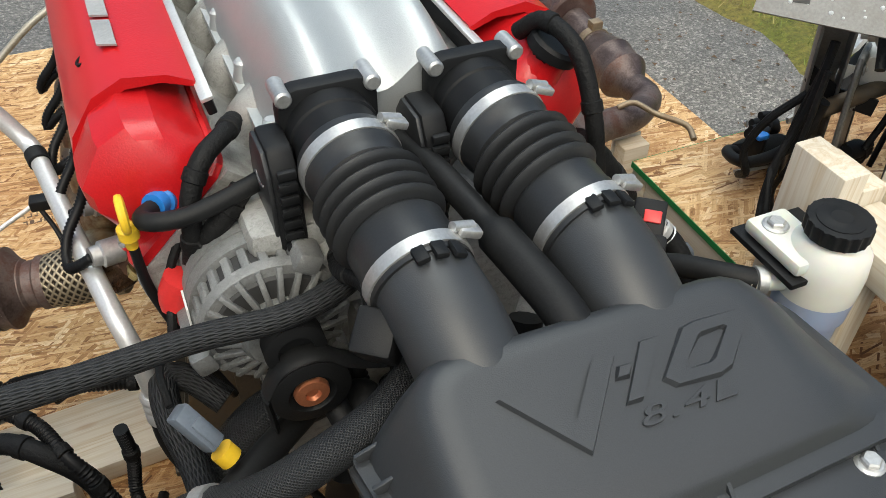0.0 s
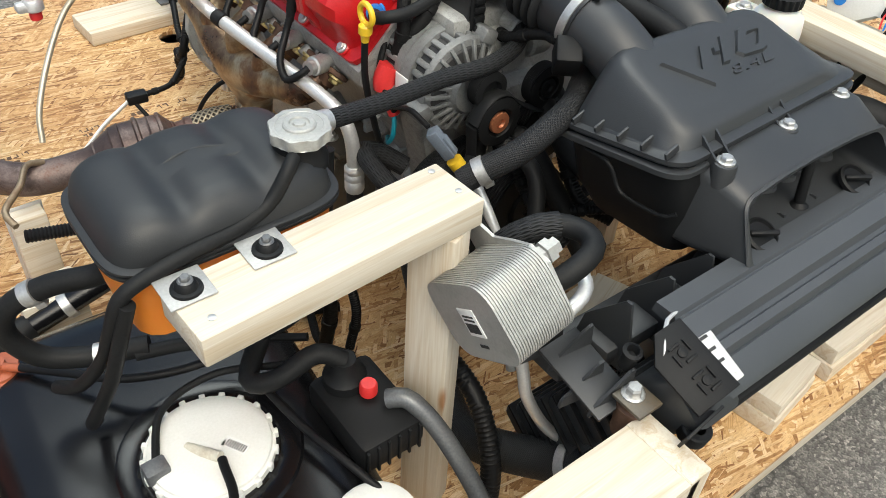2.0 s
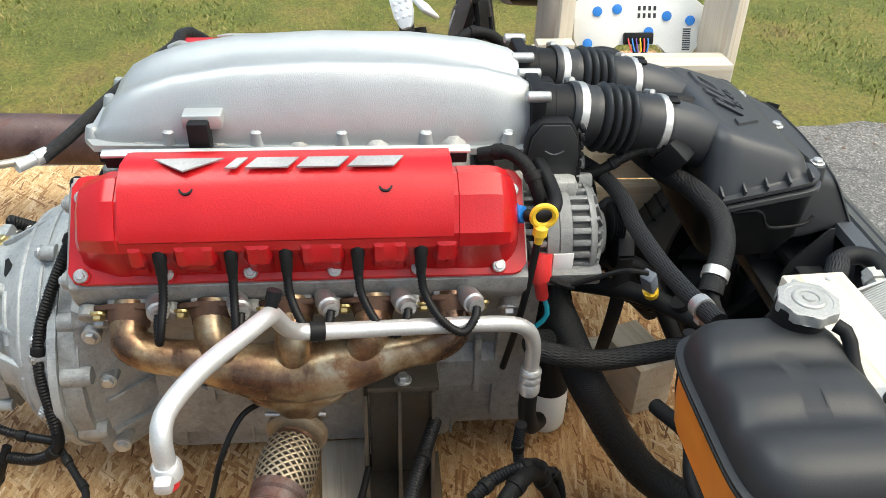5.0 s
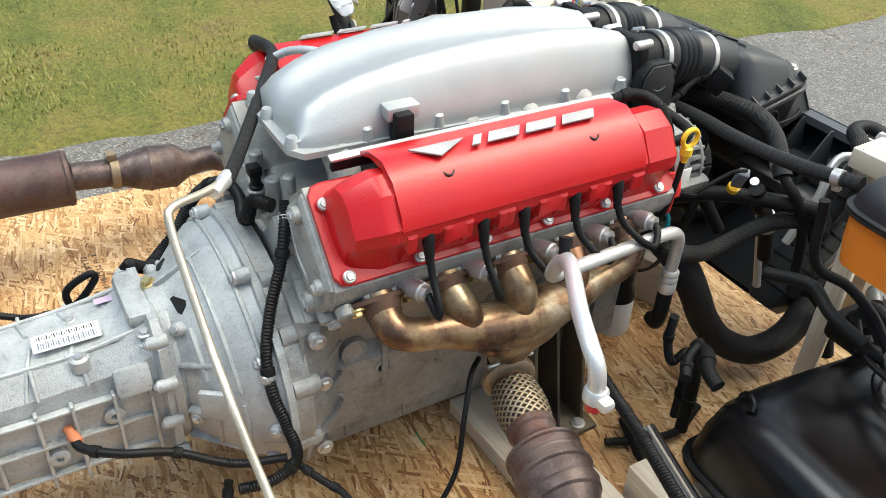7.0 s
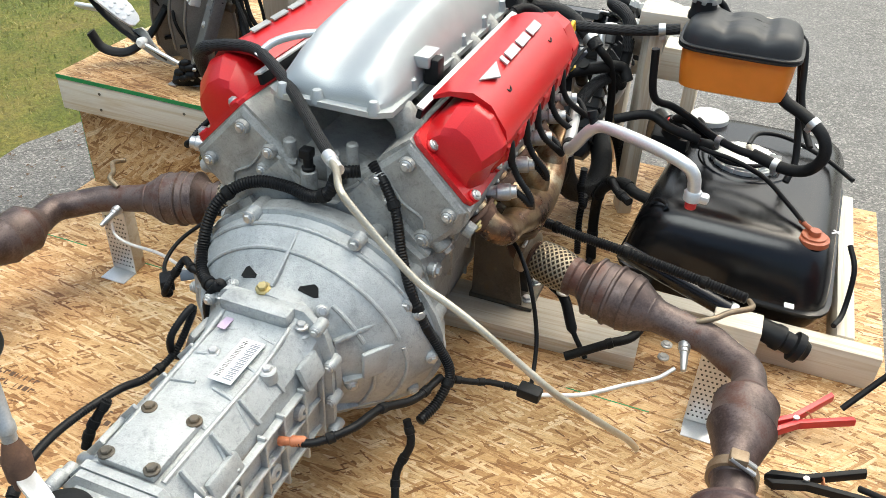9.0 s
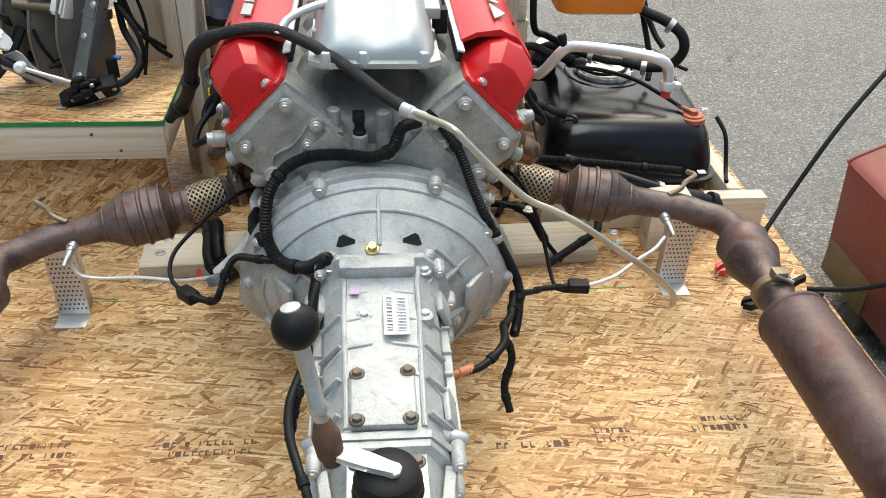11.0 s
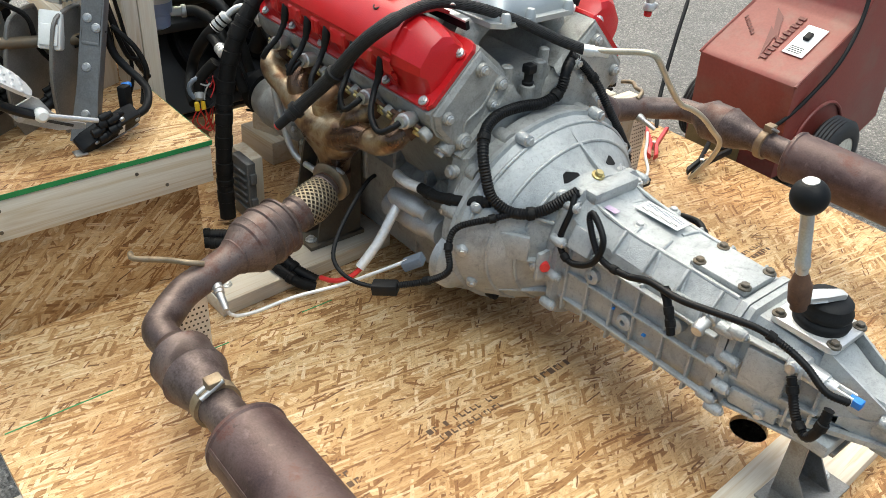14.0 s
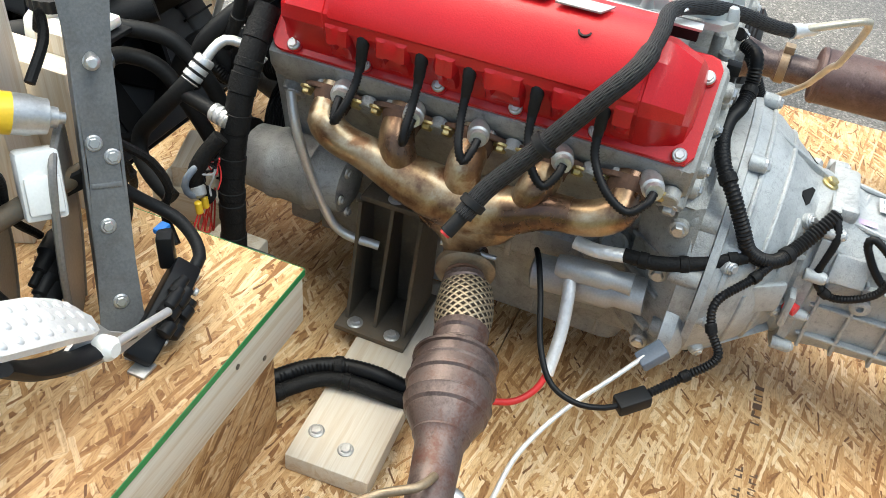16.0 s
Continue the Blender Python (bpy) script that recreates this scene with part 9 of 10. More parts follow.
for k in range(4):
    part("print_bar", box(B(), (0.055, -0.045 + 0.008 * k, 0.004), (0.10, -0.042 + 0.008 * k, 0.0046), 0, ms), M_INK_GAP, sw)
# embossed zigzag and plain bars for the maker's marks
bm = B()
prism(bm, [(-0.085, 0.115), (-0.035, 0.020), (-0.050, 0.030), (0.005, -0.115), (-0.012, -0.010), (0.004, -0.020), (-0.045, 0.085)], 0.0025)
bmesh.ops.triangulate(bm, faces=[f for f in bm.faces if len(f.verts) > 4])
bm.transform(ms)
part("zigzag", bm, plain("dark_red_mark", (0.13, 0.03, 0.025), 0.6), jp, "embossed dark zigzag mark", smooth=False)
for k in range(11):
    bm = box(B(), (0.000 + 0.004 * (k % 2), 0.095 - 0.020 * k, 0.0006), (0.024, 0.108 - 0.020 * k, 0.003), 0, ms)
    part("mark_bar", bm, bpy.data.materials["dark_red_mark"], jp)
for k in range(7):
    part("mark_bar", box(B(), (-0.150 + 0.011 * k, 0.028 - 0.010 * k, 0.0006), (-0.143 + 0.011 * k, 0.042 - 0.010 * k, 0.003), 0, ms), bpy.data.materials["dark_red_mark"], jp)
# meter on the upper face
mm = axes((-1.515, 0.475, 0.545), (0, 1, 0), (-0.365, 0, 0.93))
mt = part("meter", box(B(), (-0.075, -0.050, 0.0), (0.075, 0.045, 0.014), 0.006, mm), M_BLACKP, jp, "black-framed charge meter")
part("dial", box(B(), (-0.062, -0.036, 0.014), (0.062, 0.030, 0.0155), 0.001, mm), M_LABEL, mt, "white dial")
part("window", box(B(), (-0.018, -0.008, 0.0155), (0.022, 0.020, 0.017), 0.001, mm), plain("amber_window", (0.55, 0.40, 0.12), 0.3), mt, "amber dial window")
for k in range(3):
    part("print_bar", box(B(), (-0.050, -0.030 + 0.006 * k, 0.0156), (0.05, -0.0275 + 0.006 * k, 0.0162), 0, mm), M_INK_GAP, mt)
for y in (JW1 + 0.065, JW0 - 0.065):
    c = V((-1.405, y, 0.0))
    a, b = c - V((0, 0.042, 0)), c + V((0, 0.042, 0))
    wh = part("wheel", lathe(B(), a, b, [(0.004, 0.075), (0.0, 0.090), (0.004, 0.112), (0.014, 0.125)] + [(0.018 + 0.006 * k, 0.129 - 0.0035 * (k % 2)) for k in range(9)] + [(0.070, 0.125), (0.080, 0.112), (0.084, 0.090), (0.080, 0.075)], 48, (False, False)), M_TYRE, jp, "black rubber tyre")
    for e, dd in ((a, 1), (b, -1)):
        rm = part("rim", lathe(B(), e + V((0, 0.006 * dd, 0)), e + V((0, 1 * dd, 0)), [(0.0, 0.078), (0.004, 0.074), (0.012, 0.060), (0.016, 0.040), (0.012, 0.030), (0.010, 0.012)], 32), M_CREAM, wh, "cream steel rim")
        part("hub", lathe(B(), e + V((0, 0.020 * dd, 0)), e + V((0, -0.012 * dd, 0)), [(0, 0.016), (0.02, 0.016), (0.024, 0.010), (0.034, 0.009)], 16), M_FLANGE, rm)
        for k in range(5):
            t = 2 * math.pi * k / 5
            q = e + V((0.034 * math.cos(t), 0.017 * dd, 0.034 * math.sin(t)))
            bolt_part(q, (0, -dd, 0), rm, M_FLANGE, 0.007, 0.006)
part("axle", cyl(B(), (-1.405, JW0 - 0.06, 0.0), (-1.405, JW1 + 0.06, 0.0), 0.012, n=12), M_RAW, jp)
part("foot", box(B(), (-1.235, 0.40, GZ), (-1.205, 0.46, -0.055), 0.003), M_RAW, jp)
# arch over the near wheel
bm = B()
arch = [V((-1.405 + 0.16 * math.cos(a), JW1 + 0.004, 0.0 + 0.16 * math.sin(a))) for a in [math.pi * i / 16 for i in range(17)]]
tube(bm, arch, 0.006, 8)
part("wheel_arch", bm, M_REDBOX, body)

# ---- jump leads ----
def clamp_tool(name, p, d, mat, label):
    d = V(d).normalized()
    up_ = V((0, 0, 1))
    m = axes(p, d, up_.cross(d))
    t = thing(name, label, "clamp", "jump lead clamps")
    for q in (-1, 1):
        b = B()
        prism(b, [(-0.11, q * 0.030), (-0.11, q * 0.042), (0.0, q * 0.012), (0.06, q * 0.018), (0.075, q * 0.004), (0.055, q * 0.006), (0.0, q * 0.002)], 0.018, m @ pose(0, 0, -0.009), 0.0015)
        part("jaw", b, mat, t)
    part("pivot", cyl(B(), m @ V((0, 0, -0.013)), m @ V((0, 0, 0.013)), 0.006, n=12), M_STEEL, t)
    part("spring", tube(B(), [m @ V((-0.03, 0.012 * math.cos(a), 0.012 * math.sin(a))) for a in [0.7 * i for i in range(20)]], 0.002, 6, 0.004), M_COPPER, t)
    return t


clamp_tool("jump_clamp", (-0.905, 0.335, 0.030), (0.75, 0.55, -0.10), M_CLAMPRED, "red jump lead clamp resting on the deck edge")
clamp_tool("jump_clamp", (-0.93, 0.50, 0.035), (0.7, 0.1, -0.12), M_BLACKP, "black jump lead clamp on the deck")
hose("jump_lead", [(-0.99, 0.275, 0.045), (-1.07, 0.21, 0.13), (-1.22, 0.13, 0.34), (-1.45, 0.02, 0.56), (-1.62, 0.02, 0.78), (-1.66, 0.15, 0.95), (-1.62, 0.28, 0.86), (-1.56, 0.36, 0.70)], 0.0065, M_RUBBER, "long black jump lead cable", "cable", n=10, group="jump leads")
hose("jump_lead", [(-1.02, 0.49, 0.05), (-1.10, 0.54, 0.085), (-1.16, 0.585, 0.14), (-1.24, 0.61, 0.21), (-1.36, 0.625, 0.33), (-1.46, 0.60, 0.47), (-1.50, 0.55, 0.62), (-1.53, 0.52, 0.75), (-1.60, 0.45, 0.85), (-1.66, 0.40, 0.78)], 0.0065, M_RUBBER, "long black jump lead cable", "cable", n=10, group="jump leads")

# ---- hoses, pipes and harnesses ----
hose("coolant_hose", [(-0.050, -0.125, 0.60), (-0.085, -0.155, 0.592), (-0.150, -0.172, 0.588), (-0.230, -0.170, 0.590), (-0.320, -0.178, 0.592), (-0.400, -0.188, 0.600), (-0.475, -0.200, 0.612)], 0.0128, M_SLEEVE2, "black ribbed-sleeve coolant hose to the tank", ends=(0.93,), end_mat=M_STEEL)
hose("coolant_hose", [(0.02, -0.235, 0.585), (-0.045, -0.262, 0.580), (-0.105, -0.300, 0.575), (-0.165, -0.318, 0.568), (-0.215, -0.315, 0.545), (-0.262, -0.290, 0.515), (-0.278, -0.282, 0.502)], 0.0180, M_SLEEVE, "woven-sleeve coolant hose with a frayed end", ends=(0.92,), end_mat=M_STEEL)
hose("coolant_hose", [(-0.268, -0.287, 0.510), (-0.292, -0.285, 0.490), (-0.312, -0.305, 0.455), (-0.322, -0.335, 0.38), (-0.325, -0.35, 0.28)], 0.0105, M_RUBBER, "black rubber branch hose")
hose("heater_hose", [(-0.10, -0.11, 0.40), (-0.19, -0.20, 0.44), (-0.27, -0.27, 0.45), (-0.335, -0.34, 0.44), (-0.36, -0.33, 0.41)], 0.0155, M_RUBBER, "smooth black rubber heater hose")
hose("radiator_hose", [(-0.10, -0.09, 0.37), (-0.18, -0.10, 0.36), (-0.236, -0.122, 0.315), (-0.250, -0.160, 0.245), (-0.254, -0.205, 0.165), (-0.272, -0.258, 0.10), (-0.305, -0.33, 0.072), (-0.315, -0.42, 0.10), (-0.275, -0.53, 0.15), (-0.245, -0.60, 0.19)], 0.031, M_SLEEVE, "thick black radiator hose in a woven sleeve", n=22, ends=(0.93,), end_mat=M_STEEL)
hose("radiator_hose", [(0.21, -0.26, 0.52), (0.30, -0.36, 0.485), (0.36, -0.42, 0.478), (0.42, -0.465, 0.470), (0.45, -0.53, 0.45), (0.452, -0.60, 0.43), (0.44, -0.64, 0.42)], 0.027, M_RUBBER, "smooth black upper radiator hose", n=22, ends=(0.93,), end_mat=M_STEEL)
hose("cooler_hose", [(-0.352, -0.505, 0.520), (-0.325, -0.518, 0.535), (-0.297, -0.522, 0.548), (-0.272, -0.514, 0.553), (-0.262, -0.490, 0.553), (-0.275, -0.463, 0.553), (-0.302, -0.447, 0.550), (-0.330, -0.425, 0.52), (-0.335, -0.40, 0.44), (-0.32, -0.36, 0.36)], 0.0140, M_RUBBER, "rubber cooler hose bent in a loop", ends=(0.06,), end_mat=M_STEEL, n=16)
hose("cooler_hose", [(-0.278, -0.461, 0.553), (-0.302, -0.447, 0.550), (-0.330, -0.425, 0.522), (-0.335, -0.402, 0.46)], 0.0165, M_SLEEVE2, "woven protective sleeve on the cooler hose")
hose("cooler_pipe", [(-0.345, -0.512, 0.466), (-0.300, -0.520, 0.473), (-0.268, -0.513, 0.482), (-0.252, -0.487, 0.483), (-0.253, -0.462, 0.455), (-0.262, -0.44, 0.40), (-0.25, -0.40, 0.30)], 0.0095, M_ALU, "bent aluminium cooler pipe", "pipe")
hose("cooler_pipe", [(-0.335, -0.47, 0.43), (-0.330, -0.492, 0.35), (-0.322, -0.500, 0.30), (-0.285, -0.512, 0.22), (-0.235, -0.525, 0.155), (-0.20, -0.535, 0.12)], 0.0085, M_ALU, "bent aluminium line to the radiator", "pipe")
ap = hose("condenser_pipe", [(-0.288, -0.026, 0.330), (-0.288, -0.026, 0.375), (-0.291, -0.024, 0.430), (-0.298, -0.008, 0.465), (-0.308, 0.035, 0.483), (-0.330, 0.16, 0.500), (-0.352, 0.290, 0.516), (-0.365, 0.318, 0.532), (-0.395, 0.332, 0.580), (-0.415, 0.336, 0.594), (-0.450, 0.355, 0.600), (-0.520, 0.398, 0.606), (-0.575, 0.424, 0.602), (-0.598, 0.428, 0.585), (-0.604, 0.427, 0.55)], 0.0115, M_ALU, "long bent aluminium air conditioning pipe", "pipe", n=18)
part("collar", lathe(B(), (-0.604, 0.427, 0.556), (-0.604, 0.427, 0.535), [(0, 0.013), (0.004, 0.016), (0.018, 0.016), (0.021, 0.012)], 18), M_ALU, ap)
part("eye", box(B(), (-0.632, 0.417, 0.536), (-0.600, 0.437, 0.553), 0.006), M_ALU, ap)
part("red_cap", cyl(B(), (-0.604, 0.427, 0.536), (-0.604, 0.427, 0.520), 0.010, n=14, ch=0.002), M_REDP, ap, "red dust cap")
part("band", lathe(B(), (-0.353, 0.294, 0.5175), (-0.345, 0.250, 0.511), [(0, 0.0135), (0.02, 0.0135)], 18), M_RUBBER, ap, "black rubber band")
part("crimp", lathe(B(), (-0.288, -0.026, 0.378), (-0.288, -0.026, 0.325), [(0, 0.0135), (0.004, 0.0165), (0.010, 0.0165), (0.013, 0.0145), (0.017, 0.0165), (0.024, 0.0165), (0.027, 0.0145), (0.031, 0.0165), (0.045, 0.0165), (0.05, 0.0145)], 22), M_ALU, ap)
part("charge_valve", lathe(B(), (-0.402, 0.334, 0.592), (-0.392, 0.326, 0.622), [(0, 0.008), (0.014, 0.008), (0.015, 0.0095), (0.028, 0.0095)], 14), M_BLACKP, ap)
hose("condenser_hose", [(-0.288, -0.026, 0.335), (-0.286, -0.028, 0.28), (-0.27, -0.04, 0.235), (-0.24, -0.06, 0.215)], 0.0145, M_RUBBER, "black rubber air conditioning hose")

# alternator wiring
rb = part("alternator_lead", tube(B(), [(-0.226, -0.036, 0.545), (-0.236, -0.035, 0.520), (-0.232, -0.04, 0.492), (-0.225, -0.046, 0.465)], lambda t: 0.010 + 0.008 * (1 if t < 0.5 else 0), 14, 0.006), M_REDP)
tagged(rb, "red rubber boot on the alternator cable", "cable")
part("teal_wire", tube(B(), [(-0.225, -0.046, 0.47), (-0.232, -0.055, 0.435), (-0.228, -0.035, 0.405), (-0.215, -0.015, 0.40)], 0.004, 8), M_TEAL, rb, "teal wire")
part("cable", tube(B(), [(-0.200, 0.012, 0.575), (-0.222, -0.012, 0.565), (-0.238, -0.024, 0.535), (-0.245, -0.052, 0.51), (-0.252, -0.085, 0.500)], 0.005, 8), M_TAPE, rb)
gc = part("connector", box(B(), (-0.026, -0.010, -0.009), (0.026, 0.010, 0.009), 0.003, axes((-0.250, -0.198, 0.506), (0.48, -0.33, -0.82), (0.7, 0.7, 0.1))), M_CONN)
tagged(gc, "grey-blue electrical connector on a cable", "connector")
part("latch", box(B(), (-0.010, -0.006, 0.008), (0.024, 0.006, 0.013), 0.002, axes((-0.250, -0.198, 0.506), (0.48, -0.33, -0.82), (0.7, 0.7, 0.1))), M_CONN, gc)
part("yellow_seal", cyl(B(), (-0.234, -0.209, 0.478), (-0.227, -0.214, 0.466), 0.012, n=14), M_YELLOW, gc, "yellow seal")
part("cable", tube(B(), [(-0.266, -0.187, 0.533), (-0.268, -0.15, 0.540), (-0.258, -0.11, 0.52), (-0.25, -0.08, 0.503)], 0.004, 8), M_TAPE, gc)
hose("harness", [(-0.135, 0.05, 0.660), (-0.150, 0.012, 0.672), (-0.178, -0.012, 0.665), (-0.198, -0.028, 0.635), (-0.205, -0.038, 0.595), (-0.212, -0.03, 0.55)], 0.0105, M_TAPE, "taped engine wiring harness", "harness")
hose("harness", [(-0.15, -0.04, 0.64), (-0.185, -0.045, 0.60), (-0.20, -0.03, 0.57), (-0.21, 0.01, 0.54)], 0.012, M_TAPE, "taped engine wiring harness", "harness")
hose("harness", [(-0.085, -0.245, 0.640), (-0.08, -0.21, 0.633), (-0.085, -0.18, 0.622), (-0.088, -0.14, 0.60), (-0.07, -0.09, 0.585)], 0.0085, M_TAPE, "thin black taped sensor wiring", "harness")
hose("harness", [(0.20, 0.06, 0.690), (0.215, 0.03, 0.715), (0.230, -0.02, 0.70), (0.235, -0.06, 0.64), (0.24, -0.08, 0.56), (0.235, -0.11, 0.50)], 0.0105, M_TAPE, "taped engine wiring harness", "harness")
hose("heater_hose", [(0.18, -0.06, 0.58), (0.225, -0.10, 0.55), (0.255, -0.14, 0.50), (0.25, -0.17, 0.42)], 0.0145, M_RUBBER, "bent black rubber heater hose")

# thick taped bundle and hoses at the front corner by the platform
MH = [(0.235, -0.03, 0.585), (0.285, -0.03, 0.53), (0.325, -0.032, 0.46), (0.352, -0.034, 0.36), (0.368, -0.03, 0.24), (0.375, -0.03, 0.12), (0.38, -0.02, 0.02)]
mh = hose("main_harness", [(0.235, -0.03, 0.585), (0.285, -0.03, 0.53), (0.325, -0.032, 0.46), (0.352, -0.034, 0.36), (0.368, -0.03, 0.24), (0.375, -0.03, 0.12), (0.38, -0.02, 0.02)], 0.020, M_TAPE, "thick taped main wiring harness", "harness", n=16)
def crimp(p, q, r, parent):
    """A ribbed alloy ferrule from p to q on a hose of radius r."""
    L = (V(q) - V(p)).length
    prof = [(0, r), (0.002, r * 1.22)]
    for k in range(3):
        t0 = L * (0.08 + 0.29 * k)
        prof += [(t0, r * 1.25), (t0 + L * 0.17, r * 1.25), (t0 + L * 0.20, r * 1.05), (t0 + L * 0.27, r * 1.05)]
    part("ferrule", lathe(B(), p, q, prof + [(L * 0.96, r * 1.22), (L, r)], 22), M_ALU, parent, "ribbed alloy ferrule")


ah = hose("air_conditioning_hose", [(0.306, -0.104, 0.502), (0.322, -0.111, 0.486), (0.340, -0.130, 0.460), (0.350, -0.170, 0.412), (0.350, -0.203, 0.370), (0.362, -0.200, 0.335), (0.385, -0.160, 0.318), (0.395, -0.12, 0.30)], 0.0135, M_RUBBER, "black air conditioning hose with crimped end", n=18)
crimp((0.299, -0.101, 0.509), (0.329, -0.1155, 0.478), 0.0125, ah)
part("pipe", tube(B(), [(0.252, -0.03, 0.500), (0.256, -0.062, 0.522), (0.268, -0.085, 0.530), (0.285, -0.095, 0.522), (0.303, -0.103, 0.505)], 0.0078, 12), M_ALU, ah, "bent alloy pipe")
ah = hose("air_conditioning_hose", [(0.336, -0.128, 0.462), (0.338, -0.100, 0.456), (0.342, -0.070, 0.450), (0.344, -0.045, 0.444)], 0.0115, M_RUBBER, "black rubber air conditioning hose", n=16)
crimp((0.342, -0.068, 0.4495), (0.3445, -0.036, 0.443), 0.0118, ah)
hose("air_conditioning_pipe", [(0.245, 0.01, 0.46), (0.262, 0.03, 0.40), (0.258, 0.06, 0.30), (0.25, 0.10, 0.22), (0.235, 0.17, 0.20)], 0.008, M_ALU, "bent aluminium compressor pipe, dull", "pipe")
hose("fluid_hose", [(0.334, -0.255, 0.526), (0.31, -0.235, 0.526), (0.275, -0.18, 0.505), (0.26, -0.13, 0.44), (0.25, -0.10, 0.36)], 0.0135, M_RUBBER, "black rubber power steering hose")
hose("fluid_hose", [(0.334, -0.255, 0.480), (0.31, -0.245, 0.478), (0.285, -0.20, 0.455), (0.275, -0.15, 0.38), (0.26, -0.12, 0.30)], 0.0135, M_RUBBER, "black rubber power steering hose")
wb = thing("wire_tangle", "bundle of thin coloured wires by the harness", "wires")
rw = random.Random(9)
hub = V((0.408, -0.062, 0.352))
part("plug", tube(B(), [hub + V((0.020 * math.sin(a), 0.004 * math.cos(2 * a), 0.026 * math.cos(a) + 0.012)) for a in [2 * math.pi * k / 16 for k in range(15)]], 0.0055, 10), M_CONN, wb, "pale grey ring-shaped plug")
part("cap", lathe(B(), hub + V((-0.004, 0, 0.002)), hub + V((0.006, 0.012, -0.022)), [(0, 0.009), (0.004, 0.012), (0.016, 0.011), (0.02, 0.006)], 14), M_STEELF, wb)
for x in (-0.006, 0.010):
    part("terminal", cyl(B(), hub + V((x, 0.008, -0.018)), hub + V((x, 0.010, -0.040)), 0.0058, n=12, ch=0.002), M_YELLOW, wb)
for k in range(4):
    p0 = hub + V((0.010 - 0.006 * k, 0.008, -0.036))
    e = 0.022 * (-1) ** k
    part("wire", tube(B(), [p0, p0 + V((e * 0.6, -0.004, -0.034)), p0 + V((-0.010 - 0.006 * k, -0.012, -0.058 - 0.006 * k)), p0 + V((-0.030 - 0.004 * k, -0.016, -0.046)), p0 + V((-0.040, -0.010, -0.012 + 0.005 * k))], 0.0015, 6, 0.005), M_REDP, wb)
part("wire", tube(B(), [hub + V((-0.01, 0, -0.03)), hub + V((-0.022, -0.01, -0.07)), hub + V((-0.036, -0.02, -0.11))], 0.0015, 6), M_REDP, wb)
for k in range(14):
    a = V((0.378 + rw.uniform(-0.006, 0.008), -0.040, 0.392 + rw.uniform(-0.012, 0.016)))
    pts = [a]
    for j in range(3):
        a = a + V((rw.uniform(-0.004, 0.016), rw.uniform(-0.016, 0.006), rw.uniform(-0.016, 0.008)))
        pts.append(a)
    part("wire", tube(B(), pts, 0.0012 + 0.0006 * (k % 2), 6, 0.005), (M_REDP, M_TAPE, M_TAPE, M_STEELF, M_REDP, M_TAPE)[k % 6], wb)
part("sheath", tube(B(), [(0.370, -0.036, 0.43), (0.388, -0.052, 0.405), (0.404, -0.062, 0.378), (0.400, -0.066, 0.345), (0.385, -0.055, 0.32)], 0.013, 12), M_TAPE, wb, "black taped branch")

hose("floor_loom", [(0.53, 0.09, 0.056), (0.465, 0.135, 0.056), (0.43, 0.17, 0.056), (0.418, 0.22, 0.058), (0.41, 0.29, 0.050), (0.392, 0.335, 0.035), (0.36, 0.36, 0.02)], 0.013, M_TAPE, "taped black loom over the plank", "harness")


# rear harnesses on the bell housing
hose("harness", [(-0.075, 0.642, 0.575), (-0.045, 0.662, 0.572), (-0.028, 0.668, 0.535), (0.01, 0.664, 0.516), (0.06, 0.652, 0.515), (0.115, 0.650, 0.512), (0.160, 0.662, 0.497), (0.190, 0.690, 0.468), (0.200, 0.715, 0.430), (0.198, 0.738, 0.392), (0.175, 0.775, 0.372), (0.130, 0.806, 0.378), (0.085, 0.845, 0.425)], 0.0118, M_LOOM, "corrugated black loom across the bell housing", "harness", ridge=(0.0058, 0.0019))
hose("harness", [(0.170, 0.780, 0.374), (0.215, 0.755, 0.362), (0.262, 0.715, 0.338), (0.285, 0.720, 0.305), (0.300, 0.742, 0.268), (0.325, 0.705, 0.232), (0.361, 0.667, 0.214)], 0.0072, M_LOOM, "corrugated black loom to a plug", "harness", ridge=(0.005, 0.0016))
pg = part("connector", box(B(), (-0.026, -0.014, -0.012), (0.026, 0.014, 0.012), 0.004, axes((0.377, 0.648, 0.204), (0.6, -0.7, -0.15), (0.7, 0.6, 0))), M_BLACKP)
tagged(pg, "black connector hanging on a thin cable", "connector")
hose("sensor_cable", [(0.385, 0.640, 0.202), (0.412, 0.61, 0.206), (0.426, 0.571, 0.212), (0.420, 0.53, 0.228), (0.384, 0.499, 0.258), (0.33, 0.475, 0.300), (0.285, 0.455, 0.322), (0.258, 0.443, 0.322)], 0.0045, M_LOOM, "thin black sensor cable", "cable")
hose("sensor_cable", [(0.649, 0.495, 0.195), (0.636, 0.506, 0.160), (0.592, 0.511, 0.150), (0.507, 0.520, 0.156), (0.42, 0.556, 0.172), (0.36, 0.610, 0.215), (0.322, 0.645, 0.245)], 0.0038, M_FOIL, "thin grey probe cable with white sleeve", "cable")
gcon = part("connector", box(B(), (-0.022, -0.014, -0.010), (0.022, 0.014, 0.010), 0.003, axes((0.315, 0.655, 0.245), (0.5, -0.6, -0.5), (0.7, 0.6, 0))), M_CONN)
tagged(gcon, "grey connector on a probe cable", "connector")
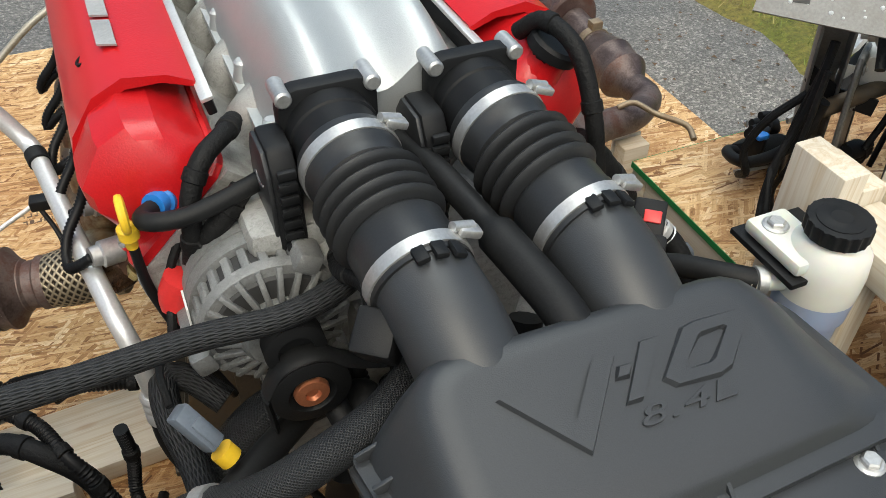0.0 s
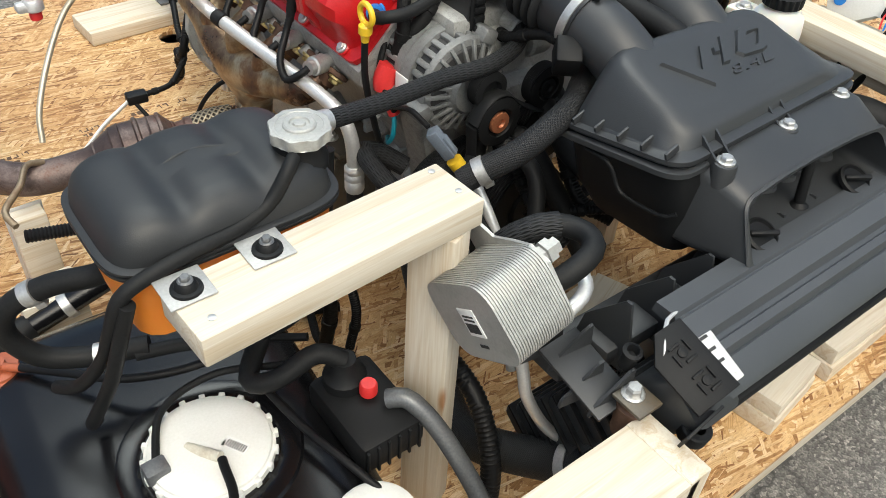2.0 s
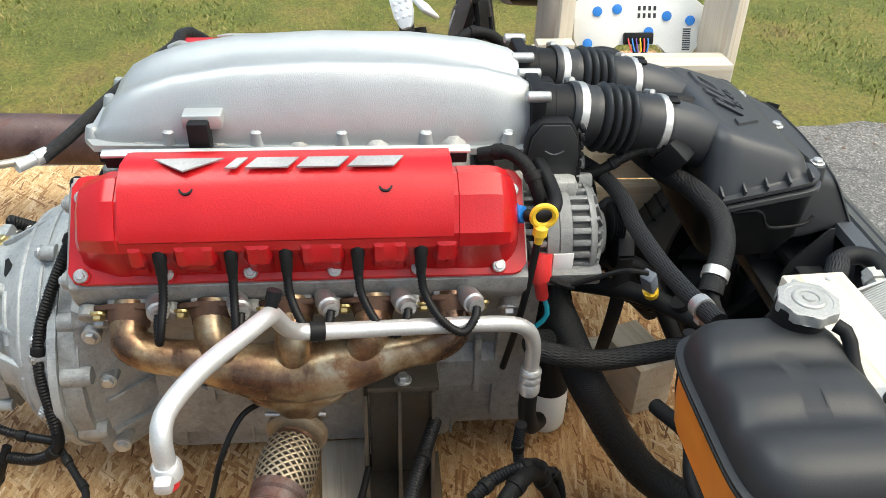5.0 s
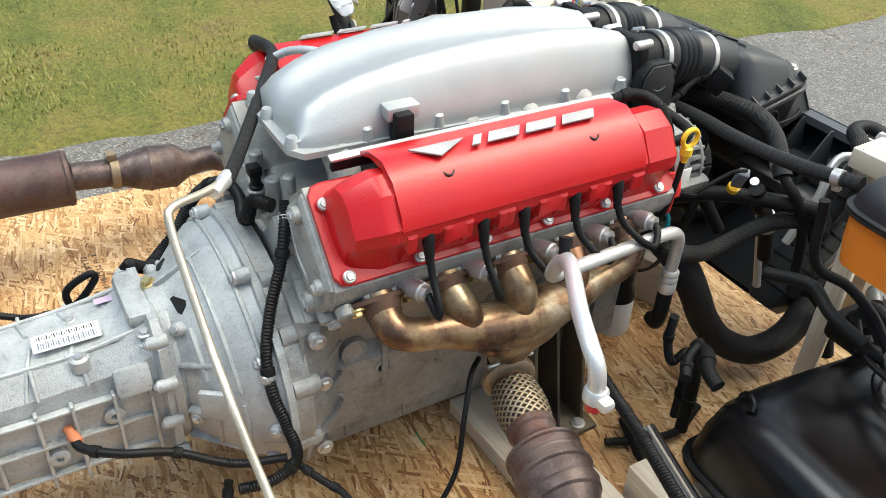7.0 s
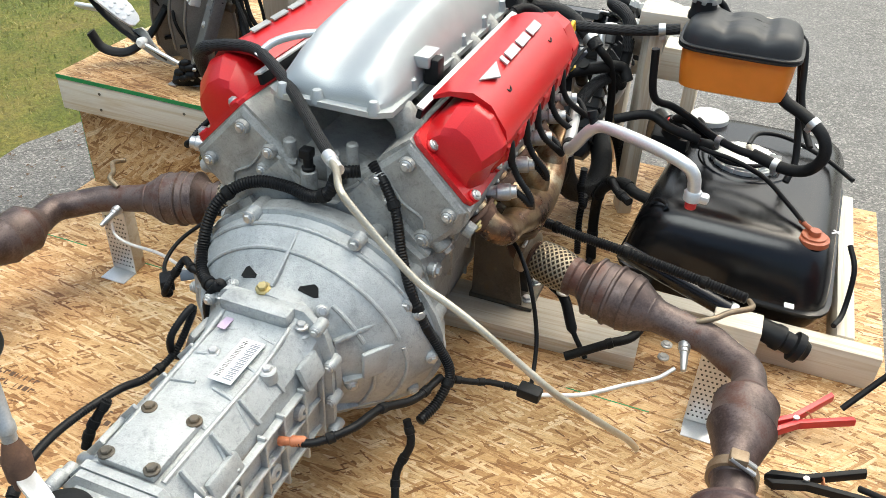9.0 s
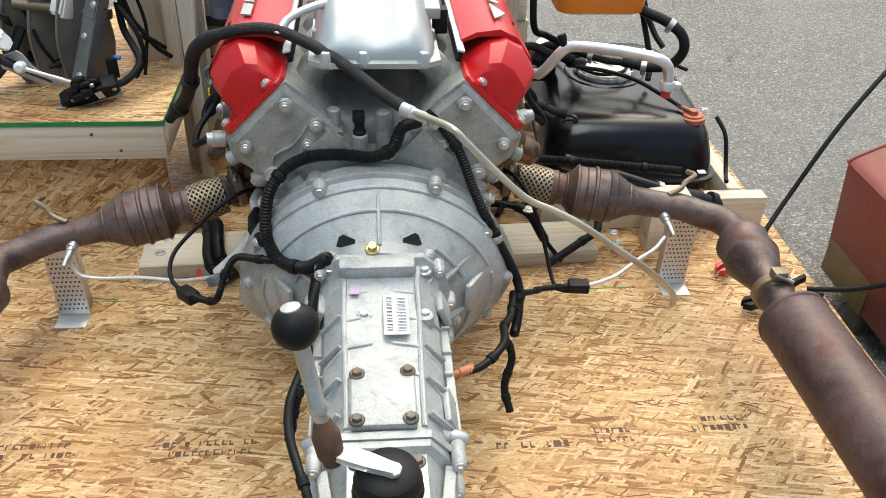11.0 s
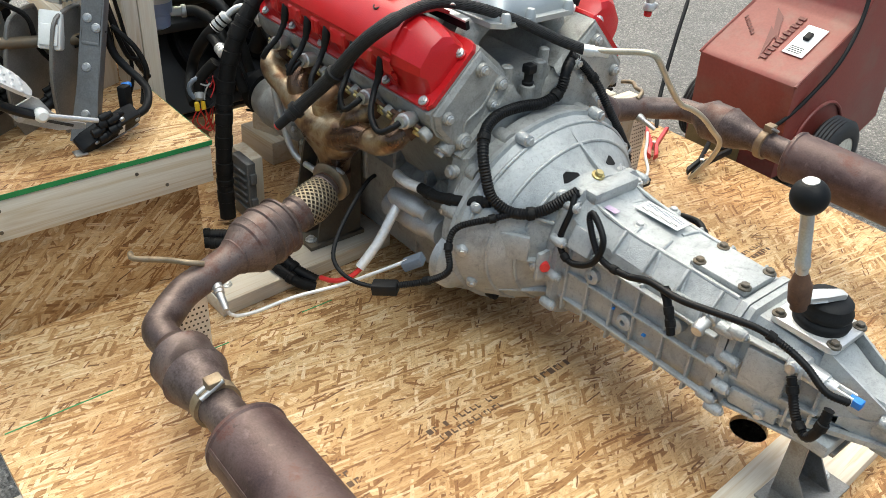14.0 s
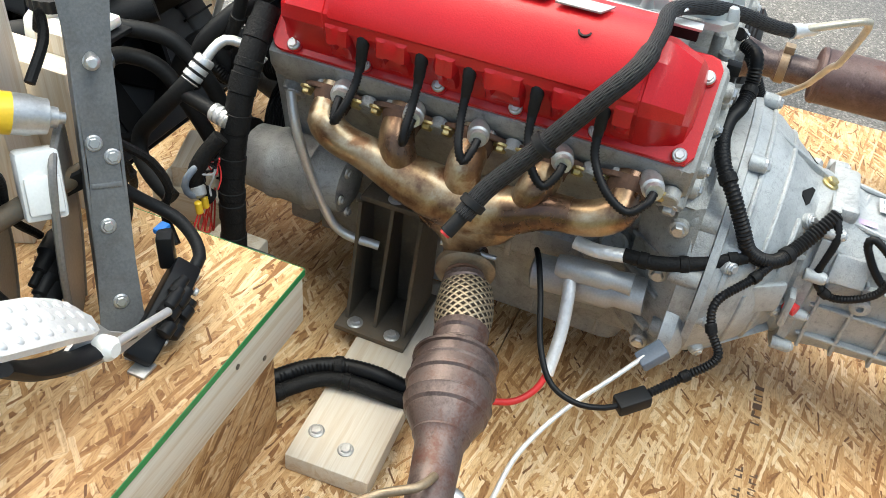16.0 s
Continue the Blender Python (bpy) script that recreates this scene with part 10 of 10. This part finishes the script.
hose("gearbox_harness", [(0.088, 0.842, 0.428), (0.108, 0.855, 0.395), (0.120, 0.850, 0.330), (0.122, 0.885, 0.302), (0.122, 0.935, 0.330), (0.116, 0.945, 0.380), (0.104, 0.905, 0.412), (0.106, 0.90, 0.395), (0.116, 0.945, 0.345), (0.120, 1.008, 0.345), (0.125, 1.06, 0.365), (0.135, 1.13, 0.375), (0.130, 1.20, 0.388), (0.115, 1.26, 0.392), (0.100, 1.305, 0.378), (0.098, 1.345, 0.365), (0.100, 1.385, 0.345), (0.080, 1.415, 0.335)], 0.0068, M_LOOM, "corrugated loom looped along the gearbox", "harness", ridge=(0.0048, 0.0014))
hose("gearbox_harness", [(0.122, 1.09, 0.372), (0.135, 1.12, 0.335), (0.140, 1.135, 0.305)], 0.0075, M_TAPE, "taped branch of the gearbox loom", "harness")
hose("gearbox_harness", [(0.10, 1.33, 0.335), (0.112, 1.36, 0.285), (0.125, 1.39, 0.27), (0.128, 1.405, 0.30), (0.12, 1.405, 0.335)], 0.0085, M_LOOM, "corrugated loom to the shift solenoid", "harness", ridge=(0.0048, 0.0014))
hose("harness", [(-0.090, 0.625, 0.585), (-0.120, 0.640, 0.560), (-0.150, 0.660, 0.520), (-0.175, 0.690, 0.460), (-0.205, 0.712, 0.400), (-0.232, 0.715, 0.345), (-0.255, 0.705, 0.295), (-0.275, 0.700, 0.240), (-0.27, 0.74, 0.205), (-0.255, 0.79, 0.195)], 0.0098, M_LOOM, "corrugated black loom down the bell housing", "harness", ridge=(0.0052, 0.0016))
hose("harness", [(-0.262, 0.712, 0.235), (-0.245, 0.79, 0.245), (-0.218, 0.87, 0.285), (-0.205, 0.94, 0.305), (-0.165, 0.985, 0.30), (-0.13, 0.995, 0.295)], 0.0075, M_LOOM, "corrugated loom to a gearbox sensor", "harness", ridge=(0.0048, 0.0014))
hose("harness", [(-0.272, 0.700, 0.225), (-0.31, 0.67, 0.205), (-0.338, 0.651, 0.198), (-0.40, 0.645, 0.197)], 0.006, M_TAPE, "thin taped branch with a plug", "harness")
pg = part("connector", box(B(), (-0.022, -0.014, -0.011), (0.022, 0.014, 0.011), 0.004, axes((-0.412, 0.645, 0.197), (-1, 0.1, 0), (0, 1, 0))), M_BLACKP)
tagged(pg, "black connector on a thin cable", "connector")
hose("sensor_cable", [(-0.43, 0.643, 0.195), (-0.50, 0.60, 0.185), (-0.568, 0.537, 0.180), (-0.62, 0.50, 0.185), (-0.648, 0.475, 0.200)], 0.0042, M_FOIL, "thin pale probe sensor cable", "cable")
hose("sensor_cable", [(-0.285, 0.38, 0.325), (-0.31, 0.41, 0.32), (-0.345, 0.44, 0.27), (-0.375, 0.47, 0.18), (-0.39, 0.53, 0.12), (-0.40, 0.60, 0.15), (-0.42, 0.64, 0.19)], 0.0045, M_LOOM, "thin black probe cable", "cable")
sw = part("connector", lathe(B(), (-0.150, 0.989, 0.299), (-0.100, 1.000, 0.290), [(0, 0.006), (0.005, 0.0088), (0.024, 0.0088), (0.026, 0.0066), (0.045, 0.0075)], 16), plain("orange_connector", (0.46, 0.16, 0.07), 0.5, 0, 0.1))
tagged(sw, "small orange plug on the gearbox switch", "connector")
wl = hose("harness_tail", [(-0.235, 0.80, 0.20), (-0.250, 0.815, 0.16), (-0.235, 0.84, 0.11), (-0.245, 0.87, 0.07)], 0.0075, M_TAPE, "loose taped black harness tail", "harness")
# fluid line: black hose and pale steel pipe
FL = [(0.412, 0.364, 0.464), (0.385, 0.385, 0.500), (0.360, 0.430, 0.555), (0.335, 0.490, 0.635), (0.305, 0.525, 0.678), (0.250, 0.535, 0.702)]
fl_ = hose("fluid_line", [(0.412, 0.364, 0.464), (0.385, 0.385, 0.500), (0.360, 0.430, 0.555), (0.335, 0.490, 0.635), (0.305, 0.525, 0.678), (0.250, 0.535, 0.702), (0.185, 0.535, 0.706), (0.120, 0.570, 0.695), (0.055, 0.615, 0.672), (-0.010, 0.665, 0.640), (-0.055, 0.700, 0.622)], lambda t: 0.0135 if t < 0.45 else 0.0105, M_SLEEVE2, "black sleeved hose looped over the valve cover", n=16)
hose("fluid_line_end", [(0.430, 0.350, 0.442), (0.412, 0.364, 0.464)], 0.010, M_RUBBER, "hose end with a red plug")
part("red_plug", cyl(B(), (0.432, 0.3485, 0.4395), (0.4275, 0.352, 0.445), 0.0078, n=14), M_REDP, bpy.data.objects["fluid_line_end"], "red plug")
hose("fluid_pipe", [(-0.050, 0.698, 0.624), (-0.085, 0.742, 0.630), (-0.118, 0.796, 0.638), (-0.138, 0.806, 0.622), (-0.195, 0.804, 0.560), (-0.251, 0.802, 0.507), (-0.300, 0.802, 0.482), (-0.352, 0.801, 0.451), (-0.420, 0.795, 0.398), (-0.483, 0.785, 0.347), (-0.550, 0.740, 0.272), (-0.600, 0.690, 0.200), (-0.617, 0.656, 0.150)], 0.0062, M_PIPE, "thin tarnished steel pipe", "pipe")
part("sleeve", lathe(B(), (-0.045, 0.695, 0.625), (-0.090, 0.735, 0.622), [(0, 0.0115), (0.02, 0.0115), (0.022, 0.0095), (0.05, 0.0095)], 16), M_ALU, bpy.data.objects["fluid_pipe"])
hose("fuel_line", [(0.05, 0.47, 0.735), (0.10, 0.495, 0.735), (0.15, 0.52, 0.72), (0.17, 0.55, 0.70)], 0.0075, M_ALU, "bright alloy fuel line end", "pipe")
# starter cables
hose("starter_cable", [(0.235, 0.575, 0.345), (0.245, 0.530, 0.345), (0.240, 0.495, 0.345)], 0.011, M_FOIL, "starter cable wrapped in silver foil", "cable")
hose("starter_cable", [(0.200, 0.735, 0.385), (0.225, 0.675, 0.365), (0.238, 0.620, 0.352), (0.236, 0.570, 0.346)], 0.0115, M_TAPE, "taped black starter harness branch", "harness")
hose("starter_cable", [(0.238, 0.500, 0.275), (0.262, 0.508, 0.250), (0.300, 0.515, 0.205), (0.345, 0.515, 0.160)], 0.0105, M_FOIL, "starter cable wrapped in silver foil", "cable")
hose("starter_cable", [(0.338, 0.515, 0.160), (0.362, 0.506, 0.138), (0.388, 0.482, 0.124), (0.40, 0.45, 0.118)], 0.0055, M_REDP, "short red battery cable", "cable")
# loom running over the engine plank
hose("floor_loom", [(0.53, 0.06, 0.062), (0.458, 0.108, 0.062), (0.42, 0.145, 0.064), (0.399, 0.190, 0.066), (0.390, 0.25, 0.066), (0.378, 0.30, 0.045), (0.345, 0.34, 0.02)], 0.015, M_LOOM, "thick corrugated loom over the plank", "harness", ridge=(0.007, 0.002), n=14)
hose("floor_loom", [(-0.30, 0.02, 0.02), (-0.40, 0.06, 0.03), (-0.52, 0.11, 0.06), (-0.56, 0.20, 0.10), (-0.55, 0.29, 0.10), (-0.50, 0.33, 0.09), (-0.42, 0.36, 0.05)], 0.010, M_TAPE, "taped loom lying on the deck", "harness")
hose("floor_loom", [(-0.245, 0.114, 0.226), (-0.36, 0.15, 0.228), (-0.469, 0.177, 0.234), (-0.601, 0.215, 0.239), (-0.75, 0.257, 0.244)], 0.012, M_LOOM, "corrugated loom beside the tank", "harness", ridge=(0.006, 0.002))

# hoses on the coolant tank and fuel tank
hose("overflow_hose", [(-0.535, -0.302, 0.655), (-0.548, -0.312, 0.650), (-0.575, -0.316, 0.620), (-0.620, -0.322, 0.608), (-0.690, -0.330, 0.606), (-0.745, -0.330, 0.590), (-0.762, -0.315, 0.540), (-0.775, -0.285, 0.47), (-0.80, -0.25, 0.41), (-0.82, -0.21, 0.38)], 0.0082, M_RUBBER, "thin black overflow hose")
hose("tank_hose", [(-0.715, -0.195, 0.520), (-0.735, -0.180, 0.495), (-0.785, -0.150, 0.480), (-0.832, -0.126, 0.450), (-0.845, -0.118, 0.405), (-0.820, -0.130, 0.360), (-0.770, -0.150, 0.345), (-0.70, -0.18, 0.350)], 0.0140, M_RUBBER, "curved black rubber tank hose", ends=(0.32, 0.86), end_mat=M_STEEL, n=16)
hose("vent_hose", [(-0.745, -0.335, 0.580), (-0.775, -0.30, 0.45), (-0.80, -0.24, 0.33), (-0.79, -0.20, 0.285)], 0.0085, M_RUBBER, "black vent hose down to the tank")
for k, pts in enumerate(([(-0.842, -0.048, 0.272), (-0.80, -0.10, 0.285), (-0.74, -0.17, 0.30), (-0.66, -0.21, 0.31), (-0.58, -0.22, 0.32), (-0.52, -0.27, 0.335)],
                         [(-0.72, -0.18, 0.345), (-0.66, -0.20, 0.345), (-0.60, -0.235, 0.35), (-0.545, -0.26, 0.37), (-0.49, -0.25, 0.40), (-0.445, -0.20, 0.44), (-0.43, -0.19, 0.56)],
                         [(-0.76, -0.31, 0.285), (-0.72, -0.24, 0.292), (-0.64, -0.225, 0.295), (-0.56, -0.28, 0.315), (-0.50, -0.32, 0.33)],
                         [(-0.69, -0.35, 0.292), (-0.71, -0.42, 0.295), (-0.78, -0.45, 0.285), (-0.88, -0.40, 0.272), (-0.95, -0.32, 0.265)],
                         [(-0.50, -0.33, 0.33), (-0.53, -0.31, 0.345), (-0.585, -0.30, 0.32), (-0.61, -0.27, 0.31), (-0.56, -0.22, 0.33)],
                         [(-0.60, -0.26, 0.30), (-0.585, -0.36, 0.29), (-0.565, -0.44, 0.285), (-0.545, -0.50, 0.27)],
                         [(-0.57, -0.22, 0.34), (-0.50, -0.21, 0.36), (-0.44, -0.22, 0.38), (-0.36, -0.20, 0.36)],
                         [(-0.95, -0.05, 0.24), (-0.97, -0.01, 0.20), (-0.97, 0.04, 0.12), (-0.95, 0.10, 0.12)])):
    hose("fuel_line", pts, (0.006, 0.0095, 0.005, 0.006, 0.014, 0.0055, 0.012, 0.006)[k], M_LOOM if k in (0, 3, 5, 7) else M_RUBBER, "black fuel line over the tank", ends=(0.25,) if k == 1 else None, end_mat=M_STEEL)
hose("canister_hose", [(-0.475, -0.395, 0.300), (-0.455, -0.415, 0.305), (-0.435, -0.455, 0.270), (-0.42, -0.51, 0.21), (-0.41, -0.55, 0.15)], 0.0135, M_PEDALM, "smooth grey plastic canister hose")
hose("corrugated_hose", [(-0.34, -0.34, 0.26), (-0.335, -0.42, 0.22), (-0.35, -0.48, 0.14), (-0.37, -0.50, 0.04)], 0.016, M_LOOM, "corrugated black loom by the post", ridge=(0.007, 0.0022))
# thin black cables behind the stand
hose("cable", [(-0.36, -0.12, 0.05), (-0.38, -0.05, 0.03), (-0.36, 0.02, 0.02), (-0.33, 0.09, 0.02)], 0.008, M_TAPE, "black cable on the deck", "cable")
# hoses and looms crowding the front corner behind the coolant tank
hose("loom", [(-0.338, -0.008, 0.31), (-0.337, -0.008, 0.25), (-0.346, -0.022, 0.2), (-0.339, -0.066, 0.2), (-0.33, -0.09, 0.12), (-0.34, -0.08, 0.02)], 0.009, M_LOOM, "corrugated black loom standing by the engine", "harness", ridge=(0.005, 0.0017))
hose("loom", [(-0.464, 0.08, 0.3), (-0.429, 0.042, 0.3), (-0.405, -0.008, 0.295), (-0.385, -0.03, 0.27), (-0.365, -0.05, 0.22)], 0.010, M_LOOM, "corrugated black loom to the tank", "harness", ridge=(0.0055, 0.0018))
hose("loom", [(-0.50, 0.04, 0.295), (-0.469, 0.033, 0.3), (-0.43, 0.001, 0.3), (-0.383, -0.03, 0.25), (-0.37, -0.07, 0.15), (-0.38, -0.06, 0.03)], 0.013, M_TAPE, "thick taped black cable to the tank", "harness")
hose("sleeved_hose", [(-0.215, -0.065, 0.37), (-0.245, -0.036, 0.392), (-0.272, -0.034, 0.402), (-0.276, -0.078, 0.388), (-0.264, -0.139, 0.366), (-0.263, -0.205, 0.374), (-0.281, -0.269, 0.402), (-0.312, -0.33, 0.41), (-0.34, -0.37, 0.38)], 0.0165, M_SLEEVE2, "ribbed-sleeve black hose with a tight bend", n=18)
sh_ = hose("compressor_hose", [(-0.253, -0.25, 0.47), (-0.253, -0.262, 0.45), (-0.247, -0.28, 0.42), (-0.246, -0.305, 0.4), (-0.242, -0.333, 0.35), (-0.24, -0.36, 0.27)], 0.0155, M_RUBBER, "black rubber hose with crimped alloy collar", n=18)
part("collar", lathe(B(), (-0.2455, -0.310, 0.393), (-0.242, -0.335, 0.347), [(0, 0.016), (0.003, 0.0195), (0.010, 0.0195), (0.013, 0.0175), (0.017, 0.0195), (0.024, 0.0195), (0.027, 0.0175), (0.032, 0.0195), (0.045, 0.0195), (0.05, 0.016)], 24), M_ALU, sh_, "crimped alloy collar")
hose("compressor_pipe", [(-0.240, -0.255, 0.48), (-0.235, -0.27, 0.46), (-0.23, -0.299, 0.42), (-0.225, -0.327, 0.37), (-0.224, -0.351, 0.3), (-0.23, -0.38, 0.18)], 0.0085, M_ALU, "straight dull aluminium pipe", "pipe")
rod = hose("earth_strap", [(-0.46, 0.325, 0.03), (-0.418, 0.299, 0.078), (-0.378, 0.257, 0.132), (-0.32, 0.235, 0.145), (-0.27, 0.224, 0.15)], lambda t: 0.012 if 0.25 < t < 0.7 else 0.006, M_LOOM, "black earth strap with a bolted lug", "cable")
bolt_part((-0.378, 0.257, 0.142), (0, 0, 1), rod, M_STEEL, 0.011, 0.006)
bands(mh, MH, 0.020, (0.08, 0.2, 0.31, 0.43, 0.55, 0.66, 0.78, 0.9), M_TAPE, "tape_wrap", 0.03)
bands(fl_, FL, 0.0165, (0.06, 0.42), M_RUBBER, "band", 0.012)
# dark hoses and looms packed between the engine front and the air box
rh = random.Random(5)
for k in range(9):
    x0 = -0.13 + 0.032 * k
    pts = [(x0 + rh.uniform(-0.02, 0.02), -0.13 - 0.01 * (k % 3), 0.44 + rh.uniform(-0.05, 0.06)), (x0 + rh.uniform(-0.03, 0.03), -0.19, 0.40 + rh.uniform(-0.04, 0.05)), (x0 + rh.uniform(-0.03, 0.05), -0.25, 0.37 + rh.uniform(-0.05, 0.05)), (x0 + rh.uniform(-0.02, 0.06), -0.31, 0.30 + rh.uniform(-0.05, 0.05))]
    if k % 2:
        hose("loom", pts, 0.009 + 0.002 * (k % 3), M_LOOM, "corrugated black loom in front of engine", "harness", ridge=(0.006, 0.0018))
    else:
        hose("coolant_hose", pts, 0.014 + 0.003 * (k % 3), M_RUBBER, "black rubber hose in front of engine")
